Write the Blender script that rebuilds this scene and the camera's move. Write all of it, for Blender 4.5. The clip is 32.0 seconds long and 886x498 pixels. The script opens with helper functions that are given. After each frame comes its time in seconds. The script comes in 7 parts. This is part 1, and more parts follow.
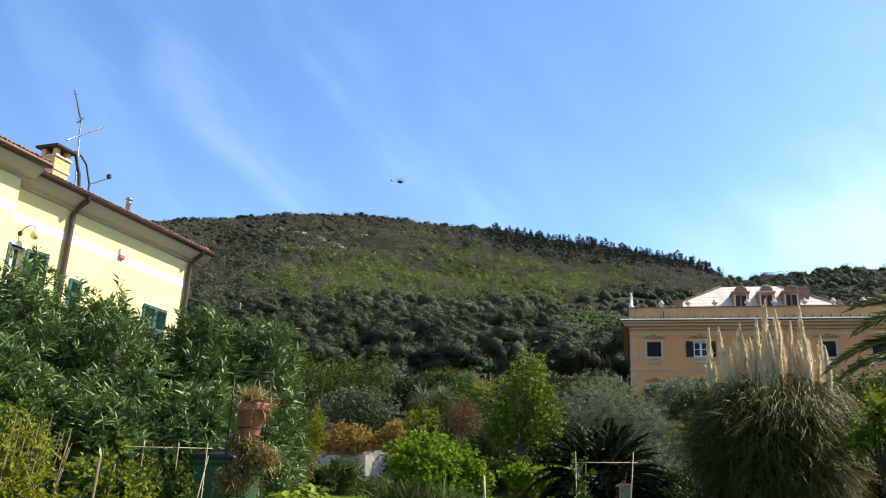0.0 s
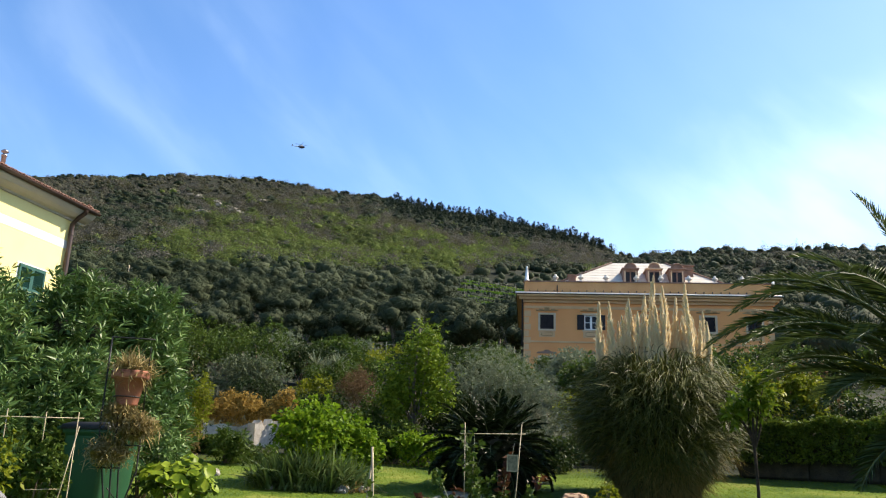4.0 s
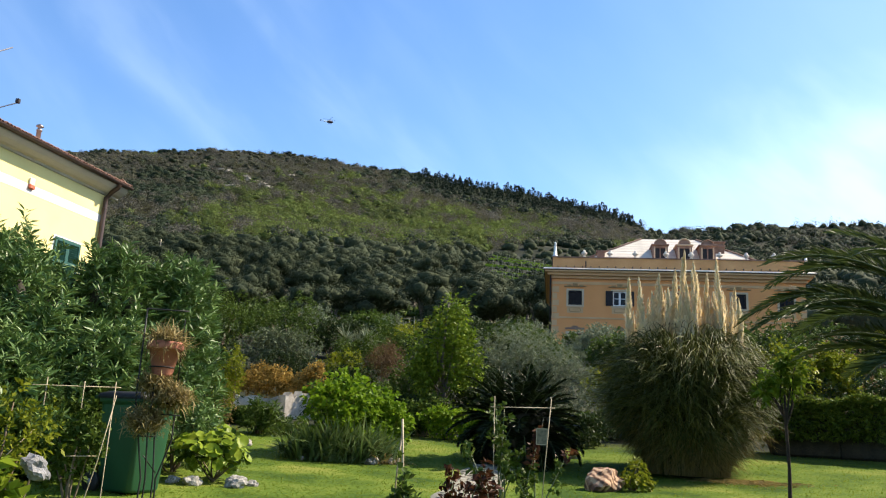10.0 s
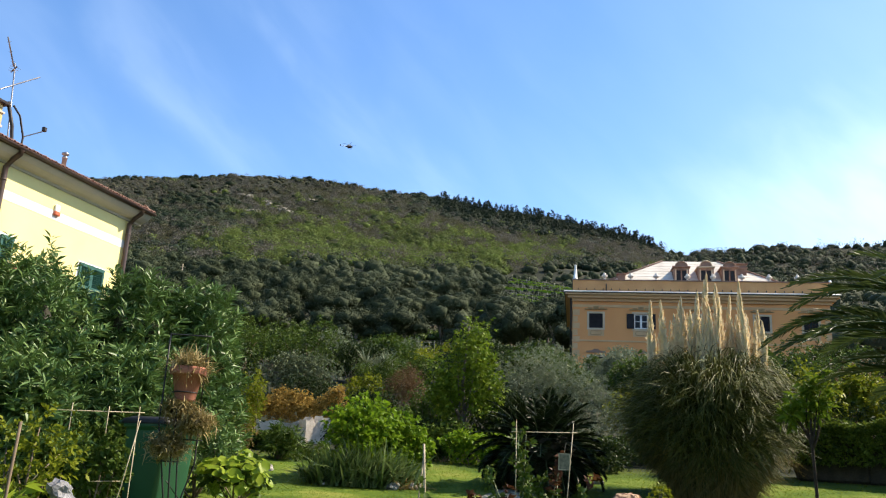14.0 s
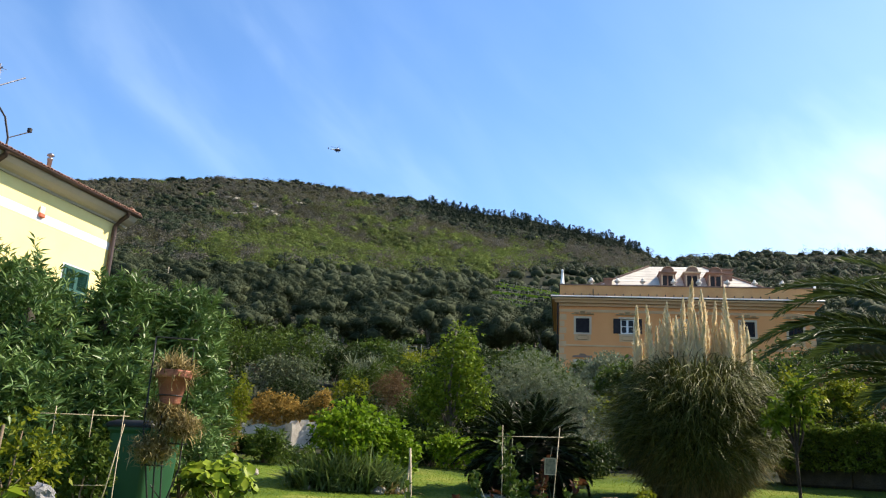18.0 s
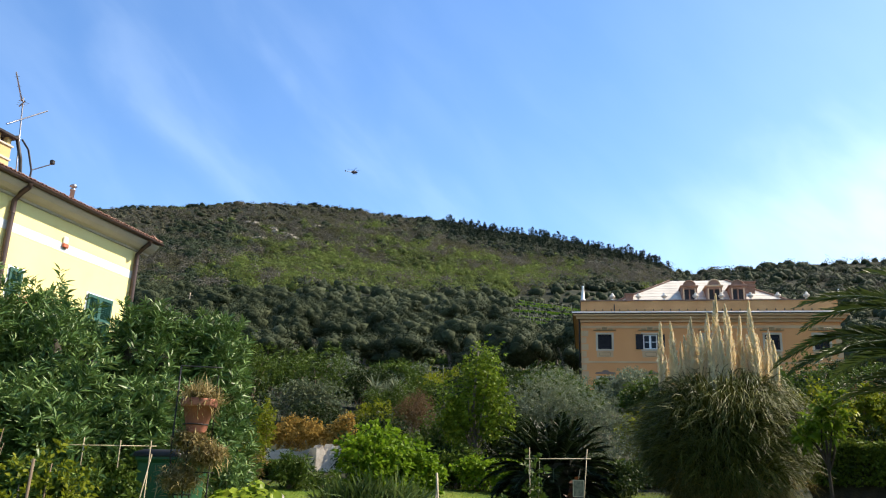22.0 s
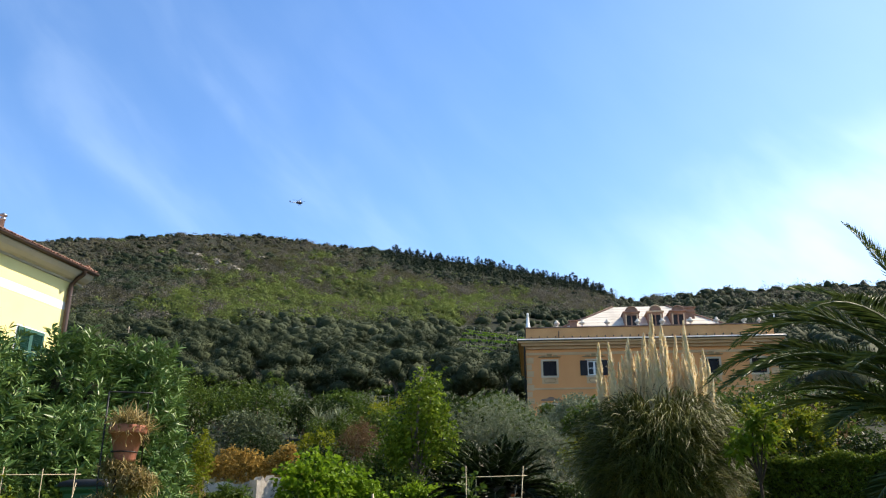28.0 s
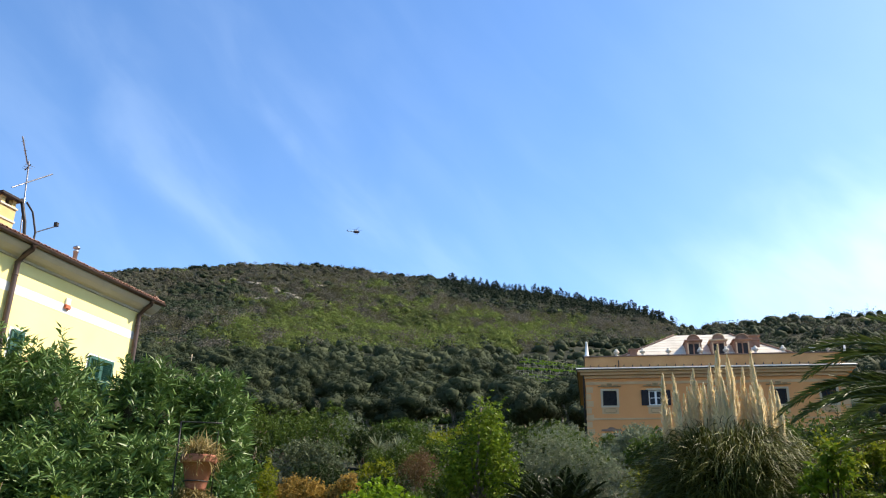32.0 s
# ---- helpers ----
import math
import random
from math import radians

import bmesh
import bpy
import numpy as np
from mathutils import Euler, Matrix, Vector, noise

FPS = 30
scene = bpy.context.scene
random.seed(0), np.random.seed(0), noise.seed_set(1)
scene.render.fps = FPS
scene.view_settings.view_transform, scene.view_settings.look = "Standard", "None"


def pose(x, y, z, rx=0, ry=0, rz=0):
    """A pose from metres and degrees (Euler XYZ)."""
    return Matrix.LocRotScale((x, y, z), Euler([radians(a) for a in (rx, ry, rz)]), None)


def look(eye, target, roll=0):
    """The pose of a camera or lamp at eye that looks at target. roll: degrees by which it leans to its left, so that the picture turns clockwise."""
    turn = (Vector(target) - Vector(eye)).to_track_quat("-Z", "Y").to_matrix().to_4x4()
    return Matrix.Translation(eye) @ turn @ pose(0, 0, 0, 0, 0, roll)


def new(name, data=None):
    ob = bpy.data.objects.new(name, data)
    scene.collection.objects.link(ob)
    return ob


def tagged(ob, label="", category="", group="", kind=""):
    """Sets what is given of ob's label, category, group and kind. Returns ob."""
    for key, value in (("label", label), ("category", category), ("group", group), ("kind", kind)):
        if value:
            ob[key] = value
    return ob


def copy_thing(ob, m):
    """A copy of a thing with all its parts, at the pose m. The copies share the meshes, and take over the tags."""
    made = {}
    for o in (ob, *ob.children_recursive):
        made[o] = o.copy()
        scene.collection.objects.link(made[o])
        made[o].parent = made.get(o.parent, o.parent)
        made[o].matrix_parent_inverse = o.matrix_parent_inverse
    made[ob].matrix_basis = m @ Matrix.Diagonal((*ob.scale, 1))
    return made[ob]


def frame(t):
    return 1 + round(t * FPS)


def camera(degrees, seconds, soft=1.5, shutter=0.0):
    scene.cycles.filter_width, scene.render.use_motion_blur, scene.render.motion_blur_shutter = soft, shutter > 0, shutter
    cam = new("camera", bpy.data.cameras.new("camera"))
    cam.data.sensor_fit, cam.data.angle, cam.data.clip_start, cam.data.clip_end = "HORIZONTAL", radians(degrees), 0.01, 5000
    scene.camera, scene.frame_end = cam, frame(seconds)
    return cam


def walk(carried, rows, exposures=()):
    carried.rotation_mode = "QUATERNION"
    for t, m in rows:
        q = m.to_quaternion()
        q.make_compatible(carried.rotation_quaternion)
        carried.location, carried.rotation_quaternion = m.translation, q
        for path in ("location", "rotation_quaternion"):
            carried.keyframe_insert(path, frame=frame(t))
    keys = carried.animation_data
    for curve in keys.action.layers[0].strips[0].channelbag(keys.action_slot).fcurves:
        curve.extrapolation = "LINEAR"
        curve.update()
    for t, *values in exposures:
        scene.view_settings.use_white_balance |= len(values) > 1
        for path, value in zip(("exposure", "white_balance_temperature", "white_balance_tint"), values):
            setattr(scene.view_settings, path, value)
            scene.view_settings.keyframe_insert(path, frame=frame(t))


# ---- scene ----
cam = camera(57.7, 32.0, soft=1.15)
PATH = [
    (0.0, pose(-0.042, -0.125, 1.492, 106.90, -2.23, -1.35)),
    (0.5, pose(-0.033, -0.133, 1.494, 107.16, -2.23, -1.62)),
    (1.0, pose(-0.027, -0.137, 1.492, 107.27, -2.25, -1.95)),
    (1.5, pose(-0.020, -0.124, 1.498, 107.07, -2.34, -3.05)),
    (2.0, pose(-0.029, -0.048, 1.502, 106.18, -2.89, -6.18)),
    (2.5, pose(-0.008, -0.002, 1.522, 105.30, -2.58, -7.85)),
    (3.0, pose(0.001, 0.022, 1.523, 105.03, -2.58, -8.39)),
    (3.5, pose(0.010, 0.026, 1.526, 105.03, -2.08, -8.70)),
    (5.5, pose(0.006, 0.035, 1.523, 104.38, -2.24, -8.61)),
    (6.0, pose(0.010, 0.025, 1.514, 103.99, -2.28, -8.48)),
    (6.5, pose(0.010, 0.027, 1.514, 104.00, -1.97, -8.07)),
    (7.0, pose(-0.000, 0.028, 1.511, 103.94, -2.51, -7.58)),
    (7.5, pose(0.005, 0.026, 1.513, 104.04, -2.51, -7.41)),
    (8.0, pose(0.002, 0.024, 1.509, 103.19, -2.56, -7.67)),
    (8.5, pose(-0.004, 0.021, 1.511, 103.40, -2.46, -7.23)),
    (9.0, pose(-0.005, 0.034, 1.512, 103.16, -2.46, -7.07)),
    (9.5, pose(-0.005, 0.030, 1.509, 103.12, -2.44, -6.90)),
    (10.0, pose(-0.012, 0.032, 1.513, 103.19, -2.80, -6.83)),
    (10.5, pose(-0.018, 0.026, 1.514, 103.41, -3.22, -6.47)),
    (11.0, pose(-0.013, 0.024, 1.509, 103.02, -3.05, -6.49)),
    (11.5, pose(-0.019, 0.032, 1.511, 103.02, -2.97, -6.14)),
    (12.0, pose(-0.022, 0.028, 1.510, 103.10, -3.17, -5.90)),
    (12.5, pose(-0.024, 0.016, 1.511, 103.31, -3.28, -5.58)),
    (13.0, pose(-0.026, 0.016, 1.516, 103.90, -3.17, -5.28)),
    (13.5, pose(-0.027, 0.015, 1.517, 104.50, -3.05, -5.31)),
    (14.0, pose(-0.023, 0.008, 1.516, 104.78, -2.80, -5.40)),
    (14.5, pose(-0.015, 0.005, 1.519, 105.05, -2.74, -5.62)),
    (16.5, pose(-0.016, 0.001, 1.520, 105.68, -2.85, -6.09)),
    (17.0, pose(-0.015, -0.004, 1.523, 105.69, -2.68, -6.53)),
    (17.5, pose(-0.019, 0.004, 1.522, 105.53, -2.74, -6.51)),
    (18.0, pose(-0.023, 0.005, 1.516, 105.12, -2.89, -6.35)),
    (18.5, pose(-0.019, 0.006, 1.515, 105.00, -3.02, -6.08)),
    (19.0, pose(-0.033, -0.000, 1.510, 105.02, -3.56, -5.61)),
    (19.5, pose(-0.027, -0.004, 1.503, 104.31, -4.49, -4.73)),
    (20.0, pose(-0.023, 0.023, 1.510, 104.62, -2.98, -4.39)),
    (20.5, pose(-0.041, -0.007, 1.506, 104.79, -2.16, -3.74)),
    (21.0, pose(-0.042, -0.010, 1.521, 105.81, -1.35, -4.19)),
    (21.5, pose(-0.043, -0.006, 1.528, 106.15, -1.49, -4.07)),
    (22.0, pose(-0.047, -0.002, 1.544, 106.42, -1.85, -4.67)),
    (22.5, pose(-0.011, -0.002, 1.553, 106.96, -1.92, -8.22)),
    (23.0, pose(0.022, -0.008, 1.539, 107.80, -1.47, -12.16)),
    (23.5, pose(0.056, -0.004, 1.515, 108.51, 0.25, -13.38)),
    (24.0, pose(0.036, 0.073, 1.497, 108.48, 0.24, -13.96)),
    (24.5, pose(0.043, 0.053, 1.480, 108.37, 0.60, -14.52)),
    (26.5, pose(0.069, 0.017, 1.439, 108.25, -0.19, -11.46)),
    (27.0, pose(0.063, 0.012, 1.439, 107.65, -1.00, -9.46)),
    (27.5, pose(0.061, 0.023, 1.449, 108.27, -0.47, -8.75)),
    (28.0, pose(0.057, 0.005, 1.447, 108.62, -0.20, -8.16)),
    (28.5, pose(0.055, 0.007, 1.446, 108.86, -0.11, -7.82)),
    (29.0, pose(0.060, -0.017, 1.451, 109.37, -0.04, -7.35)),
    (29.5, pose(0.071, -0.019, 1.457, 110.12, 0.79, -7.52)),
    (30.0, pose(0.054, -0.015, 1.447, 109.61, 0.57, -6.55)),
    (30.5, pose(0.043, 0.017, 1.444, 109.09, -0.07, -6.48)),
    (31.0, pose(0.012, 0.013, 1.446, 109.00, -1.32, -6.33)),
    (31.5, pose(0.005, -0.043, 1.465, 109.07, -1.38, -5.41)),
    (32.0, pose(-0.016, -0.048, 1.465, 110.56, -1.15, -4.27)),
]
walk(cam, PATH, exposures=[(0.0, 1.1, 6600, 15.0), (32.0, 1.1, 6600, 15.0)])

# ---- world and sun ----
SUN_AZ, SUN_EL = -78.0, 46.0          # azimuth counted to the left of straight ahead
world = bpy.data.worlds.new("sky")
scene.world = world
world.use_nodes = True
wn, wl = world.node_tree.nodes, world.node_tree.links
wn.clear()
w_out = wn.new("ShaderNodeOutputWorld")
w_bg = wn.new("ShaderNodeBackground")
w_bg.inputs["Strength"].default_value = 0.121
sky = wn.new("ShaderNodeTexSky")
sky.sky_type = 'NISHITA'
sky.sun_disc = False
sky.sun_elevation = radians(SUN_EL)
sky.sun_rotation = radians(-SUN_AZ)
sky.air_density, sky.dust_density, sky.ozone_density = 1.0, 0.3, 3.0
tint = wn.new("ShaderNodeHueSaturation")
tint.inputs["Saturation"].default_value = 1.17
wl.new(sky.outputs["Color"], tint.inputs["Color"])
tc = wn.new("ShaderNodeTexCoord")


def sky_node(kind, *values, clamp=False):
    """A math node of the sky fed by numbers or by other nodes."""
    n = wn.new("ShaderNodeMath")
    n.operation, n.use_clamp = kind, clamp
    for k, v in enumerate(values):
        if isinstance(v, (int, float)):
            n.inputs[k].default_value = v
        else:
            wl.new(v, n.inputs[k])
    return n.outputs[0]


def sky_step(v, lo, hi):
    """Smooth rise from 0 at lo to 1 at hi."""
    n = wn.new("ShaderNodeMapRange")
    n.interpolation_type = 'SMOOTHSTEP'
    n.inputs["From Min"].default_value, n.inputs["From Max"].default_value = lo, hi
    wl.new(v, n.inputs["Value"])
    return n.outputs["Result"]


def sky_noise(u, v, su, sv, detail, rough, shift):
    """Drifting cloud texture over two coordinates, stretched along the first."""
    c = wn.new("ShaderNodeCombineXYZ")
    wl.new(sky_node('MULTIPLY', u, su), c.inputs["X"])
    wl.new(sky_node('MULTIPLY', v, sv), c.inputs["Y"])
    c.inputs["Z"].default_value = shift
    n = wn.new("ShaderNodeTexNoise")
    n.inputs["Scale"].default_value, n.inputs["Detail"].default_value, n.inputs["Roughness"].default_value = 1.0, detail, rough
    n.inputs["Distortion"].default_value = 0.35
    wl.new(c.outputs["Vector"], n.inputs["Vector"])
    return n.outputs["Fac"]


# bearing to the right of straight ahead and height above the horizon, in degrees
way = wn.new("ShaderNodeSeparateXYZ")
wl.new(tc.outputs["Generated"], way.inputs["Vector"])
bear = sky_node('MULTIPLY', sky_node('ARCTAN2', way.outputs["X"], way.outputs["Y"]), 57.296)
rise = sky_node('MULTIPLY', sky_node('ARCSINE', way.outputs["Z"]), 57.296)
# coordinates along and across the slanting streaks of high cloud
along = sky_node('SUBTRACT', sky_node('MULTIPLY', bear, 0.743), sky_node('MULTIPLY', rise, 0.669))
across = sky_node('ADD', sky_node('MULTIPLY', bear, 0.669), sky_node('MULTIPLY', rise, 0.743))
fibre = sky_step(sky_noise(along, across, 0.1, 0.26, 4.0, 0.5, 3.0), 0.3, 0.75)
fluff = sky_noise(along, across, 0.09, 0.16, 4.0, 0.5, 8.0)
veil = None
for mid, width, strength in ((16.2, 3.8, 0.13), (7.2, 3.6, 0.115), (24.0, 5.5, 0.03), (0.5, 3.4, 0.06)):
    bend = sky_node('ADD', sky_node('SUBTRACT', across, mid), sky_node('MULTIPLY', sky_node('SUBTRACT', fluff, 0.5), 9.0))
    band = sky_node('SUBTRACT', 1.0, sky_step(sky_node('ABSOLUTE', bend), 0.0, width))
    band = sky_node('MULTIPLY', band, strength)
    veil = band if veil is None else sky_node('ADD', veil, band)
low = sky_node('SUBTRACT', 1.0, sky_node('MULTIPLY', sky_step(rise, 22.0, 36.0), 0.65))
veil = sky_node('MULTIPLY', sky_node('MULTIPLY', veil, sky_node('MULTIPLY_ADD', fibre, 0.75, 0.3)), low)
veil = sky_node('ADD', veil, sky_node('MULTIPLY', fibre, 0.02))
# bright bank of thin cloud low on the sun's side
edge = sky_node('SUBTRACT', sky_node('MULTIPLY_ADD', bear, 0.22, 15.6), rise)
edge = sky_node('ADD', edge, sky_node('MULTIPLY', sky_node('SUBTRACT', fluff, 0.5), 9.0))
bank = sky_node('MULTIPLY', sky_step(edge, -2.5, 4.5), sky_step(bear, 10.0, 34.0))
bank = sky_node('MULTIPLY', bank, sky_node('MULTIPLY_ADD', fibre, 0.24, 0.24))
# general paleness towards the sun
pale = wn.new("ShaderNodeVectorMath")
pale.operation = 'DOT_PRODUCT'
pale.inputs[1].default_value = (math.sin(radians(66)) * math.cos(radians(14)), math.cos(radians(66)) * math.cos(radians(14)), math.sin(radians(14)))
wl.new(tc.outputs["Generated"], pale.inputs[0])
glow = sky_node('MULTIPLY', sky_step(pale.outputs["Value"], 0.62, 1.0), 0.15)
cover = sky_node('ADD', sky_node('ADD', veil, bank), glow, clamp=True)
cmix = wn.new("ShaderNodeMix")
cmix.data_type = 'RGBA'
cmix.inputs["B"].default_value = (4.7, 5.9, 6.9, 1)
wl.new(cover, cmix.inputs["Factor"])
wl.new(tint.outputs["Color"], cmix.inputs["A"])
wl.new(cmix.outputs["Result"], w_bg.inputs["Color"])
wl.new(w_bg.outputs["Background"], w_out.inputs["Surface"])

sun = new("sun", bpy.data.lights.new("sun", 'SUN'))
sun.data.energy, sun.data.angle, sun.data.color = 5.0, radians(0.53), (1.0, 0.9, 0.72)
sa, se = radians(SUN_AZ), radians(SUN_EL)
sun_from = Vector((-math.sin(sa) * math.cos(se), math.cos(sa) * math.cos(se), math.sin(se)))
sun.matrix_basis = look(sun_from * 100, (0, 0, 0))

# ---- helpers for meshes ----
RNG = np.random.default_rng(7)


def mesh_arr(name, V, F):
    """A mesh from an array of vertices and an array of faces with one corner count."""
    V, F = np.asarray(V, dtype=np.float32), np.asarray(F, dtype=np.int32)
    me = bpy.data.meshes.new(name)
    me.vertices.add(len(V))
    me.vertices.foreach_set("co", V.ravel())
    me.loops.add(F.size)
    me.loops.foreach_set("vertex_index", F.ravel())
    me.polygons.add(len(F))
    me.polygons.foreach_set("loop_start", np.arange(0, F.size, F.shape[1], dtype=np.int32))
    me.update(calc_edges=True)
    return me


def smooth(me):
    me.polygons.foreach_set("use_smooth", np.ones(len(me.polygons), dtype=bool))
    return me


def merge(*sets):
    """Joins (V, F) pairs that have the same corner count."""
    Vs, Fs, k = [], [], 0
    for V, F in sets:
        Vs.append(V)
        Fs.append(np.asarray(F) + k)
        k += len(V)
    return np.concatenate(Vs), np.concatenate(Fs)


def part(name, data, material, parent=None, label="", kind="", at=None):
    """One mesh object from a bmesh, a (V, F) pair or a mesh, under a thing or a part."""
    if isinstance(data, bmesh.types.BMesh):
        me = bpy.data.meshes.new(name)
        data.to_mesh(me)
        data.free()
    elif isinstance(data, tuple):
        me = mesh_arr(name, *data)
    else:
        me = data
    if material is not None and not me.materials:
        me.materials.append(material)
    ob = new(name, me)
    if parent is not None:
        ob.parent = parent
    if at is not None:
        ob.matrix_basis = at
    return tagged(ob, label=label, kind=kind)


def thing(name, m, label, category, group="", kind=""):
    ob = new(name)
    ob.empty_display_size = 0.2
    ob.matrix_basis = m
    return tagged(ob, label, category, group, kind)


def box(bm, x0, x1, y0, y1, z0, z1, bevel=0.0):
    """Adds a box, with chamfered edges if wanted."""
    vs = [bm.verts.new((x, y, z)) for x in (x0, x1) for y in (y0, y1) for z in (z0, z1)]
    fs = [bm.faces.new([vs[i] for i in q]) for q in ((0, 1, 3, 2), (4, 6, 7, 5), (0, 4, 5, 1), (2, 3, 7, 6), (0, 2, 6, 4), (1, 5, 7, 3))]
    if bevel:
        es = list({e for f in fs for e in f.edges})
        bmesh.ops.bevel(bm, geom=es, offset=bevel, segments=1, affect='EDGES')
    return bm


def boxes(*rows, bevel=0.0):
    bm = bmesh.new()
    for r in rows:
        box(bm, *r, bevel=bevel)
    return bm


def lathe(profile, n=20, arc=2 * math.pi):
    """A turned body from rows of (radius, height)."""
    prof = np.array(profile, dtype=float)
    a = np.linspace(0, arc, n, endpoint=False)
    V = np.stack([np.outer(prof[:, 0], np.cos(a)), np.outer(prof[:, 0], np.sin(a)), np.repeat(prof[:, 1:2], n, 1)], -1).reshape(-1, 3)
    i, j = np.meshgrid(np.arange(len(prof) - 1), np.arange(n), indexing="ij")
    k = (j + 1) % n
    F = np.stack([i * n + j, i * n + k, (i + 1) * n + k, (i + 1) * n + j], -1).reshape(-1, 4)
    return V, F


def tube(pts, radii, n=7):
    """A tapered tube along points."""
    pts = np.array(pts, dtype=float)
    radii = np.broadcast_to(np.array(radii, dtype=float), (len(pts),))
    d = np.gradient(pts, axis=0)
    d /= np.linalg.norm(d, axis=1, keepdims=True) + 1e-9
    ref = np.where(np.abs(d[:, 2:3]) > 0.9, np.array([[1.0, 0, 0]]), np.array([[0, 0, 1.0]]))
    s = np.cross(d, ref)
    s /= np.linalg.norm(s, axis=1, keepdims=True) + 1e-9
    b = np.cross(d, s)
    a = np.linspace(0, 2 * math.pi, n, endpoint=False)
    ring = s[:, None] * np.cos(a)[None, :, None] + b[:, None] * np.sin(a)[None, :, None]
    V = (pts[:, None] + ring * radii[:, None, None]).reshape(-1, 3)
    V = np.concatenate([V, pts[-1:], pts[:1]])
    m = len(pts)
    i, j = np.meshgrid(np.arange(m - 1), np.arange(n), indexing="ij")
    k = (j + 1) % n
    F = np.stack([i * n + j, i * n + k, (i + 1) * n + k, (i + 1) * n + j], -1).reshape(-1, 4)
    j = np.arange(0, n)
    cap = np.stack([(m - 1) * n + j, (m - 1) * n + (j + 1) % n, np.full(n, m * n), np.full(n, m * n)], -1)
    # the end is closed with narrow quads that share the centre
    cap = np.stack([(m - 1) * n + j[::2], (m - 1) * n + (j[::2] + 1) % n, (m - 1) * n + (j[::2] + 2) % n, np.full(len(j[::2]), m * n)], -1)
    return V, np.concatenate([F, cap])


def unit(a):
    return a / (np.linalg.norm(a, axis=-1, keepdims=True) + 1e-9)


def kites(P, D, L, W, fold=0.12, droop=0.1, rng=RNG, face=None):
    """Folded leaves: each two triangles from its base P along D, turned to face a given way."""
    n = len(P)
    L, W = np.broadcast_to(L, (n,))[:, None], np.broadcast_to(W, (n,))[:, None]
    D = unit(D)
    S = unit(np.cross(D, rng.normal(size=(n, 3)) + np.array([0, 0, 1.2]) if face is None else face))
    N = np.cross(S, D)
    mid = P + D * L * 0.42
    V = np.stack([P, mid + S * W / 2 + N * W * fold, P + D * L - np.array([0, 0, 1.0]) * L * droop, mid - S * W / 2 + N * W * fold], 1).reshape(-1, 3)
    k = np.arange(n)[:, None] * 4
    F = np.concatenate([k + np.array([[0, 1, 2]]), k + np.array([[0, 2, 3]])], 1).reshape(-1, 3)
    return V, F


def rounds(P, N, r, rng=RNG, k=9):
    """Broad cupped round leaves, each a fan of k triangles."""
    n = len(P)
    N = unit(N)
    S = unit(np.cross(N, rng.normal(size=(n, 3))))
    T = np.cross(N, S)
    a = np.linspace(0, 2 * math.pi, k, endpoint=False)
    ring = S[:, None] * np.cos(a)[None, :, None] + T[:, None] * np.sin(a)[None, :, None] * 0.85
    lip = 0.22 + 0.12 * np.sin(a * 3)[None, :, None] + rng.normal(size=(n, k, 1)) * 0.06
    V = np.concatenate([P[:, None], P[:, None] + (ring + N[:, None] * lip) * np.broadcast_to(r, (n,))[:, None, None]], 1).reshape(-1, 3)
    j = np.arange(k)
    F = np.stack([np.zeros(k, dtype=int), 1 + j, 1 + (j + 1) % k], -1)[None] + (np.arange(n) * (k + 1))[:, None, None]
    return V, F.reshape(-1, 3)


def blades(P, D, L, W, droop, k=5, rng=RNG, power=2):
    """Long arching grass blades: ribbons of k pieces that taper to a point."""
    n = len(P)
    L, W, droop = (np.broadcast_to(a, (n,))[:, None] for a in (L, W, droop))
    D = unit(D)
    S = unit(np.cross(D, np.array([0, 0, 1.0]) + rng.normal(size=(n, 3)) * 0.25))
    rows = []
    for i in range(k + 1):
        s = i / k
        c = P + D * L * s
        c = c + np.array([0, 0, -1.0]) * droop * L * s ** power
        w = W * (1 - s) ** 0.6 * (0.6 + 0.4 * min(1, s * 4)) * 0.5 + 0.0004
        rows += [c - S * w, c + S * w]
    V = np.stack(rows, 1).reshape(-1, 3)
    base = np.arange(n)[:, None, None] * (2 * k + 2)
    q = np.array([[2 * i, 2 * i + 1, 2 * i + 3, 2 * i + 2] for i in range(k)])[None]
    return V, (base + q).reshape(-1, 4)


def lobes(n, cents, radii, rng=RNG, inner=0.55, shape=0.18):
    """Points and outward ways in and on lumpy lobes."""
    cents, radii = np.array(cents, dtype=float), np.array(radii, dtype=float)
    if radii.ndim == 1:
        radii = np.repeat(radii[:, None], 3, 1)
    wgt = np.prod(radii, 1) ** (2 / 3)
    i = rng.choice(len(cents), n, p=wgt / wgt.sum())
    d = unit(rng.normal(size=(n, 3)))
    r = (inner + (1 - inner) * rng.random((n, 1)) ** 0.5) * (1 + rng.normal(size=(n, 1)) * shape * 0.5)
    return cents[i] + d * radii[i] * r, d


def crown_lobes(c, size, count, rng=RNG, lump=0.42):
    """Lobe centres and radii that fill an ellipsoid unevenly."""
    d = unit(rng.normal(size=(count, 3)))
    d[:, 2] = np.abs(d[:, 2]) * 1.45 - 0.6
    size = np.array(size, dtype=float)
    cents = np.array(c) + d * size * (0.62 + 0.16 * rng.random((count, 1)))
    radii = size[None] * lump * (0.7 + 0.6 * rng.random((count, 1)))
    return np.concatenate([cents, [c]]), np.concatenate([radii, [size * 0.62]])


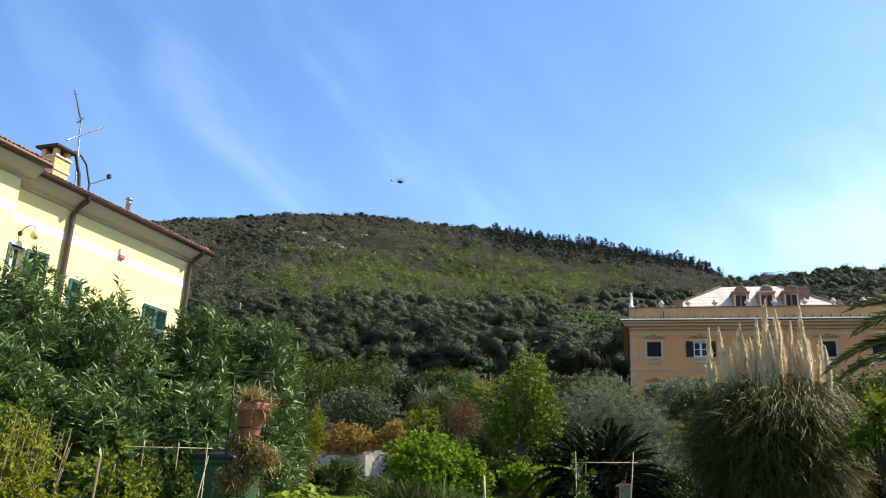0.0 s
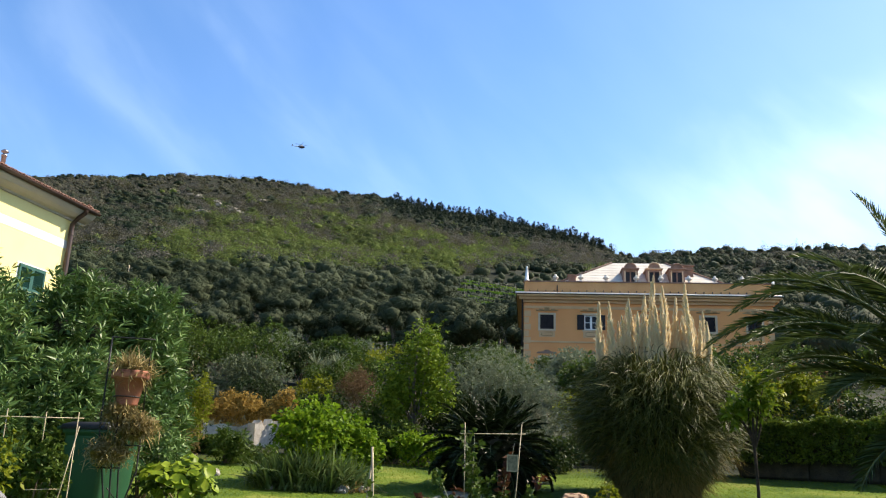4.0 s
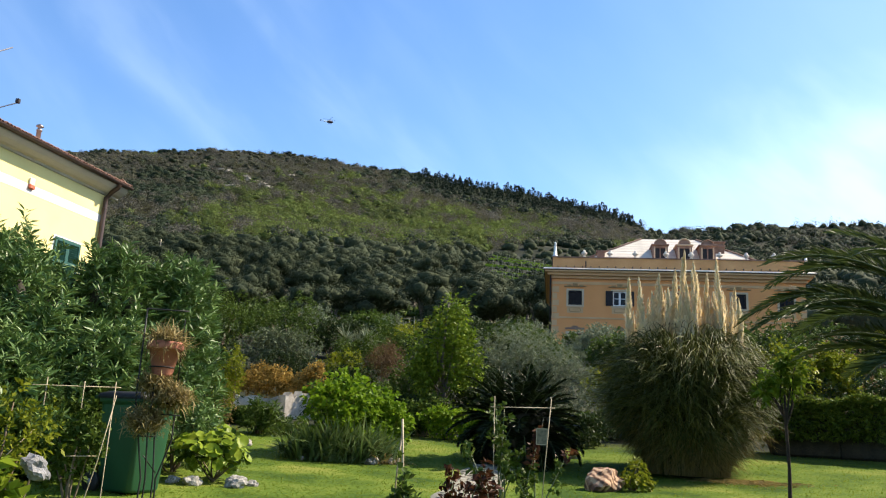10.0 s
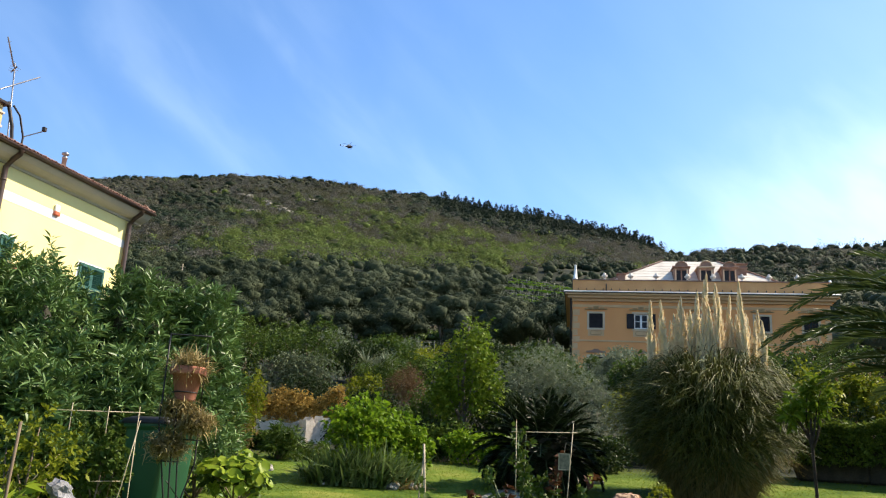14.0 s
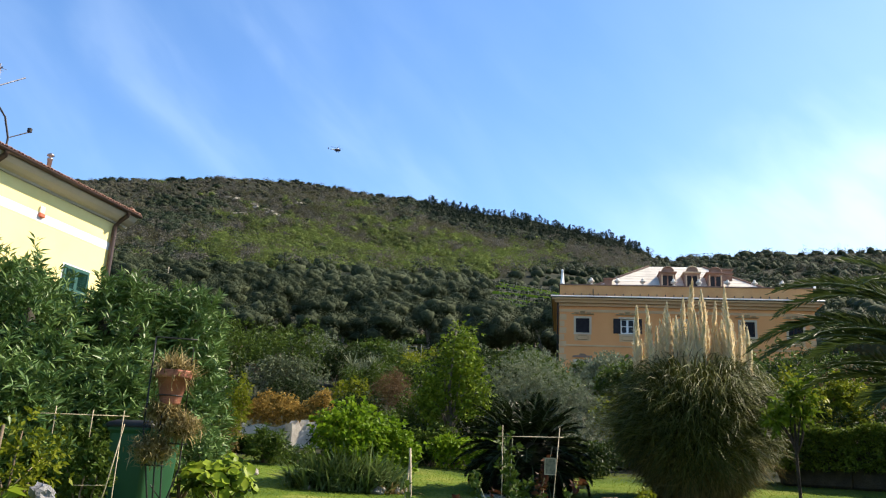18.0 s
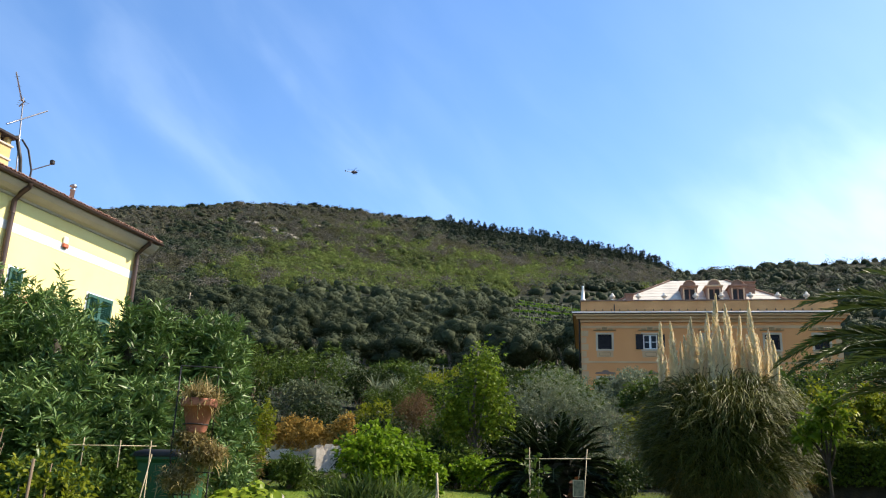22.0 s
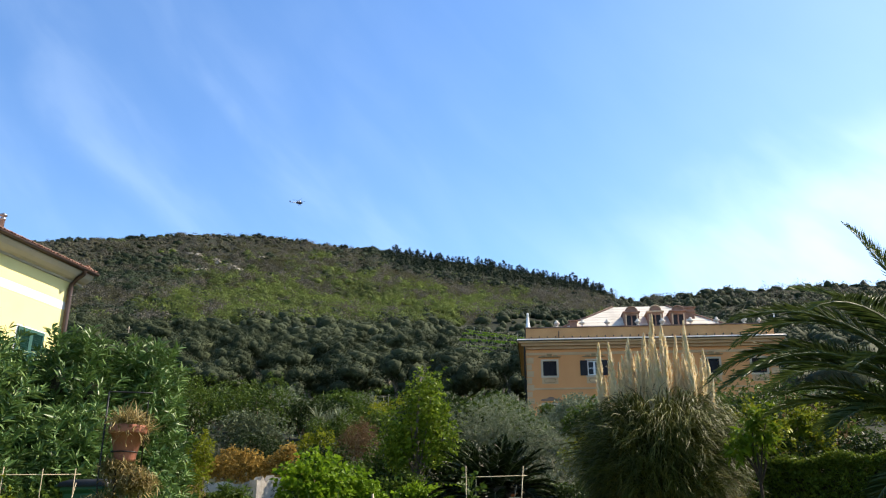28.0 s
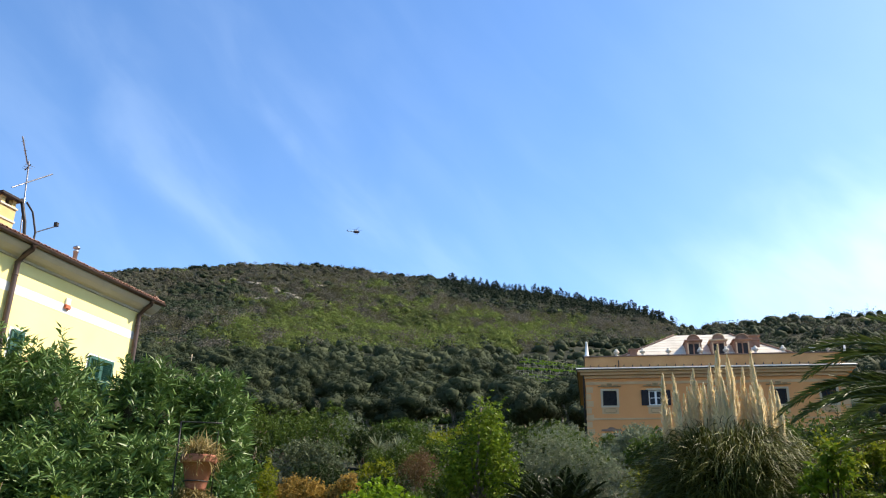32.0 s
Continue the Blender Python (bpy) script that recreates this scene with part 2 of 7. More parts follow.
def ico(sub):
    b = bmesh.new()
    bmesh.ops.create_icosphere(b, subdivisions=sub, radius=1)
    out = np.array([v.co[:] for v in b.verts]), np.array([[v.index for v in f.verts] for f in b.faces])
    b.free()
    return out


ICO_V, ICO_F = ico(1)


def cores(cents, radii, rng=RNG, lump=0.34):
    """Lumpy solid hearts for crowns that are seen from far off."""
    cents, radii = np.array(cents, dtype=float), np.array(radii, dtype=float)
    n, m = len(cents), len(ICO_V)
    ph = rng.uniform(0, 6.3, (n, 1, 3))
    radii = radii * rng.uniform(0.75, 1.2, (n, 3))
    w = 1 + lump * (np.sin(ICO_V[None, :, :1] * 4.5 + ph[..., :1]) * np.cos(ICO_V[None, :, 1:2] * 4 + ph[..., 1:2]) + 0.6 * np.sin(ICO_V[None, :, 2:] * 6 + ph[..., 2:]))
    V = cents[:, None] + ICO_V[None] * radii[:, None] * w
    F = ICO_F[None] + (np.arange(n) * m)[:, None, None]
    return V.reshape(-1, 3), F.reshape(-1, 3)


def limbs(base, targets, r0, r1, rng=RNG, n=6, sag=0.1):
    """Branches that bend from the base to each target."""
    out = []
    base = np.array(base, dtype=float)
    for t in np.array(targets, dtype=float):
        mid = base * 0.5 + t * 0.5 + rng.normal(size=3) * np.linalg.norm(t - base) * sag
        mid[2] += 0.08 * np.linalg.norm(t - base)
        s = np.linspace(0, 1, 6)[:, None]
        p = base * (1 - s) ** 2 + 2 * mid * s * (1 - s) + t * s * s
        out.append(tube(p, np.linspace(r0, r1, 6), n))
    return merge(*out)


# ---- materials ----
def node_mat(name):
    m = bpy.data.materials.new(name)
    m.use_nodes = True
    nt = m.node_tree
    return m, nt.nodes, nt.links, nt.nodes["Principled BSDF"]


def ramp(nodes, stops):
    r = nodes.new("ShaderNodeValToRGB")
    while len(r.color_ramp.elements) < len(stops):
        r.color_ramp.elements.new(0.5)
    for e, (p, c) in zip(r.color_ramp.elements, stops):
        e.position, e.color = p, (*c, 1)
    return r


def surface(name, c1, c2, rough=0.7, scale=6.0, fine=60.0, bump=0.15, metal=0.0, spread=(0.3, 0.7), dist=0.01, random_tint=0.0):
    """A solid surface with two scales of variation and relief."""
    m, N, L, b = node_mat(name)
    b.inputs["Roughness"].default_value, b.inputs["Metallic"].default_value = rough, metal
    tcn = N.new("ShaderNodeTexCoord")
    n1, n2 = N.new("ShaderNodeTexNoise"), N.new("ShaderNodeTexNoise")
    n1.inputs["Scale"].default_value, n1.inputs["Detail"].default_value = scale, 5
    n2.inputs["Scale"].default_value, n2.inputs["Detail"].default_value = fine, 6
    L.new(tcn.outputs["Object"], n1.inputs["Vector"])
    L.new(tcn.outputs["Object"], n2.inputs["Vector"])
    ad = N.new("ShaderNodeMath")
    ad.operation = 'MULTIPLY_ADD'
    ad.inputs[1].default_value = 0.35
    sub = N.new("ShaderNodeMath")
    sub.operation = 'SUBTRACT'
    sub.inputs[1].default_value = 0.17
    L.new(n2.outputs["Fac"], ad.inputs[0])
    L.new(n1.outputs["Fac"], ad.inputs[2])
    L.new(ad.outputs[0], sub.inputs[0])
    r = ramp(N, [(spread[0], c1), (spread[1], c2)])
    val = sub
    if random_tint:
        oi = N.new("ShaderNodeObjectInfo")
        mad = N.new("ShaderNodeMath")
        mad.operation = 'MULTIPLY_ADD'
        mad.inputs[1].default_value = random_tint
        L.new(oi.outputs["Random"], mad.inputs[0])
        L.new(sub.outputs[0], mad.inputs[2])
        val = mad
    L.new(val.outputs[0], r.inputs["Fac"])
    L.new(r.outputs["Color"], b.inputs["Base Color"])
    if bump:
        bp = N.new("ShaderNodeBump")
        bp.inputs["Strength"].default_value, bp.inputs["Distance"].default_value = bump, dist
        L.new(n2.outputs["Fac"], bp.inputs["Height"])
        L.new(bp.outputs["Normal"], b.inputs["Normal"])
    return m


def leaf(name, stops, rough=0.5, trans=0.3, tint=0.25, scale=0.6, island=0.5, mottle=0.0, depth=0.9, gloss=0.1):
    """Foliage: colour by leaf and by clump, with light through the blade."""
    m, N, L, b = node_mat(name)
    geo, tcn, oi = N.new("ShaderNodeNewGeometry"), N.new("ShaderNodeTexCoord"), N.new("ShaderNodeObjectInfo")
    nz = N.new("ShaderNodeTexNoise")
    nz.inputs["Scale"].default_value, nz.inputs["Detail"].default_value = scale, 3
    L.new(tcn.outputs["Object"], nz.inputs["Vector"])
    a1, a2, a3 = N.new("ShaderNodeMath"), N.new("ShaderNodeMath"), N.new("ShaderNodeMath")
    a1.operation, a2.operation, a3.operation = 'MULTIPLY', 'MULTIPLY_ADD', 'MULTIPLY_ADD'
    a1.inputs[1].default_value = island
    a2.inputs[1].default_value = 0.8
    a3.inputs[1].default_value = tint
    L.new(geo.outputs["Random Per Island"], a1.inputs[0])
    L.new(nz.outputs["Fac"], a2.inputs[0])
    L.new(a1.outputs[0], a2.inputs[2])
    L.new(oi.outputs["Random"], a3.inputs[0])
    L.new(a2.outputs[0], a3.inputs[2])
    if mottle:
        nf = N.new("ShaderNodeTexNoise")
        nf.inputs["Scale"].default_value, nf.inputs["Detail"].default_value, nf.inputs["Roughness"].default_value = mottle, 4, 0.7
        L.new(tcn.outputs["Object"], nf.inputs["Vector"])
        a4 = N.new("ShaderNodeMath")
        a4.operation = 'MULTIPLY_ADD'
        a4.inputs[1].default_value = 0.9
        L.new(nf.outputs["Fac"], a4.inputs[0])
        L.new(a3.outputs[0], a4.inputs[2])
        a5 = N.new("ShaderNodeMath")
        a5.operation = 'SUBTRACT'
        a5.inputs[1].default_value = 0.45
        L.new(a4.outputs[0], a5.inputs[0])
        a3 = a5
        bp = N.new("ShaderNodeBump")
        bp.inputs["Strength"].default_value, bp.inputs["Distance"].default_value = 0.5, 0.5 / mottle
        L.new(nf.outputs["Fac"], bp.inputs["Height"])
        L.new(bp.outputs["Normal"], b.inputs["Normal"])
    mr = N.new("ShaderNodeMapRange")
    mr.inputs["From Min"].default_value, mr.inputs["From Max"].default_value = 0.12, 0.62 + island + tint
    L.new(a3.outputs[0], mr.inputs["Value"])
    r = ramp(N, [(i / (len(stops) - 1), (c[0] * depth, c[1] * depth * 0.97, c[2] * depth * 0.7)) for i, c in enumerate(stops)])
    L.new(mr.outputs["Result"], r.inputs["Fac"])
    L.new(r.outputs["Color"], b.inputs["Base Color"])
    b.inputs["Roughness"].default_value = rough
    b.inputs["Specular IOR Level"].default_value = gloss
    tl = N.new("ShaderNodeBsdfTranslucent")
    L.new(r.outputs["Color"], tl.inputs["Color"])
    mx = N.new("ShaderNodeMixShader")
    mx.inputs["Fac"].default_value = trans
    L.new(b.outputs["BSDF"], mx.inputs[1])
    L.new(tl.outputs["BSDF"], mx.inputs[2])
    L.new(mx.outputs["Shader"], N["Material Output"].inputs["Surface"])
    return m


def glass_mat(name, tint):
    m, N, L, b = node_mat(name)
    b.inputs["Base Color"].default_value = (*tint, 1)
    b.inputs["Roughness"].default_value = 0.06
    b.inputs["Specular IOR Level"].default_value = 0.6
    return m

# ---- shape of the land ----
SKY_AZ = np.array([-180, -75, -50, -40, -34, -30.7, -27.6, -25, -22.8, -21.5, -20, -18.2, -13.3, -7, -3, 1.5, 6, 10.5, 14, 17.7, 20.5, 35, 60, 180.0])
SKY_EL = np.array([2, 7, 12.4, 13.8, 14.5, 14.6, 14.9, 14.6, 14.6, 14.5, 15.1, 15.9, 16.8, 17.75, 18.5, 18.8, 18.9, 18.5, 18.0, 17.4, 17.0, 14, 7, 2.0])
NEAR_R = np.array([0, 3, 6, 8.5, 12.5, 14, 15.5, 17, 20, 24, 28, 40, 60, 80.0])
NEAR_Z = np.array([0, 0.1, 0.55, 0.86, 1.10, 1.29, 1.46, 1.55, 1.8, 2.7, 3.7, 5.4, 8.0, 10.6])
FOOT, RIDGE = 80.0, 600.0


def land(x, y):
    """Height of the ground: a garden that rises to the foot of a wooded hill."""
    x, y = np.asarray(x, dtype=float), np.asarray(y, dtype=float)
    r = np.hypot(x, y)
    az = np.degrees(np.arctan2(-x, y))
    ahead = np.clip((75 - np.abs(az)) / 35, 0, 1)
    near = np.interp(r, NEAR_R, NEAR_Z) * (0.12 + 0.88 * ahead)
    e = np.interp(az, SKY_AZ, SKY_EL)
    s = np.clip((r - FOOT) / (RIDGE - FOOT), 0, 1) ** 0.62
    el = 6.5 * ahead + (e - 6.5 * ahead) * s
    far = 1.5 + r * np.tan(np.radians(el))
    far = np.where(r > RIDGE, 1.5 + RIDGE * np.tan(np.radians(e)) - (r - RIDGE) * 0.12, far)
    far = np.maximum(far, 0.0)
    wob = np.sin(x * 0.031 + 1.3) * np.cos(y * 0.027) + 0.5 * np.sin(x * 0.083 + y * 0.061)
    far = far + wob * np.clip((r - 90) / 120, 0, 1) * np.clip((640 - r) / 60, 0.3, 1) * 1.6
    k = np.clip((r - 70) / 20, 0, 1)
    return near * (1 - k) + far * k


def slope_r(az, el):
    """Distance at which the hillside stands at a given angle above the eye."""
    e = np.interp(az, SKY_AZ, SKY_EL)
    return FOOT + (RIDGE - FOOT) * np.clip((el - 6.5) / (e - 6.5), 0, 1) ** (1 / 0.62)


def spot(az, r):
    """Place on the ground at an azimuth (to the left) and a distance."""
    x, y = -r * math.sin(radians(az)), r * math.cos(radians(az))
    return x, y, float(land(x, y))


# ---- surfaces ----
M_YELLOW = surface("yellow_render", (0.80, 0.68, 0.27), (0.86, 0.74, 0.32), 0.85, 0.7, 40, 0.08)
M_WHITE = surface("white_paint", (0.76, 0.75, 0.70), (0.84, 0.83, 0.79), 0.7, 1.5, 50, 0.06)
M_COVE = surface("grey_cornice", (0.42, 0.40, 0.34), (0.50, 0.47, 0.40), 0.85, 1.2, 40, 0.08)
M_BROWNMETAL = surface("brown_metal", (0.055, 0.035, 0.028), (0.085, 0.055, 0.045), 0.45, 3, 60, 0.05, metal=0.3)
M_TILE = surface("roof_tile", (0.17, 0.085, 0.06), (0.32, 0.18, 0.125), 0.85, 5, 60, 0.2, random_tint=0.25)
M_SHUTTER = surface("green_shutter", (0.008, 0.06, 0.045), (0.015, 0.09, 0.065), 0.5, 4, 70, 0.08)
M_GLASS = glass_mat("window_glass", (0.02, 0.025, 0.03))
M_TERRA = surface("terracotta", (0.22, 0.075, 0.042), (0.34, 0.125, 0.068), 0.8, 7, 60, 0.15)
M_STEEL = surface("grey_steel", (0.20, 0.20, 0.21), (0.34, 0.34, 0.35), 0.4, 5, 60, 0.03, metal=0.8)
M_ALARM = surface("alarm_plastic", (0.5, 0.1, 0.04), (0.62, 0.16, 0.07), 0.5, 3, 30, 0.02)
M_DARK = surface("dark_iron", (0.012, 0.012, 0.012), (0.03, 0.028, 0.026), 0.55, 8, 80, 0.1, metal=0.4)
M_LAMPGLASS = surface("amber_glass", (0.62, 0.50, 0.22), (0.72, 0.60, 0.30), 0.15, 3, 30, 0.0)
M_OCHRE = surface("ochre_render", (0.7, 0.285, 0.09), (0.82, 0.365, 0.13), 0.9, 0.35, 20, 0.08, spread=(0.25, 0.75))
M_OCHRE_PALE = surface("pale_ochre_trim", (0.58, 0.34, 0.16), (0.66, 0.41, 0.21), 0.9, 0.8, 30, 0.08)
M_CREAM = surface("cream_stone", (0.5, 0.38, 0.24), (0.6, 0.47, 0.31), 0.85, 1.2, 40, 0.1)
M_SLAB = surface("pale_slab", (0.6, 0.54, 0.45), (0.72, 0.66, 0.56), 0.8, 0.6, 20, 0.1)
M_PARAPET = surface("stained_ochre_render", (0.6, 0.28, 0.1), (0.8, 0.42, 0.17), 0.9, 0.5, 14, 0.12, spread=(0.25, 0.75))
M_SLATE = surface("pale_slate", (0.5, 0.45, 0.36), (0.66, 0.6, 0.49), 0.6, 0.9, 12, 0.1, random_tint=0.2)
M_BRICK = surface("faded_brick", (0.19, 0.115, 0.078), (0.32, 0.2, 0.14), 0.9, 2, 30, 0.1)
M_HOOD = surface("faded_painted_trim", (0.27, 0.155, 0.06), (0.44, 0.3, 0.14), 0.9, 3, 30, 0.1)
# opaque pane; the dark of the unlit room is in its colour
M_PANE = surface("pane_room_dark", (0.012, 0.014, 0.017), (0.022, 0.025, 0.03), 0.75, 1, 20, 0.0)
M_DKSHUTTER = surface("dark_brown_shutter", (0.014, 0.011, 0.012), (0.028, 0.022, 0.022), 0.9, 4, 50, 0.1)
M_INSIDE = surface("dark_room", (0.02, 0.02, 0.02), (0.03, 0.03, 0.03), 0.95, 2, 20, 0.0)
M_BARK = surface("grey_bark", (0.07, 0.06, 0.045), (0.16, 0.135, 0.105), 0.95, 6, 40, 0.6, dist=0.02)
M_STONE = surface("grey_stone", (0.24, 0.23, 0.20), (0.42, 0.40, 0.36), 0.9, 4, 30, 0.4, dist=0.02, random_tint=0.2)


def ground_mat():
    m, N, L, b = node_mat("earth_and_grass")
    b.inputs["Roughness"].default_value = 0.95
    b.inputs["Specular IOR Level"].default_value = 0.08
    geo = N.new("ShaderNodeNewGeometry")
    n1, n2, n3 = (N.new("ShaderNodeTexNoise") for _ in range(3))
    for n, s in ((n1, 0.9), (n2, 22.0), (n3, 0.035)):
        n.inputs["Scale"].default_value, n.inputs["Detail"].default_value = s, 6
        L.new(geo.outputs["Position"], n.inputs["Vector"])
    lawn = ramp(N, [(0.34, (0.028, 0.06, 0.008)), (0.52, (0.08, 0.125, 0.014)), (0.7, (0.165, 0.18, 0.035))])
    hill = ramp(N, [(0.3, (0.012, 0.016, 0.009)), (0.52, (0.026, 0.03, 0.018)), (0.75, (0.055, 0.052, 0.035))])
    add = N.new("ShaderNodeMath")
    add.operation = 'MULTIPLY_ADD'
    add.inputs[1].default_value = 0.4
    L.new(n2.outputs["Fac"], add.inputs[0])
    sub = N.new("ShaderNodeMath")
    sub.operation = 'SUBTRACT'
    sub.inputs[1].default_value = 0.2
    L.new(n1.outputs["Fac"], add.inputs[2])
    L.new(add.outputs[0], sub.inputs[0])
    L.new(sub.outputs[0], lawn.inputs["Fac"])
    mot = N.new("ShaderNodeMath")
    mot.operation = 'MULTIPLY_ADD'
    mot.inputs[1].default_value = 0.7
    off = N.new("ShaderNodeMath")
    off.operation = 'SUBTRACT'
    off.inputs[1].default_value = 0.35
    L.new(n1.outputs["Fac"], mot.inputs[0])
    L.new(n3.outputs["Fac"], mot.inputs[2])
    L.new(mot.outputs[0], off.inputs[0])
    L.new(off.outputs[0], hill.inputs["Fac"])
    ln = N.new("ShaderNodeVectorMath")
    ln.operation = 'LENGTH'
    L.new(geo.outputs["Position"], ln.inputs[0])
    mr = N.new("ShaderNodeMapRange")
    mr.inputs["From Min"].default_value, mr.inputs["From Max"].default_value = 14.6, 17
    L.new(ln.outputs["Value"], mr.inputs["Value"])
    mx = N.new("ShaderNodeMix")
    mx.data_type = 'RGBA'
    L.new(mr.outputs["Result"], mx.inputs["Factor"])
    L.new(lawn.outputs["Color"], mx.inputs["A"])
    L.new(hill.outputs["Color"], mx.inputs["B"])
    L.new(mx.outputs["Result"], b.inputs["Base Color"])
    bp = N.new("ShaderNodeBump")
    bp.inputs["Strength"].default_value, bp.inputs["Distance"].default_value = 0.6, 0.03
    L.new(n2.outputs["Fac"], bp.inputs["Height"])
    L.new(bp.outputs["Normal"], b.inputs["Normal"])
    return m


# ---- ground: one sheet to the horizon ----
gr = np.concatenate([[0.02], np.linspace(0.5, 30, 60), np.geomspace(31, 590, 80), [596, 600, 603, 608, 620], np.geomspace(640, 4000, 40)])
ga = np.radians(np.arange(0, 360, 0.75))
GR, GA = np.meshgrid(gr, ga, indexing="ij")
gx, gy = -GR * np.sin(GA), GR * np.cos(GA)
gz = land(gx, gy)
gn = len(ga)
gi, gj = np.meshgrid(np.arange(len(gr) - 1), np.arange(gn), indexing="ij")
gk = (gj + 1) % gn
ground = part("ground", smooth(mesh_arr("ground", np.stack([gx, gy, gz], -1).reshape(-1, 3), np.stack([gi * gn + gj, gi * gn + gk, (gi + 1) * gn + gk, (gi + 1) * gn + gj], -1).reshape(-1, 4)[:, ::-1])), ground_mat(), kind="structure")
tagged(ground, "green lawn rising to an overgrown hillside", "ground")


# ---- yellow house ----
def wall_open(x0, x1, z0, z1, y0, y1, holes):
    """A thick wall along x in one piece, with real openings (x0, x1, z0, z1)."""
    bm = bmesh.new()
    xs = sorted({x0, x1, *(h[0] for h in holes), *(h[1] for h in holes)})
    zs = sorted({z0, z1, *(h[2] for h in holes), *(h[3] for h in holes)})
    va = [[bm.verts.new((x, y0, z)) for z in zs] for x in xs]
    vb = [[bm.verts.new((x, y1, z)) for z in zs] for x in xs]

    def solid(i, j):
        if not (0 <= i < len(xs) - 1 and 0 <= j < len(zs) - 1):
            return False
        cx, cz = (xs[i] + xs[i + 1]) / 2, (zs[j] + zs[j + 1]) / 2
        return not any(h[0] < cx < h[1] and h[2] < cz < h[3] for h in holes)

    for i in range(len(xs) - 1):
        for j in range(len(zs) - 1):
            if not solid(i, j):
                continue
            q = ((i, j), (i + 1, j), (i + 1, j + 1), (i, j + 1))
            bm.faces.new([va[p][r] for p, r in q])
            bm.faces.new([vb[p][r] for p, r in q[::-1]])
            for k, (di, dj) in enumerate(((0, -1), (1, 0), (0, 1), (-1, 0))):
                if not solid(i + di, j + dj):
                    (p, r), (s, t) = q[k], q[(k + 1) % 4]
                    bm.faces.new((va[p][r], vb[p][r], vb[s][t], va[s][t]))
    bmesh.ops.recalc_face_normals(bm, faces=bm.faces)
    return bm


def extrude_profile(profile, x0, x1):
    """A moulding: a profile of (y, z) drawn along x."""
    bm = bmesh.new()
    a = [bm.verts.new((x0, y, z)) for y, z in profile]
    b = [bm.verts.new((x1, y, z)) for y, z in profile]
    n = len(profile)
    for i in range(n):
        bm.faces.new((a[i], a[(i + 1) % n], b[(i + 1) % n], b[i]))
    bm.faces.new(a[::-1])
    bm.faces.new(b)
    bmesh.ops.recalc_face_normals(bm, faces=bm.faces)
    return bm


house = thing("house", pose(-8.31, 26.53, 0, 0, 0, 69.7), "pale yellow rendered house with green shutters and brown gutters", "house")
ZB = 1.0
W1 = (-7.28, -6.8, 5.75, 7.16)
W2 = (-5.16, -4.72, 6.0, 6.78)
W3 = (-2.06, -0.96, 5.4, 6.78)
part("wall", wall_open(-7.7, 0, ZB, 8.72, 0, 0.35, [W1, W2, W3]), M_YELLOW, house)
part("wall", boxes((-20, -7.7, -0.42, 0.35, ZB, 8.8)), M_YELLOW, house)
part("wall", boxes((-0.35, 0, 0.35, 9.65, ZB, 8.72)), M_YELLOW, house)
part("wall", boxes((-20, -19.65, 0.35, 9.65, ZB, 8.72)), M_YELLOW, house)
part("wall", boxes((-20, 0, 9.65, 10, ZB, 8.72)), M_YELLOW, house)
part("floor", boxes((-19.6, -0.4, 0.4, 9.6, 4.6, 4.8)), M_INSIDE, house)
part("band", boxes((-7.7, 0.004, -0.006, 0.1, 7.74, 7.99)), M_WHITE, house, "white painted band")
part("band", boxes((-20, -7.695, -0.426, -0.3, 7.8, 8.05)), M_WHITE, house, "white painted band")
cove = [(0.002, 8.66), (-0.06, 8.67), (-0.07, 8.72), (-0.2, 8.76), (-0.34, 8.85), (-0.44, 8.96), (-0.46, 9.0), (0.3, 9.0), (0.3, 8.73), (0.002, 8.73)]
part("cornice", extrude_profile(cove, -7.7, 0.45), M_COVE, house, "grey moulded cornice under the eaves")
part("cornice", extrude_profile([(y - 0.42, z + 0.07) for y, z in cove], -20, -7.45), M_COVE, house, "grey moulded cornice under the eaves")


def half_gutter(x0, x1, y, z, r):
    a = np.linspace(math.pi, 2 * math.pi, 8)
    prof = [(y + r * math.cos(t), z + r * math.sin(t)) for t in a] + [(y + (r - 0.012) * math.cos(t), z + (r - 0.012) * math.sin(t)) for t in a[::-1]]
    return extrude_profile(prof, x0, x1)


part("gutter", half_gutter(-7.6, 0.5, -0.53, 9.08, 0.075), M_BROWNMETAL, house, "brown metal gutter")
part("gutter", half_gutter(-20, -7.35, -0.95, 9.15, 0.075), M_BROWNMETAL, house, "brown metal gutter")
for px in (-5.52, -0.17):
    pipe = part("downpipe", tube([(px, -0.53, 9.02), (px, -0.5, 8.9), (px, -0.28, 8.76), (px, -0.1, 8.55), (px, -0.1, 8.3), (px, -0.1, 5), (px, -0.1, ZB)], 0.075, 10), M_BROWNMETAL, house, "brown downpipe")
    for pz in (8.2, 6.4, 4.4):
        part("clip", lathe([(0.077, pz - 0.02), (0.086, pz - 0.02), (0.086, pz + 0.02), (0.077, pz + 0.02)], 12), M_BROWNMETAL, pipe, at=pose(px, -0.1, 0))


def ring_bars(x0, x1, y0, y1, z0, z1, t):
    """Four butted bars round a rectangle."""
    return boxes((x0, x1, y0, y0 + t, z0, z1), (x0, x1, y1 - t, y1, z0, z1), (x0, x0 + t, y0 + t, y1 - t, z0, z1), (x1 - t, x1, y0 + t, y1 - t, z0, z1))


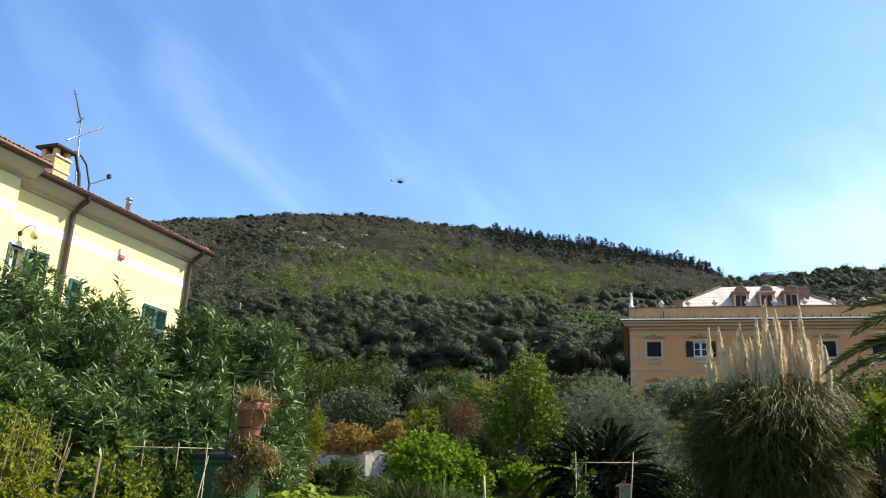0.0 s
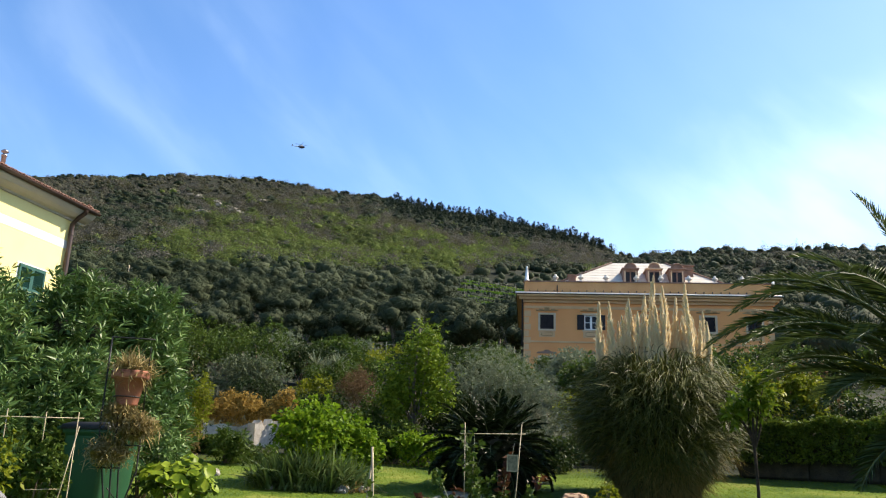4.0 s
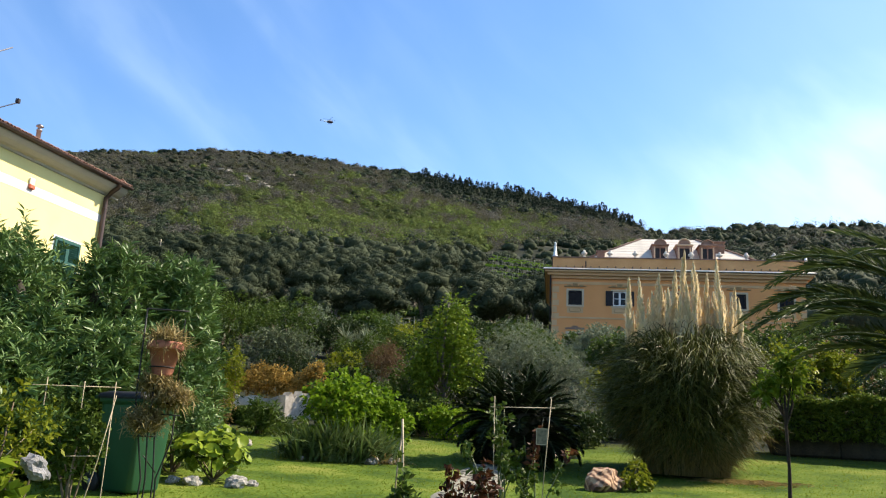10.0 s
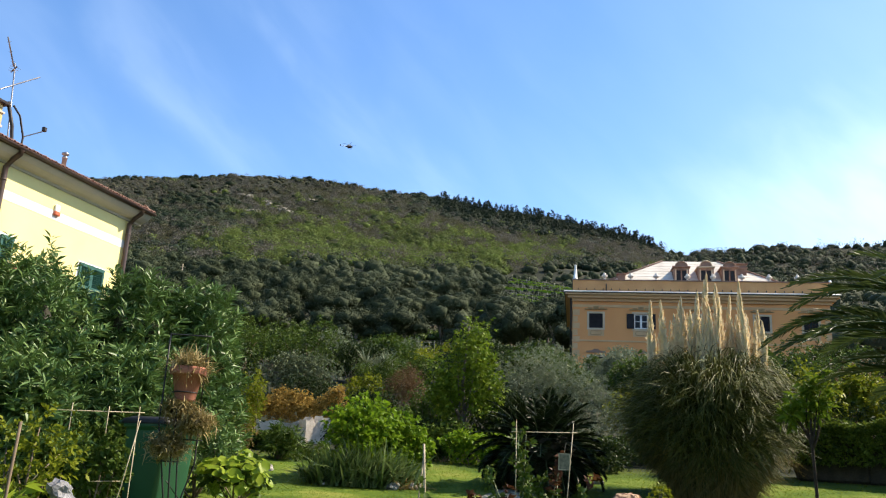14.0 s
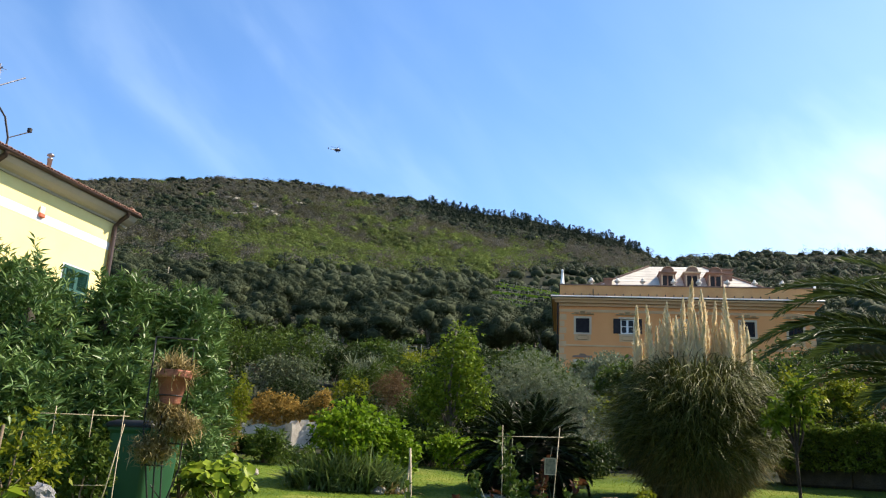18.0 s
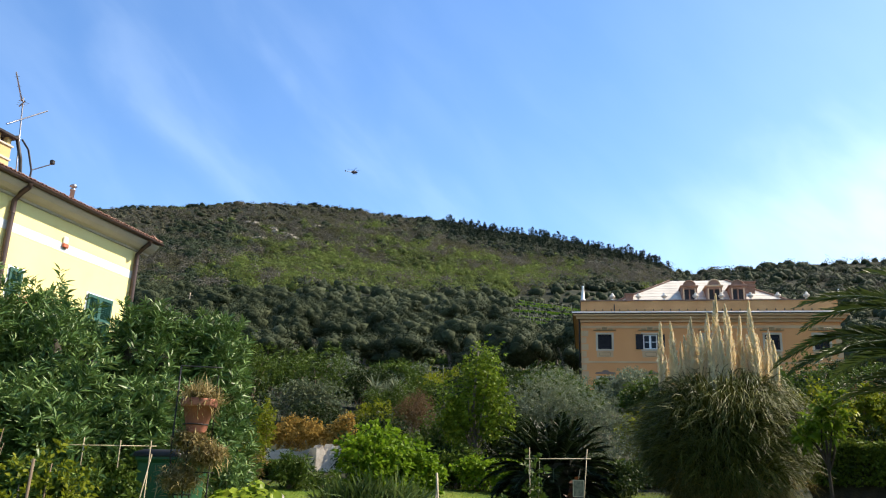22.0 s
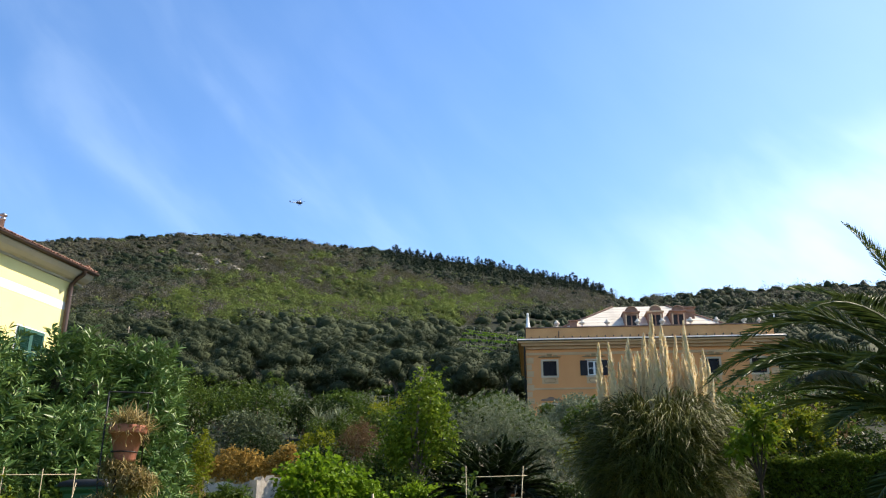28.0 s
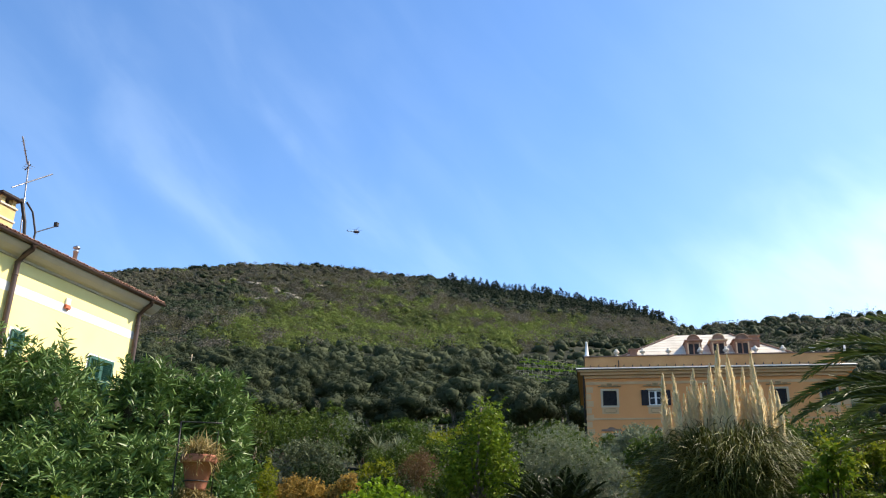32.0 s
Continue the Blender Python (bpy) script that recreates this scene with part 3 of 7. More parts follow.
def hip(x0, x1, y0, y1, z, rise, th=0.08):
    """A hipped roof with a thickness."""
    bm = bmesh.new()
    h = (y1 - y0) / 2
    lo = [bm.verts.new(p) for p in ((x0, y0, z), (x1, y0, z), (x1, y1, z), (x0, y1, z))]
    r = [bm.verts.new((x0 + h, y0 + h, z + rise)), bm.verts.new((x1 - h, y0 + h, z + rise))]
    bm.faces.new((lo[0], lo[1], r[1], r[0]))
    bm.faces.new((lo[1], lo[2], r[1]))
    bm.faces.new((lo[2], lo[3], r[0], r[1]))
    bm.faces.new((lo[3], lo[0], r[0]))
    lo2 = [bm.verts.new(v.co - Vector((0, 0, th))) for v in lo]
    for i in range(4):
        bm.faces.new((lo2[i], lo2[(i + 1) % 4], lo[(i + 1) % 4], lo[i]))
    bm.faces.new(lo2[::-1])
    return bm


roof = part("roof", hip(-20.5, 0.52, -0.52, 10.55, 9.12, 1.9, 0.05), M_TILE, house, "weathered terracotta tile roof")
roof2 = part("roof", hip(-21, -7.3, -0.97, 11, 9.22, 1.95), M_TILE, house, "weathered terracotta tile roof")
ta = np.linspace(0, math.pi, 6)
tile_out = [(0.062 * math.cos(t), 0.055 * math.sin(t)) for t in ta] + [(0.048 * math.cos(t), 0.042 * math.sin(t)) for t in ta[::-1]]
tile_bm = bmesh.new()
tv0 = [tile_bm.verts.new((x, 0, z)) for x, z in tile_out]
tv1 = [tile_bm.verts.new((x * 0.85, 0.45, z * 0.85 + 0.154)) for x, z in tile_out]
for i in range(len(tile_out)):
    j = (i + 1) % len(tile_out)
    tile_bm.faces.new((tv0[i], tv0[j], tv1[j], tv1[i]))
tile_bm.faces.new(tv0[::-1])
tile_bm.faces.new(tv1)
tile_me = bpy.data.meshes.new("tile")
tile_bm.to_mesh(tile_me)
tile_me.materials.append(M_TILE)
for i in range(58):
    part("tile", tile_me, None, roof, at=pose(-7.7 + i * 0.142, -0.56 + 0.015 * math.sin(i * 2.3), 9.115, 0, 0, RNG.normal() * 2))
for i in range(40):
    part("tile", tile_me, None, roof2, at=pose(-13.0 + i * 0.142, -0.98 + 0.015 * math.sin(i * 1.7), 9.225, 0, 0, RNG.normal() * 2))
for i in range(40):
    part("tile", tile_me, None, roof, at=pose(0.56, -0.4 + i * 0.19, 9.115, 0, 0, 90 + RNG.normal() * 2))


def shutter_leaf(w, h, parent, m, label):
    """A louvred shutter leaf with stiles, rails and slats."""
    t = 0.045
    s = part("shutter", boxes((0, 0.07, 0, t, 0, h), (w - 0.07, w, 0, t, 0, h), (0.07, w - 0.07, 0, t, 0, 0.09), (0.07, w - 0.07, 0, t, h - 0.09, h), (0.07, w - 0.07, 0.003, t - 0.003, h * 0.5 - 0.04, h * 0.5 + 0.04)), m[1], parent, label, at=m[0])
    n = int(h / 0.07)
    for i in range(n):
        z = 0.09 + (h - 0.18) * (i + 0.5) / n
        if abs(z - h * 0.5) < 0.06:
            continue
        part("slat", boxes((0.07, w - 0.07, -0.006, 0.006, -0.035, 0.035)), m[1], s, at=pose(0, t / 2, z, 35))
    return s


def house_window(o, half_open, name="window"):
    x0, x1, z0, z1 = o
    w = part(name, boxes((x0 - 0.07, x0, -0.012, 0.2, z0, z1 + 0.07), (x1, x1 + 0.07, -0.012, 0.2, z0, z1 + 0.07), (x0, x1, -0.012, 0.2, z1, z1 + 0.07)), M_WHITE, house, "white painted window surround")
    part("sill", boxes((x0 - 0.12, x1 + 0.12, -0.09, 0.22, z0 - 0.06, z0), bevel=0.008), M_SLAB, w)
    mid = (x0 + x1) / 2
    part("window_frame", boxes((x0, x0 + 0.06, 0.14, 0.19, z0, z1), (x1 - 0.06, x1, 0.14, 0.19, z0, z1), (x0 + 0.06, x1 - 0.06, 0.14, 0.19, z1 - 0.06, z1), (x0 + 0.06, x1 - 0.06, 0.14, 0.19, z0, z0 + 0.06), (mid - 0.04, mid + 0.04, 0.137, 0.192, z0 + 0.06, z1 - 0.06)), M_WHITE, w)
    part("pane", boxes((x0 + 0.06, mid - 0.04, 0.16, 0.168, z0 + 0.06, z1 - 0.06)), M_GLASS, w)
    part("pane", boxes((mid + 0.04, x1 - 0.06, 0.16, 0.168, z0 + 0.06, z1 - 0.06)), M_GLASS, w)
    return w


wn1 = house_window(W1, True)
shutter_leaf(0.42, 1.42, house, (pose(W1[0] - 0.43, -0.07, W1[2]), M_SHUTTER), "open dark green louvred shutter")
shutter_leaf(0.62, 1.42, house, (pose(W1[1] + 0.02, -0.07, W1[2], 0, 0, -14), M_SHUTTER), "open dark green louvred shutter")
wn2 = house_window(W2, False)
shutter_leaf(0.46, 0.8, house, (pose(W2[0] - 0.01, -0.065, W2[2]), M_SHUTTER), "closed dark green louvred shutter")
wn3 = house_window(W3, False)
shutter_leaf(0.56, 1.4, house, (pose(W3[0] - 0.01, -0.065, W3[2]), M_SHUTTER), "closed dark green louvred shutter")
shutter_leaf(0.56, 1.4, house, (pose(W3[0] + 0.55, -0.065, W3[2]), M_SHUTTER), "closed dark green louvred shutter")

# chimney with a capped top, and a flue
M_CHIM = surface("ochre_chimney", (0.42, 0.33, 0.14), (0.55, 0.43, 0.2), 0.9, 2, 40, 0.1)
chim = part("chimney", boxes((-5.3, -4.72, 1.2, 1.8, 9.2, 10.55)), M_CHIM, house, "ochre rendered chimney with a dark cap")
part("course", ring_bars(-5.33, -4.69, 1.17, 1.83, 10.14, 10.2, 0.05), M_COVE, chim)
part("course", ring_bars(-5.34, -4.68, 1.16, 1.84, 10.55, 10.6, 0.2), M_COVE, chim)
for c0, c1 in ((-5.28, 1.22), (-4.88, 1.22), (-5.28, 1.64), (-4.88, 1.64)):
    part("post", boxes((c0, c0 + 0.14, c1, c1 + 0.14, 10.6, 10.82)), M_CHIM, chim)
part("inner_flue", boxes((-5.1, -4.92, 1.4, 1.6, 10.6, 10.8)), M_INSIDE, chim)
part("cap", boxes((-5.42, -4.6, 1.08, 1.92, 10.82, 10.9), bevel=0.01), M_DKSHUTTER, chim, "dark capping slab")
flue = part("flue", lathe([(0.07, 9.3), (0.07, 10.05), (0.085, 10.05), (0.085, 10.1), (0.05, 10.12), (0.05, 10.16), (0.11, 10.18), (0.11, 10.22), (0.02, 10.28)], 12), M_STEEL, house, "grey metal flue pipe", at=pose(-2.4, 0.9, 0))


def yagi(m, length, n, el_len, label):
    """A television aerial: a boom with cross rods."""
    a = part("aerial", tube([(-length / 2, 0, 0), (length / 2, 0, 0)], 0.022, 6), M_STEEL, house, label, at=m)
    for i in range(n):
        x = -length / 2 + length * (i + 0.5) / n
        e = el_len * (1 - 0.45 * i / n)
        part("rod", tube([(x, -e / 2, 0), (x, e / 2, 0)], 0.006, 5), M_STEEL, a)
    return a


part("mast", tube([(-4.25, 1.3, 9.6), (-4.55, 1.3, 12.25)], 0.02, 8), M_STEEL, house, "grey steel aerial mast")
yagi(pose(-4.3, 1.25, 11.72, 0, -38, 0), 1.75, 12, 0.2, "long narrow television aerial")
yagi(pose(-4.78, 1.3, 12.5, 0, 62, 0), 0.85, 3, 0.16, "short television aerial at the mast's top")
yagi(pose(-4.55, 1.3, 12.05, 0, 0, 60), 0.5, 3, 0.3, "small television aerial")
part("cowl", tube([(-4.3, 1.05, 9.5), (-4.42, 1.1, 10.3), (-4.66, 1.15, 10.95)], (0.045, 0.05, 0.055), 8), M_DARK, house, "dark metal cowl beside the chimney")
part("mast", tube([(-4.05, 1.0, 9.4), (-4.05, 1.0, 10.1), (-4.2, 1.1, 10.7), (-4.3, 1.3, 11.0)], 0.03, 8), M_DARK, house, "dark pipe mast")
part("boom", tube([(-4.05, 1.0, 10.1), (-3.3, 1.0, 10.6)], 0.018, 6), M_DARK, house)
part("sensor", boxes((-3.37, -3.25, 0.94, 1.06, 10.58, 10.72), bevel=0.02), M_DARK, house, "dark weather sensor")

# wall lamp, alarm box and planter
lampo = part("wall_lamp", tube([(-7.05, 0, 7.5), (-7.05, -0.1, 7.62), (-6.98, -0.2, 7.72), (-6.9, -0.28, 7.72), (-6.86, -0.3, 7.64)], 0.014, 6), M_DARK, house, "curved iron wall lamp with an amber globe")
part("plate", lathe([(0.0, 0), (0.07, 0), (0.07, 0.02), (0.0, 0.02)], 12), M_DARK, lampo, at=pose(-7.05, 0.0, 7.5, 90))
part("globe", smooth(mesh_arr("globe", *lathe([(0.005, 7.36), (0.08, 7.39), (0.115, 7.47), (0.1, 7.56), (0.05, 7.62), (0.03, 7.65)], 14))), M_LAMPGLASS, lampo, "amber glass globe", at=pose(-6.86, -0.3, 0))
alarm = part("alarm_box", boxes((-3.45, -3.27, -0.07, 0, 7.98, 8.18), bevel=0.015), M_WHITE, house, "small white and red alarm box")
part("strobe", boxes((-3.46, -3.24, -0.09, -0.005, 7.86, 7.98), bevel=0.02), M_ALARM, alarm, "orange-red strobe light")
sill_planter = thing("planter", house.matrix_basis @ pose(-4.72, -0.18, 5.9), "terracotta planter box on a window sill", "planter")
part("trough", boxes((-0.3, 0.3, -0.1, 0.1, 0, 0.02), (-0.3, -0.275, -0.1, 0.1, 0.02, 0.17), (0.275, 0.3, -0.1, 0.1, 0.02, 0.17), (-0.275, 0.275, -0.1, -0.075, 0.02, 0.17), (-0.275, 0.275, 0.075, 0.1, 0.02, 0.17)), M_TERRA, sill_planter)
part("soil", boxes((-0.275, 0.275, -0.075, 0.075, 0.02, 0.14)), M_BARK, sill_planter)

# ---- villa ----
villa = thing("villa", pose(15.17, 60.21, 0, 0, 0, -14.5) @ Matrix.Diagonal((0.988, 1, 1, 1)), "large ochre villa with parapet, urns and dormers", "house")
VW, VD, VB = 18.95, 14.0, 3.0
cents = [1.8, 5.22, 9.68, 14.1, 17.55]
upper = [(c - 0.52, c + 0.52, 11.95, 13.07) for c in cents]
lower = [(c - 0.55, c + 0.55, 7.3, 9.75) for c in cents]
part("wall", wall_open(0, VW, VB, 14.0, 0, 0.5, upper + lower), M_OCHRE, villa)
part("wall", boxes((0, 0.5, 0.5, VD, VB, 14.0)), M_OCHRE, villa)
part("wall", boxes((VW - 0.5, VW, 0.5, VD, VB, 14.0)), M_OCHRE, villa)
part("wall", boxes((0.5, VW - 0.5, VD - 0.5, VD, VB, 14.0)), M_OCHRE, villa)
part("ceiling", boxes((0.5, VW - 0.5, 0.5, VD - 0.5, 13.6, 13.9)), M_INSIDE, villa)
part("floor", boxes((0.5, VW - 0.5, 0.5, VD - 0.5, 10.6, 10.8)), M_INSIDE, villa)
part("partition", boxes((0.5, VW - 0.5, 4.0, 4.2, VB, 13.6)), M_INSIDE, villa)


part("frieze", boxes((-0.03, VW + 0.03, -0.03, 0.0, 13.55, 13.75)), M_OCHRE_PALE, villa)
part("cornice", ring_bars(-0.15, VW + 0.15, -0.15, VD + 0.15, 14.0, 14.22, 0.7), M_OCHRE_PALE, villa, "stepped pale ochre cornice")
part("cornice", ring_bars(-0.38, VW + 0.38, -0.38, VD + 0.38, 14.22, 14.44, 0.9), M_OCHRE_PALE, villa, "stepped pale ochre cornice")
part("cornice", ring_bars(-0.58, VW + 0.58, -0.58, VD + 0.58, 14.44, 14.57, 1.1), M_OCHRE_PALE, villa)
# thin dark strip between the cornice and the pale ledge
part("gutter_board", ring_bars(-0.64, VW + 0.64, -0.64, VD + 0.64, 14.57, 14.62, 1.1), M_DKSHUTTER, villa, "thin dark strip under the pale ledge")
part("ledge", extrude_profile([(-0.68, 14.62), (-0.68, 14.67), (0.02, 14.88), (0.5, 14.88), (0.5, 14.62)], -0.68, VW + 0.68), M_SLAB, villa, "sloping pale slate ledge over the cornice")
part("ledge", ring_bars(-0.66, VW + 0.66, 0.5, VD + 0.66, 14.62, 14.8, 1.1), M_SLAB, villa)
part("parapet", ring_bars(0.02, VW - 0.02, 0.02, VD - 0.02, 14.82, 15.68, 0.4), M_PARAPET, villa, "weather-stained ochre parapet")
part("coping", ring_bars(-0.05, VW + 0.05, -0.05, VD + 0.05, 15.68, 15.76, 0.54), M_BRICK, villa)
for i in range(30):
    part("bracket", boxes((0.4 + i * 0.64, 0.46 + i * 0.64, -0.1, 0.02, 14.9, 15.02)), M_DARK, villa)
part("pipe", tube([(2.6, -0.04, 14.83), (2.6, -0.04, 15.4)], 0.04, 6), M_DARK, villa)
part("belt_course", boxes((-0.04, VW + 0.04, -0.045, 0.0, 10.9, 11.02)), M_OCHRE_PALE, villa)
for qx in (0, VW - 0.55):
    for i in range(12):
        w = 0.55 if i % 2 else 0.4
        x = qx if qx == 0 else VW - w
        part("quoin", boxes((x, x + w, -0.022, 0.0, 7.2 + i * 0.52, 7.2 + i * 0.52 + 0.44)), M_OCHRE_PALE, villa)
part("downpipe", tube([(-0.12, -0.2, 14.3), (-0.12, -0.12, 13.9), (-0.12, -0.1, 5)], 0.06, 8), M_DARK, villa, "dark downpipe")


def villa_window(c, kind):
    x0, x1, z0, z1 = c - 0.52, c + 0.52, 11.95, 13.07
    w = part("window", boxes((x0 - 0.16, x0, -0.03, 0.12, z0 - 0.14, z1 + 0.14), (x1, x1 + 0.16, -0.03, 0.12, z0 - 0.14, z1 + 0.14), (x0, x1, -0.03, 0.12, z1, z1 + 0.14), (x0, x1, -0.03, 0.12, z0 - 0.14, z0)), M_CREAM, villa, "cream window surround")
    part("hood", boxes((x0 - 0.34, x1 + 0.34, -0.1, 0.0, z1 + 0.3, z1 + 0.37), (x0 - 0.12, x0 + 0.22, -0.05, 0.0, z1 + 0.37, z1 + 0.45), (x1 - 0.22, x1 + 0.12, -0.05, 0.0, z1 + 0.37, z1 + 0.45), (c - 0.2, c + 0.2, -0.06, 0.0, z1 + 0.37, z1 + 0.55)), M_HOOD, w, "faded painted hood moulding")
    part("apron", boxes((x0 - 0.1, x1 + 0.1, -0.015, 0.0, z0 - 0.62, z0 - 0.16)), M_OCHRE_PALE, w)
    part("panel", tube([(c + u * 0.42, -0.02, z0 - 0.38 + v * 0.15) for u, v in ((-1, -0.5), (-0.8, -1), (0.8, -1), (1, -0.5), (1, 0.5), (0.8, 1), (-0.8, 1), (-1, 0.5), (-1, -0.5))], 0.022, 5), M_HOOD, w, "painted panel outline")
    if kind == "open":
        for a, b in ((x0, c), (c, x1)):
            part("casement", boxes((a, a + 0.08, 0.1, 0.16, z0, z1), (b - 0.08, b, 0.1, 0.16, z0, z1), (a + 0.08, b - 0.08, 0.1, 0.16, z0, z0 + 0.08), (a + 0.08, b - 0.08, 0.1, 0.16, z1 - 0.08, z1), (a + 0.08, b - 0.08, 0.11, 0.15, (z0 + z1) / 2 - 0.025, (z0 + z1) / 2 + 0.025)), M_WHITE, w)
            part("pane", boxes((a + 0.08, b - 0.08, 0.128, 0.134, z0 + 0.08, z1 - 0.08)), M_PANE, w)
        for a in (x0 - 0.56, x1 + 0.02):
            part("shutter", boxes((a, a + 0.54, -0.08, -0.035, z0 - 0.02, z1 + 0.02), bevel=0.01), M_DKSHUTTER, w, "open dark brown shutter")
    else:
        for a, b in ((x0, c - 0.004), (c + 0.004, x1)):
            s = part("shutter", boxes((a, a + 0.06, 0.06, 0.1, z0, z1), (b - 0.06, b, 0.06, 0.1, z0, z1), (a + 0.06, b - 0.06, 0.06, 0.1, z0, z0 + 0.07), (a + 0.06, b - 0.06, 0.06, 0.1, z1 - 0.07, z1)), M_DKSHUTTER, w, "closed dark shutter")
            for k in range(10):
                zz = z0 + 0.1 + k * (z1 - z0 - 0.2) / 9
                part("slat", boxes((a + 0.06, b - 0.06, 0.065, 0.095, zz - 0.035, zz + 0.035)), M_DKSHUTTER, s)
    # tall window below, with its painted pediment
    lz0, lz1 = 7.3, 9.75
    lw = part("window", boxes((x0 - 0.18, x0 - 0.03, -0.03, 0.12, lz0, lz1 + 0.14), (x1 + 0.03, x1 + 0.18, -0.03, 0.12, lz0, lz1 + 0.14), (x0 - 0.03, x1 + 0.03, -0.03, 0.12, lz1, lz1 + 0.14)), M_CREAM, villa, "tall window with cream surround")
    ped = bmesh.new()
    prof = [(x0 - 0.25, lz1 + 0.3), (x1 + 0.25, lz1 + 0.3), (x1 + 0.2, lz1 + 0.42), (c + 0.3, lz1 + 0.46), (c + 0.15, lz1 + 0.58), (c - 0.15, lz1 + 0.58), (c - 0.3, lz1 + 0.46), (x0 - 0.2, lz1 + 0.42)]
    f0 = [ped.verts.new((x, -0.07, z)) for x, z in prof]
    f1 = [ped.verts.new((x, 0.0, z)) for x, z in prof]
    ped.faces.new(f0)
    for i in range(8):
        ped.faces.new((f0[i], f1[i], f1[(i + 1) % 8], f0[(i + 1) % 8]))
    bmesh.ops.recalc_face_normals(ped, faces=ped.faces)
    part("pediment", ped, M_BRICK, lw)
    part("shutter", boxes((x0 - 0.03, x1 + 0.03, 0.05, 0.1, lz0, lz1)), M_DKSHUTTER, lw, "closed dark shutter")


for c, k in zip(cents, ("shut", "open", "shut", "shut", "shut")):
    villa_window(c, k)

URN = [(0.0, 0.0), (0.17, 0.0), (0.17, 0.1), (0.07, 0.16), (0.09, 0.24), (0.26, 0.4), (0.29, 0.52), (0.25, 0.6), (0.12, 0.66), (0.14, 0.74), (0.12, 0.84), (0.04, 0.9), (0.0, 0.93)]
urn_me = smooth(mesh_arr("urn", *lathe(URN, 16)))
urn_me.materials.append(M_SLAB)
for s in (5.88, 7.88, 9.83, 12.18, 14.08, 16.23, 18.2, 20.25, 21.39):
    part("urn", urn_me, None, villa, "white stone urn on the parapet", at=pose(s - 3.4, 0.22, 15.76) @ Matrix.Diagonal((1.0, 1.0, 0.8, 1)) @ Matrix.Scale(0.6 if s > 21 else 0.82, 4))
for s in (3.6, 22.55):
    part("obelisk", lathe([(0.0, 0), (0.2, 0), (0.2, 0.12), (0.15, 0.14), (0.09, 0.98), (0.1, 1.0), (0.06, 1.04), (0.1, 1.12), (0.06, 1.2), (0, 1.22)], 8), M_WHITE, villa, "slim white stone obelisk", at=pose(s - 3.4, 0.22, 15.76) @ Matrix.Scale(0.65 if s > 20 else 1.0, 4))


def villa_roof():
    bm = bmesh.new()
    lo = [bm.verts.new(p) for p in ((1.6, 1.4, 15.5), (17.2, 1.4, 15.5), (17.2, 12.5, 15.5), (1.6, 12.5, 15.5))]
    r = [bm.verts.new((7.4, 5.2, 18.55)), bm.verts.new((11.9, 5.2, 18.55)), bm.verts.new((11.9, 8.6, 18.55)), bm.verts.new((7.4, 8.6, 18.55))]
    for i in range(4):
        bm.faces.new((lo[i], lo[(i + 1) % 4], r[(i + 1) % 4], r[i]))
    bm.faces.new(r)
    bm.faces.new(lo[::-1])
    return bm


vroof = part("roof", villa_roof(), M_SLATE, villa, "pale grey slate hipped roof")
for k in range(1, 10):
    t = k / 10
    x0, x1, y, z = 1.6 + 5.8 * t, 17.2 - 5.3 * t, 1.4 + 3.8 * t, 15.5 + 3.05 * t
    part("slate_course", boxes((x0, x1, -0.01, 0.3, 0, 0.012)), M_SLATE, vroof, at=pose(0, y, z, 38.7))
part("ridge", tube([(7.4, 5.2, 18.57), (1.6, 1.4, 15.53)], 0.1, 6), M_BRICK, vroof)
part("ridge", tube([(11.9, 5.2, 18.57), (17.2, 1.4, 15.53)], 0.1, 6), M_BRICK, vroof)
part("roof", hip(13.6, 17.8, 1.2, 8, 15.5, 1.25), M_TILE, villa, "red tile lean-to roof")
part("roof", hip(2.0, 5.6, 0.9, 4.5, 15.5, 0.85), M_TILE, villa, "red tile lean-to roof")
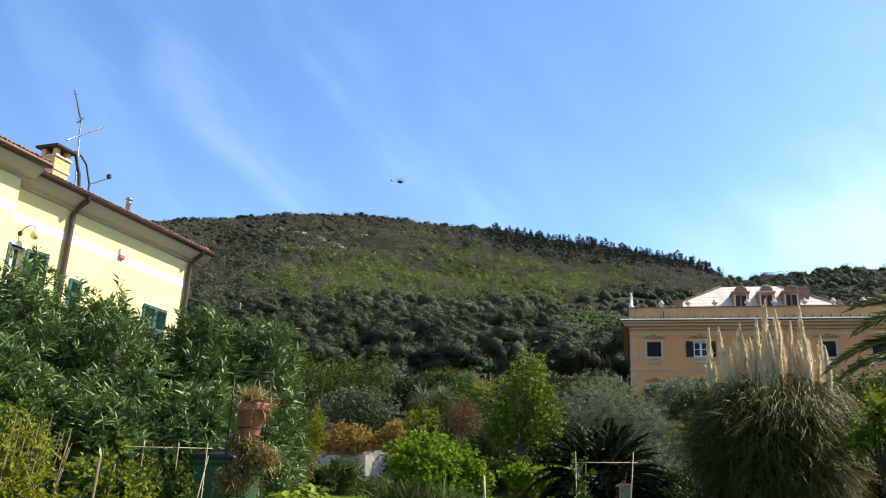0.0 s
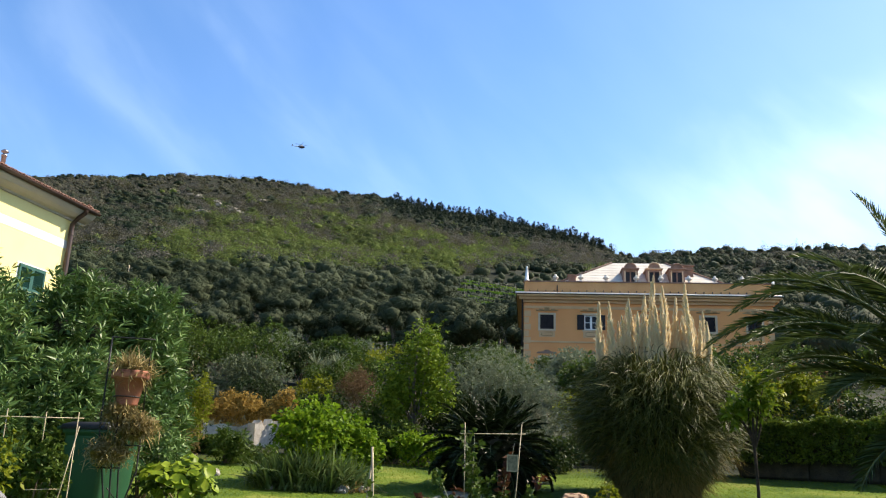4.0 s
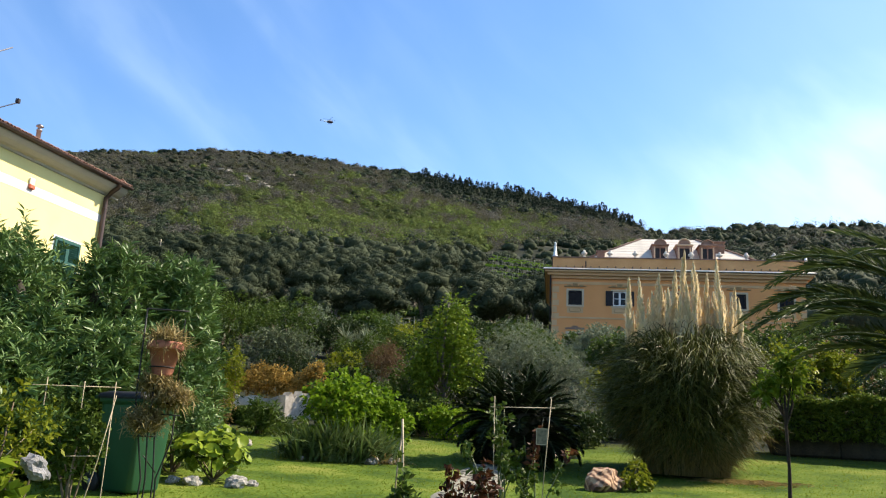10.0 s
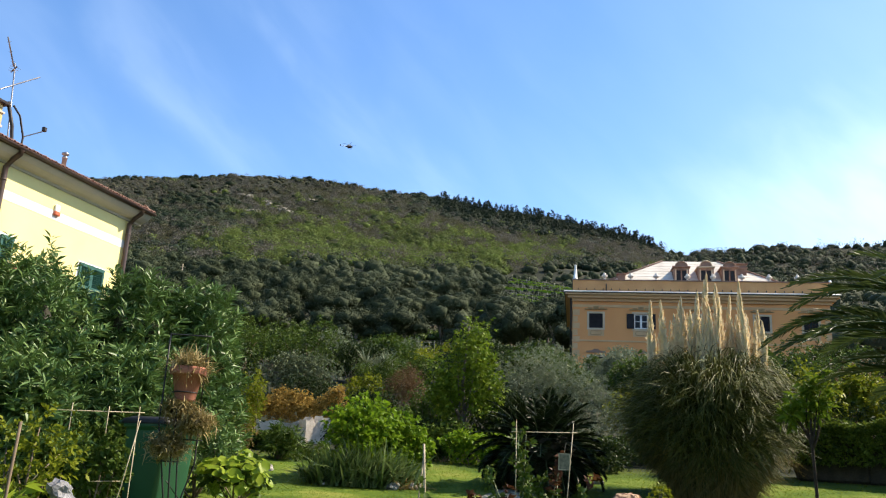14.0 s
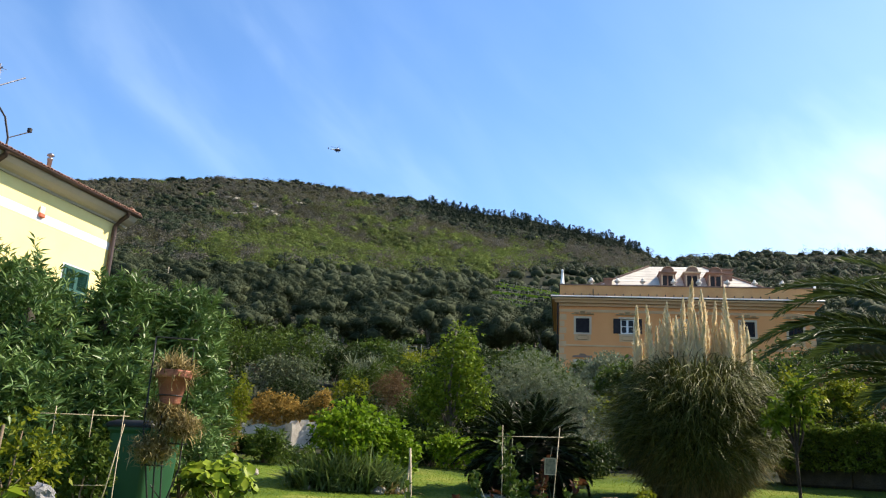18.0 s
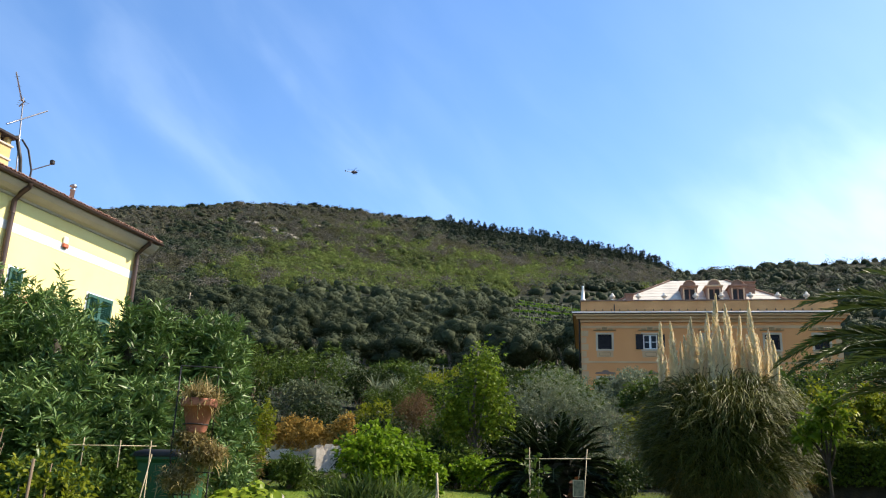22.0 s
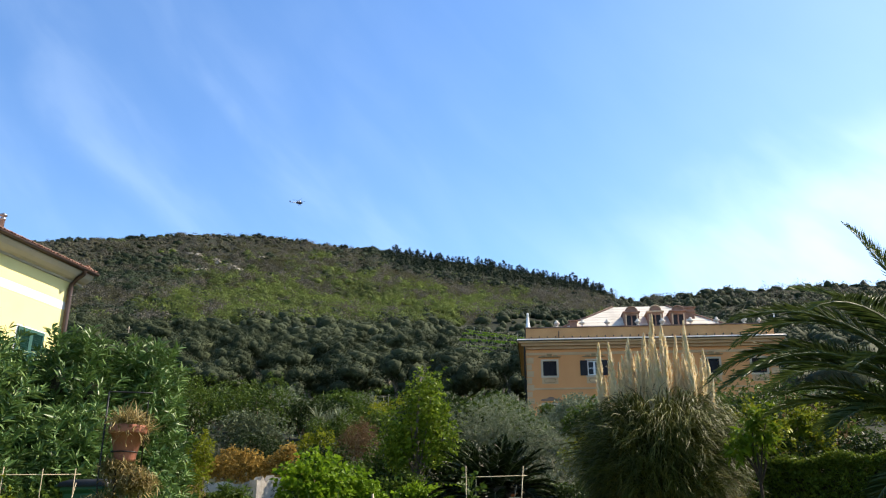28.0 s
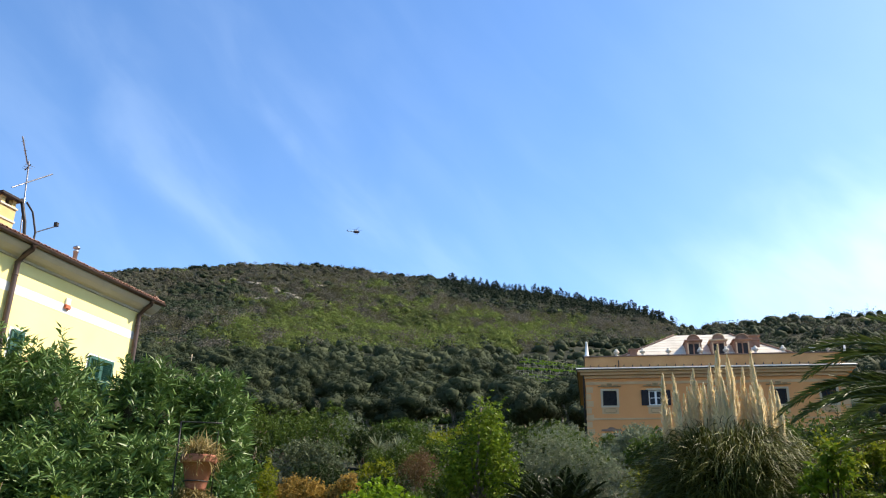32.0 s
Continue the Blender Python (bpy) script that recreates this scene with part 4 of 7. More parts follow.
for s in (12.0, 13.9, 15.7):
    x = s - 3.4
    d = part("dormer", wall_open(x - 0.6, x + 0.6, 15.6, 17.3, 2.2, 2.5, [(x - 0.4, x - 0.05, 15.7, 17.1), (x + 0.05, x + 0.4, 15.7, 17.1)]), M_BRICK, villa, "faded brick dormer with a curved gable")
    for c0 in (x - 0.6, x + 0.44):
        part("cheek", boxes((c0, c0 + 0.16, 2.5, 5.0, 15.6, 17.3)), M_BRICK, d)
    part("back", boxes((x - 0.44, x + 0.44, 4.8, 5.0, 15.6, 17.3)), M_INSIDE, d)
    arch = [(x + 0.46 * math.cos(t), 17.42 + (0.42 if s == 13.9 else 0.34) * math.sin(t)) for t in np.linspace(0, math.pi, 11)]
    part("cornice", boxes((x - 0.7, x + 0.7, 2.06, 4.8, 17.3, 17.42), bevel=0.02), M_CREAM if s == 13.9 else M_BRICK, d)
    gb = bmesh.new()
    a0, a1 = [gb.verts.new((p, 2.14, q)) for p, q in arch], [gb.verts.new((p, 4.6, q)) for p, q in arch]
    gb.faces.new(a0)
    gb.faces.new(a1[::-1])
    for i in range(11):
        gb.faces.new((a0[i], a1[i], a1[(i + 1) % 11], a0[(i + 1) % 11]))
    bmesh.ops.recalc_face_normals(gb, faces=gb.faces)
    part("gable", gb, M_BRICK, d)
    part("moulding", tube([(p, 2.12, q + 0.02) for p, q in arch], 0.05, 6), M_CREAM if s == 13.9 else M_BRICK, d)
    part("sill", boxes((x - 0.75, x + 0.75, 2.08, 2.2, 15.5, 15.7)), M_CREAM, d)
    part("pane", boxes((x - 0.4, x - 0.05, 2.3, 2.32, 15.7, 17.1)), M_PANE, d)
    part("pane", boxes((x + 0.05, x + 0.4, 2.3, 2.32, 15.7, 17.1)), M_PANE, d)
    for c0 in (x - 0.5, x + 0.4):
        part("jamb", boxes((c0, c0 + 0.1, 2.15, 2.2, 15.7, 17.15)), M_CREAM, d)
part("chimney", boxes((13.0, 13.8, 3.2, 4.0, 15.6, 17.5), (12.92, 13.88, 3.12, 4.08, 17.5, 17.62), (13.02, 13.78, 3.22, 3.98, 17.62, 17.85), (12.9, 13.9, 3.1, 4.1, 17.85, 17.95)), M_BRICK, villa, "brick chimney with a projecting cap")
part("chimney", boxes((3.6, 4.2, 2.4, 3.0, 15.6, 16.75), (3.52, 4.28, 2.32, 3.08, 16.75, 16.85)), M_BRICK, villa, "low brick chimney")

# ---- hillside trees ----
L_OLIVE = leaf("olive_leaves", [(0.026, 0.037, 0.026), (0.05, 0.066, 0.046), (0.086, 0.106, 0.076)], 0.7, 0.12, 0.35, 0.25, 0.1, 2.0, 0.85, 0.06)
L_OAK = leaf("spring_leaves", [(0.05, 0.066, 0.042), (0.08, 0.106, 0.048), (0.115, 0.158, 0.052), (0.17, 0.23, 0.064)], 0.7, 0.4, 0.1, 0.03, 0.25, 0.9, 1.05, 0.06)
L_BUD = leaf("budding_leaves", [(0.046, 0.049, 0.039), (0.08, 0.084, 0.06), (0.122, 0.124, 0.09)], 0.8, 0.35, 0.1, 0.03, 0.3, 0.9, 1.0, 0.06)
L_BARE = leaf("bare_twigs", [(0.066, 0.066, 0.073), (0.11, 0.109, 0.121), (0.176, 0.172, 0.19)], 0.9, 0.25, 0.1, 0.03, 0.35, 0.9, 1.0, 0.06)
L_EVER = leaf("evergreen_leaves", [(0.016, 0.026, 0.02), (0.028, 0.042, 0.03), (0.046, 0.064, 0.044)], 0.65, 0.15, 0.1, 0.05, 0.25, 1.0, 0.9, 0.06)
L_PINE = leaf("pine_needles", [(0.011, 0.02, 0.018), (0.02, 0.034, 0.03), (0.036, 0.052, 0.042)], 0.7, 0.1, 0.1, 0.05, 0.2, 1.0, 0.85, 0.06)
L_SCRUB = leaf("scrub_leaves", [(0.035, 0.043, 0.036), (0.06, 0.068, 0.056), (0.095, 0.1, 0.085), (0.16, 0.155, 0.15)], 0.8, 0.3, 0.1, 0.03, 0.3, 1.0, 0.95, 0.06)


def olive_mesh(seed, n=4200):
    rng = np.random.default_rng(seed)
    c, r = crown_lobes((0, 0, 2.9), (2.55, 2.55, 1.9), 16, rng, 0.34)
    P, D = lobes(n, c, r, rng, 0.7, 0.5)
    T = unit(np.cross(D, rng.normal(size=P.shape))) + D * 0.35
    leafy = kites(P, T, rng.uniform(0.16, 0.3, n), rng.uniform(0.06, 0.1, n), rng=rng, face=D + rng.normal(size=P.shape) * 0.2)
    return smooth(mesh_arr("crown", *merge(cores(c, r * 0.8, rng, 0.3), leafy))), c


olives = []
for s in range(5):
    me, c = olive_mesh(40 + s)
    t = thing("olive_tree", pose(0, 0, -50), "grey-green olive tree on a hillside terrace", "tree", "olive grove on the hill")
    part("trunk", limbs((0, 0, -0.3), c[:3] * np.array([0.8, 0.8, 0.9]), 0.2, 0.06, np.random.default_rng(s), 5), M_BARK, t)
    part("crown", me, L_OLIVE, t)
    olives.append(t)
# olives in rows along the terraces
rng = np.random.default_rng(11)
first = dict.fromkeys(range(5), True)
OLIVE_ROWS = [float(r) for r in 74 + np.cumsum(np.full(14, 8.3)) + rng.normal(size=14) * 0.6]
count = 0
for row, r0 in enumerate(OLIVE_ROWS):
    az = -19.5 + rng.uniform(0, 3)
    while az < 23:
        r = r0 + 2.0 * math.sin(az * 0.23 + row) + rng.normal() * 0.7
        az += math.degrees(rng.uniform(5.0, 7.6) / r)
        if rng.random() < 0.07 or -16.8 < az < -8.9 and r > 158:
            continue
        x, y, z = spot(az, r)
        k = int(rng.integers(5))
        size = rng.uniform(0.9, 1.5)
        m = pose(x, y, z - 0.1, 0, 0, rng.uniform(0, 360)) @ Matrix.Diagonal((size, size, size * rng.uniform(0.9, 1.15), 1))
        count += 1
        if first[k]:
            olives[k].matrix_basis = m
            first[k] = False
        else:
            o = copy_thing(olives[k], Matrix.Identity(4))
            o.matrix_basis = m


def woods(name, n, where, size, cards, card, mat, label, seed, flat=0.8, shape="round", clear=True, heart=True):
    """Many far trees in one mesh: lumpy crowns of loose leaf clumps."""
    rng = np.random.default_rng(seed)
    az, r = where(rng, n)
    keep = ~((az > -16.6) & (az < -9) & (r > 160) & (r < 294) & clear)      # a clearing for the vine terraces
    az, r = az[keep], r[keep]
    n = len(az)
    x, y = -r * np.sin(np.radians(az)), r * np.cos(np.radians(az))
    z = land(x, y)
    s = rng.uniform(*size, n)
    d = unit(rng.normal(size=(n, cards, 3)))
    lump = 1 + 0.28 * np.sin(d[..., 0] * 4 + s[:, None] * 9) * np.cos(d[..., 1] * 5 + s[:, None] * 5)
    if shape == "cone":
        u = rng.random((n, cards, 1)) ** 0.7
        off = np.concatenate([d[..., :2] * (0.62 * (1 - u) + 0.06), 2.1 * u], -1) * s[:, None, None]
    else:
        d[..., 2] = np.where(d[..., 2] < -0.3, -d[..., 2], d[..., 2])
        off = d * s[:, None, None] * (lump[..., None]) * (1.0 if heart else rng.random((n, cards, 1)) ** 0.4) * np.array([1, 1, flat])
        off[..., 2] += s[:, None] * 0.38
    P = np.stack([x, y, z], -1)[:, None] + off
    P = P.reshape(-1, 3)
    face = (d + rng.normal(size=d.shape) * 0.35).reshape(-1, 3)
    D = np.cross(face, rng.normal(size=face.shape)) + face * 0.35
    c = np.repeat(s, cards) * card * rng.uniform(0.6, 1.3, n * cards)
    leafy = kites(P, D, c, c * 0.6, rng=rng, face=face)
    if shape != "cone" and heart:
        hearts = cores(np.stack([x, y, z + s * 0.38], -1), s[:, None] * np.array([[0.9, 0.9, 0.9 * flat]]), rng)
        leafy = merge(hearts, leafy)
    ob = part(name, leafy, mat, kind="stuff")
    return tagged(ob, label, "trees")


def belt(az0, az1, low, high, soft=0.3):
    """Places on the hillside between two heights, given as angles that vary along the hill."""
    def where(rng, n):
        a = rng.uniform(az0, az1, n)
        lo, hi = np.interp(a, *low), np.interp(a, *high)
        el = lo + (hi - lo) * rng.random(n) + rng.normal(size=n) * soft + 0.3 * np.sin(a * 0.9) + 0.2 * np.sin(a * 2.3 + 1)
        top = np.interp(a, SKY_AZ, SKY_EL) - 0.05
        el = np.where(el > top, lo + (top - lo) * rng.random(n), el)
        return a, np.clip(slope_r(a, el), 90, 600)
    return where


GREEN_LOW = ([-20, -14, -8, -1, 6, 12, 34], [13.2, 13.5, 13.3, 12.9, 12.6, 12.4, 11.8])


def ripple(a, e, seed, size):
    """Uneven field over bearing and height, about -1 to 1, by which kinds of growth alternate."""
    rg = np.random.default_rng(seed)
    out = 0
    for k in range(7):
        w, p = rg.uniform(0.5, 2.2) / size, rg.uniform(0, 6.3)
        d = rg.uniform(0, math.pi)
        out = out + np.sin((a * math.cos(d) * 0.7 + e * math.sin(d) * 1.6) * w * 3 + p)
    return out / 3.2


def bump_at(v, mid, width):
    return np.exp(-((v - mid) / width) ** 2)


# which growth covers which part of the upper hillside
rng = np.random.default_rng(3)
UA = rng.uniform(-20.5, 34, 15000)
ulo, uhi = np.interp(UA, *GREEN_LOW), np.interp(UA, SKY_AZ, SKY_EL) - 0.04
UH = rng.random(15000) ** 0.92
UE = ulo + (uhi - ulo) * UH + rng.normal(size=15000) * 0.06
UE = np.minimum(UE, uhi)
UR = np.clip(slope_r(UA, UE), 90, 600)
fine = lambda seed: 0.3 * ripple(UA, UE, seed, 0.55) + rng.normal(size=15000) * 0.14
score = np.stack([
    1.02 * bump_at(UH, 0.33, 0.36) * np.clip((15 - UA) / 6, 0, 1) * np.clip((UA + 17) / 5, 0.2, 1) + 0.18 * ripple(UA, UE, 1, 2.0) + fine(11),
    0.72 * bump_at(UH, 0.5, 0.5) + 0.3 * ripple(UA, UE, 2, 1.5) + fine(12),
    1.2 * bump_at(UA, 13.5, 4.0) * bump_at(UH, 0.55, 0.28) + 0.75 * bump_at(UH, 0.92, 0.22) * np.clip((2 - UA) / 6, 0, 1.3) + 0.32 * bump_at(UH, 0.0, 0.2) + 0.25 * bump_at(UA, -16, 3) + 0.25 * ripple(UA, UE, 3, 1.3) + fine(13),
    0.7 * bump_at(UH, 0.95, 0.3) * np.clip((UA + 3) / 10, 0.2, 1.1) + 0.45 * bump_at(UA, 20, 5) * bump_at(UH, 0.7, 0.3) + 0.2 * ripple(UA, UE, 4, 1.8) + fine(14),
])
KIND = score.argmax(0)


def growth(k, start, step):
    """Every so many places where one kind of growth leads."""
    pick = np.flatnonzero(KIND == k)[start::step]
    return (lambda rg, n: (UA[pick], UR[pick])), len(pick)


for name, k, start, step, size, cards, card, mat, label, seed, flat, heart in (
        ("young_woods", 0, 0, 2, (1.2, 2.9), 40, 0.28, L_OAK, "fresh green trees in young leaf on the hillside", 33, 0.7, True),
        ("deciduous_woods", 0, 1, 2, (1.6, 3.8), 64, 0.25, L_OAK, "bright green spring woodland on the hillside", 34, 0.75, False),
        ("bare_woods", 1, 0, 2, (1.7, 3.8), 70, 0.24, L_BARE, "grey-brown trees not yet in leaf", 35, 0.8, False),
        ("budding_woods", 1, 1, 2, (1.4, 3.4), 64, 0.25, L_BUD, "brownish trees coming into leaf", 36, 0.75, False),
        ("evergreen_scrub", 2, 0, 1, (1.3, 3.2), 40, 0.27, L_EVER, "dark evergreen scrub and oaks on the hillside", 37, 0.75, True),
        ("scrub", 3, 0, 2, (1.0, 2.4), 38, 0.29, L_SCRUB, "grey-green scrub on the upper hillside", 38, 0.6, True),
        ("dry_scrub", 3, 1, 2, (1.3, 2.8), 54, 0.26, L_BARE, "greyish leafless scrub on the upper hillside", 39, 0.6, False)):
    where, count = growth(k, start, step)
    woods(name, count, where, size, cards, card, mat, label, seed, flat=flat, heart=heart)
woods("ridge_pines", 300, lambda rng, n: (lambda a: (a, 600 - 60 * rng.random(n) ** 1.3))(rng.uniform(-20.5, -4, n)), (2.2, 4.5), 80, 0.3, L_PINE, "dark conifers along the ridge", 6, shape="cone")
woods("pine_wood", 560, lambda rng, n: (lambda a: (a, 598 - 90 * rng.random(n)))(-20.5 + 18.5 * rng.random(n) ** 0.8), (1.5, 3.2), 60, 0.24, L_PINE, "dark pine wood below the ridge", 5)
woods("ridge_trees", 170, lambda rng, n: (lambda a: (a, 585 + 17 * rng.random(n)))(rng.uniform(-7, 34, 34)[rng.integers(0, 34, n)] + rng.normal(size=n) * 0.35), (0.7, 2.7), 80, 0.24, L_PINE, "dark bushy trees along the hilltop", 7)
woods("right_woods", 1300, lambda rng, n: (lambda a: (a, rng.uniform(250, 603, n)))(rng.uniform(-52, -20, n)), (1.6, 4.2), 70, 0.22, L_OLIVE, "grey-green woodland on the lower ridge", 8)
woods("right_bare_trees", 230, lambda rng, n: (lambda a: (a, rng.uniform(400, 603, n)))(rng.uniform(-52, -20, n)), (2.4, 5.4), 90, 0.16, L_BARE, "grey leafless trees on the lower ridge", 18, flat=1.0, heart=False)
woods("right_evergreens", 620, lambda rng, n: (lambda a: (a, rng.uniform(300, 603, n)))(rng.uniform(-52, -20, n)), (1.6, 4.2), 70, 0.22, L_EVER, "dark evergreens on the lower ridge", 28)
woods("low_woods", 450, lambda rng, n: (lambda a: (a, rng.uniform(85, 240, n)))(rng.uniform(-55, -19, n)), (1.8, 3.2), 130, 0.17, L_OLIVE, "olive trees behind the villa", 9)
woods("left_woods", 240, lambda rng, n: (rng.uniform(22, 45, n), rng.uniform(90, 240, n)), (2, 3.4), 110, 0.2, L_OLIVE, "olive trees beyond the yellow house", 10)
woods("olive_grove", 1000, belt(-20, 27, ([-20, 27], [9.9, 9.9]), GREEN_LOW, 0.1), (1.4, 3.1), 150, 0.15, L_OLIVE, "dense grey-green olive grove high on the slope", 12)
woods("vines", 900, lambda rng, n: (rng.uniform(-16.4, -9.2, n), rng.uniform(190, 312, n)), (0.35, 0.8), 26, 0.33, L_EVER, "dark vines on the hill terraces", 29, clear=False)

# pale rock outcrops near the hilltop
M_CLIFF = surface("pale_cliff", (0.17, 0.15, 0.11), (0.33, 0.29, 0.22), 0.9, 0.3, 3, 0.5, dist=0.2)
rng = np.random.default_rng(19)
for i, (az, el, w) in enumerate([(8.4, 17.1, 3), (8.0, 16.95, 3.4), (7.6, 16.8, 3), (7.2, 16.62, 3.6), (6.85, 16.5, 3), (11.4, 17.4, 2.6), (9.6, 17.3, 3), (10.2, 17.35, 2.2), (9.4, 16.1, 3.4), (9.0, 16.2, 2.4), (5.2, 17.3, 2.4), (17.6, 15.6, 2.6)]):
    r = float(slope_r(az, el))
    bm = bmesh.new()
    bmesh.ops.create_icosphere(bm, subdivisions=3, radius=1)
    for v in bm.verts:
        n = v.co.normalized()
        v.co *= 1 + 0.5 * noise.noise(n * 1.6 + Vector((i * 2.0, 0, 0))) + 0.25 * noise.noise(n * 5)
    x, y, z = spot(az, r)
    tagged(part("rock_outcrop", bm, M_CLIFF, at=pose(x, y, z + 1.1, 0, 0, rng.uniform(-30, 30)) @ Matrix.Diagonal((w, w * 0.6, w * 0.48, 1))), "pale bare rock outcrop on the hillside", "rock", "rocks near the hilltop")

# ---- garden foliage ----
def banded(name):
    """Rough rock with reddish and pale bands."""
    m = surface(name, (0.1, 0.04, 0.02), (0.42, 0.24, 0.14), 0.85, 7, 45, 0.7, dist=0.02)
    N, L = m.node_tree.nodes, m.node_tree.links
    wv, tcn = N.new("ShaderNodeTexWave"), N.new("ShaderNodeTexCoord")
    wv.inputs["Scale"].default_value, wv.inputs["Distortion"].default_value, wv.inputs["Detail"].default_value = 0.9, 9.0, 6.0
    L.new(tcn.outputs["Object"], wv.inputs["Vector"])
    r = ramp(N, [(0.1, (0.12, 0.06, 0.032)), (0.4, (0.33, 0.17, 0.085)), (0.85, (0.52, 0.35, 0.21))])
    L.new(wv.outputs["Fac"], r.inputs["Fac"])
    L.new(r.outputs["Color"], N["Principled BSDF"].inputs["Base Color"])
    return m


L_OLEANDER = leaf("oleander_leaves", [(0.02, 0.05, 0.018), (0.085, 0.165, 0.055), (0.24, 0.345, 0.14)], 0.42, 0.16, 0.1, 1.2, gloss=0.25)
L_BRIGHT = leaf("bright_leaves", [(0.06, 0.12, 0.012), (0.14, 0.25, 0.018), (0.25, 0.36, 0.04)], 0.5, 0.4, 0.1, 1.5)
L_YELLOWGREEN = leaf("yellow_green_leaves", [(0.07, 0.1, 0.012), (0.17, 0.21, 0.02), (0.3, 0.31, 0.035)], 0.5, 0.4, 0.1, 1.5)
L_MID = leaf("green_leaves", [(0.028, 0.052, 0.013), (0.062, 0.108, 0.022), (0.12, 0.175, 0.042)], 0.5, 0.3, 0.15, 1.2)
L_HEDGE = leaf("hedge_leaves", [(0.028, 0.05, 0.011), (0.1, 0.15, 0.026), (0.26, 0.32, 0.065)], 0.55, 0.3, 0.1, 1.4)
L_DARK = leaf("dark_leaves", [(0.012, 0.025, 0.009), (0.028, 0.05, 0.017), (0.06, 0.088, 0.032)], 0.5, 0.2, 0.1, 1.2)
L_GREY = leaf("grey_green_leaves", [(0.06, 0.085, 0.07), (0.125, 0.155, 0.13), (0.23, 0.265, 0.23)], 0.6, 0.25, 0.1, 1.0, depth=1.15)
L_SAGE = leaf("sage_leaves", [(0.055, 0.08, 0.055), (0.105, 0.135, 0.1), (0.18, 0.215, 0.16)], 0.65, 0.2, 0.1, 1.0, depth=1.0, gloss=0.1)
L_ORANGE = leaf("orange_leaves", [(0.13, 0.095, 0.03), (0.37, 0.25, 0.08), (0.58, 0.42, 0.16)], 0.6, 0.35, 0.1, 1.6)
L_RED = leaf("reddish_leaves", [(0.075, 0.048, 0.032), (0.14, 0.092, 0.06), (0.2, 0.14, 0.095)], 0.6, 0.25, 0.1, 1.6)
L_WINE = leaf("wine_red_leaves", [(0.025, 0.014, 0.01), (0.06, 0.024, 0.016), (0.12, 0.055, 0.03)], 0.4, 0.3, 0.1, 3)
L_FRESH = leaf("fresh_leaves", [(0.045, 0.085, 0.012), (0.125, 0.2, 0.022), (0.27, 0.36, 0.055)], 0.5, 0.35, 0.1, 1.5)
L_BROAD = leaf("broad_leaves", [(0.13, 0.2, 0.02), (0.24, 0.34, 0.04), (0.36, 0.45, 0.08)], 0.4, 0.4, 0.1, 3)
L_PALM = leaf("palm_leaflets", [(0.022, 0.038, 0.016), (0.05, 0.08, 0.03), (0.11, 0.145, 0.065)], 0.5, 0.3, 0.1, 0.8, gloss=0.25)
L_CYCAD = leaf("cycad_leaflets", [(0.007, 0.013, 0.006), (0.013, 0.024, 0.010), (0.03, 0.046, 0.02)], 0.3, 0.15, 0.1, 1)
L_PAMPAS = leaf("pampas_blades", [(0.01, 0.015, 0.005), (0.032, 0.04, 0.012), (0.075, 0.088, 0.024), (0.15, 0.155, 0.05), (0.4, 0.36, 0.18)], 0.5, 0.12, 0.1, 1.2, gloss=0.12)
L_STRAP = leaf("strap_leaves", [(0.034, 0.065, 0.024), (0.1, 0.155, 0.06), (0.27, 0.34, 0.18)], 0.35, 0.2, 0.1, 2)
L_STRAW = leaf("dry_blades", [(0.13, 0.09, 0.04), (0.24, 0.18, 0.09), (0.36, 0.28, 0.15)], 0.7, 0.3, 0.1, 1.5)
L_PLUME = leaf("plume_hair", [(0.63, 0.54, 0.49), (0.8, 0.7, 0.64), (0.91, 0.83, 0.77)], 0.85, 0.4, 0.15, 3, depth=1.0)
L_SUCC = leaf("dry_succulent", [(0.1, 0.085, 0.05), (0.24, 0.2, 0.11), (0.46, 0.35, 0.22)], 0.6, 0.2, 0.1, 5)
L_GRASS = leaf("grass_blades", [(0.06, 0.11, 0.012), (0.12, 0.18, 0.018), (0.22, 0.25, 0.045)], 0.7, 0.62, 0.0, 0.8)
M_CANE = surface("pale_cane", (0.24, 0.19, 0.11), (0.4, 0.33, 0.2), 0.6, 9, 60, 0.15)
M_BIN = surface("green_plastic", (0.009, 0.06, 0.022), (0.016, 0.086, 0.034), 0.5, 2, 60, 0.03)
M_WHITESTONE = surface("white_stone", (0.13, 0.12, 0.10), (0.36, 0.34, 0.3), 0.85, 4, 40, 0.35, dist=0.02, random_tint=0.15)
M_ROCK = banded("pink_rock")
M_PAVE = surface("path_stone", (0.12, 0.115, 0.08), (0.24, 0.225, 0.17), 0.9, 3, 40, 0.3, random_tint=0.2)
M_PLASTER = surface("white_plaster", (0.3, 0.26, 0.2), (0.66, 0.6, 0.5), 0.9, 2.6, 24, 0.5)
M_TWIG = surface("brown_twig", (0.09, 0.065, 0.04), (0.18, 0.13, 0.08), 0.9, 8, 50, 0.3)
M_GREENSTEM = surface("green_stem", (0.05, 0.08, 0.025), (0.1, 0.13, 0.05), 0.6, 8, 50, 0.1)
M_PALMTRUNK = surface("palm_trunk", (0.018, 0.012, 0.008), (0.055, 0.036, 0.022), 0.95, 10, 50, 0.6, dist=0.02)
M_MOSSTAG = surface("faded_print", (0.05, 0.05, 0.025), (0.2, 0.17, 0.1), 0.7, 30, 90, 0.05)
# near-black colour that stands for the shade inside dense plants
M_INNERSHADE = surface("inner_shade", (0.012, 0.012, 0.006), (0.05, 0.042, 0.022), 0.95, 5, 40, 0.6, dist=0.03)
M_NET = surface("plastic_net", (0.09, 0.09, 0.09), (0.22, 0.22, 0.22), 0.6, 8, 60, 0.05)


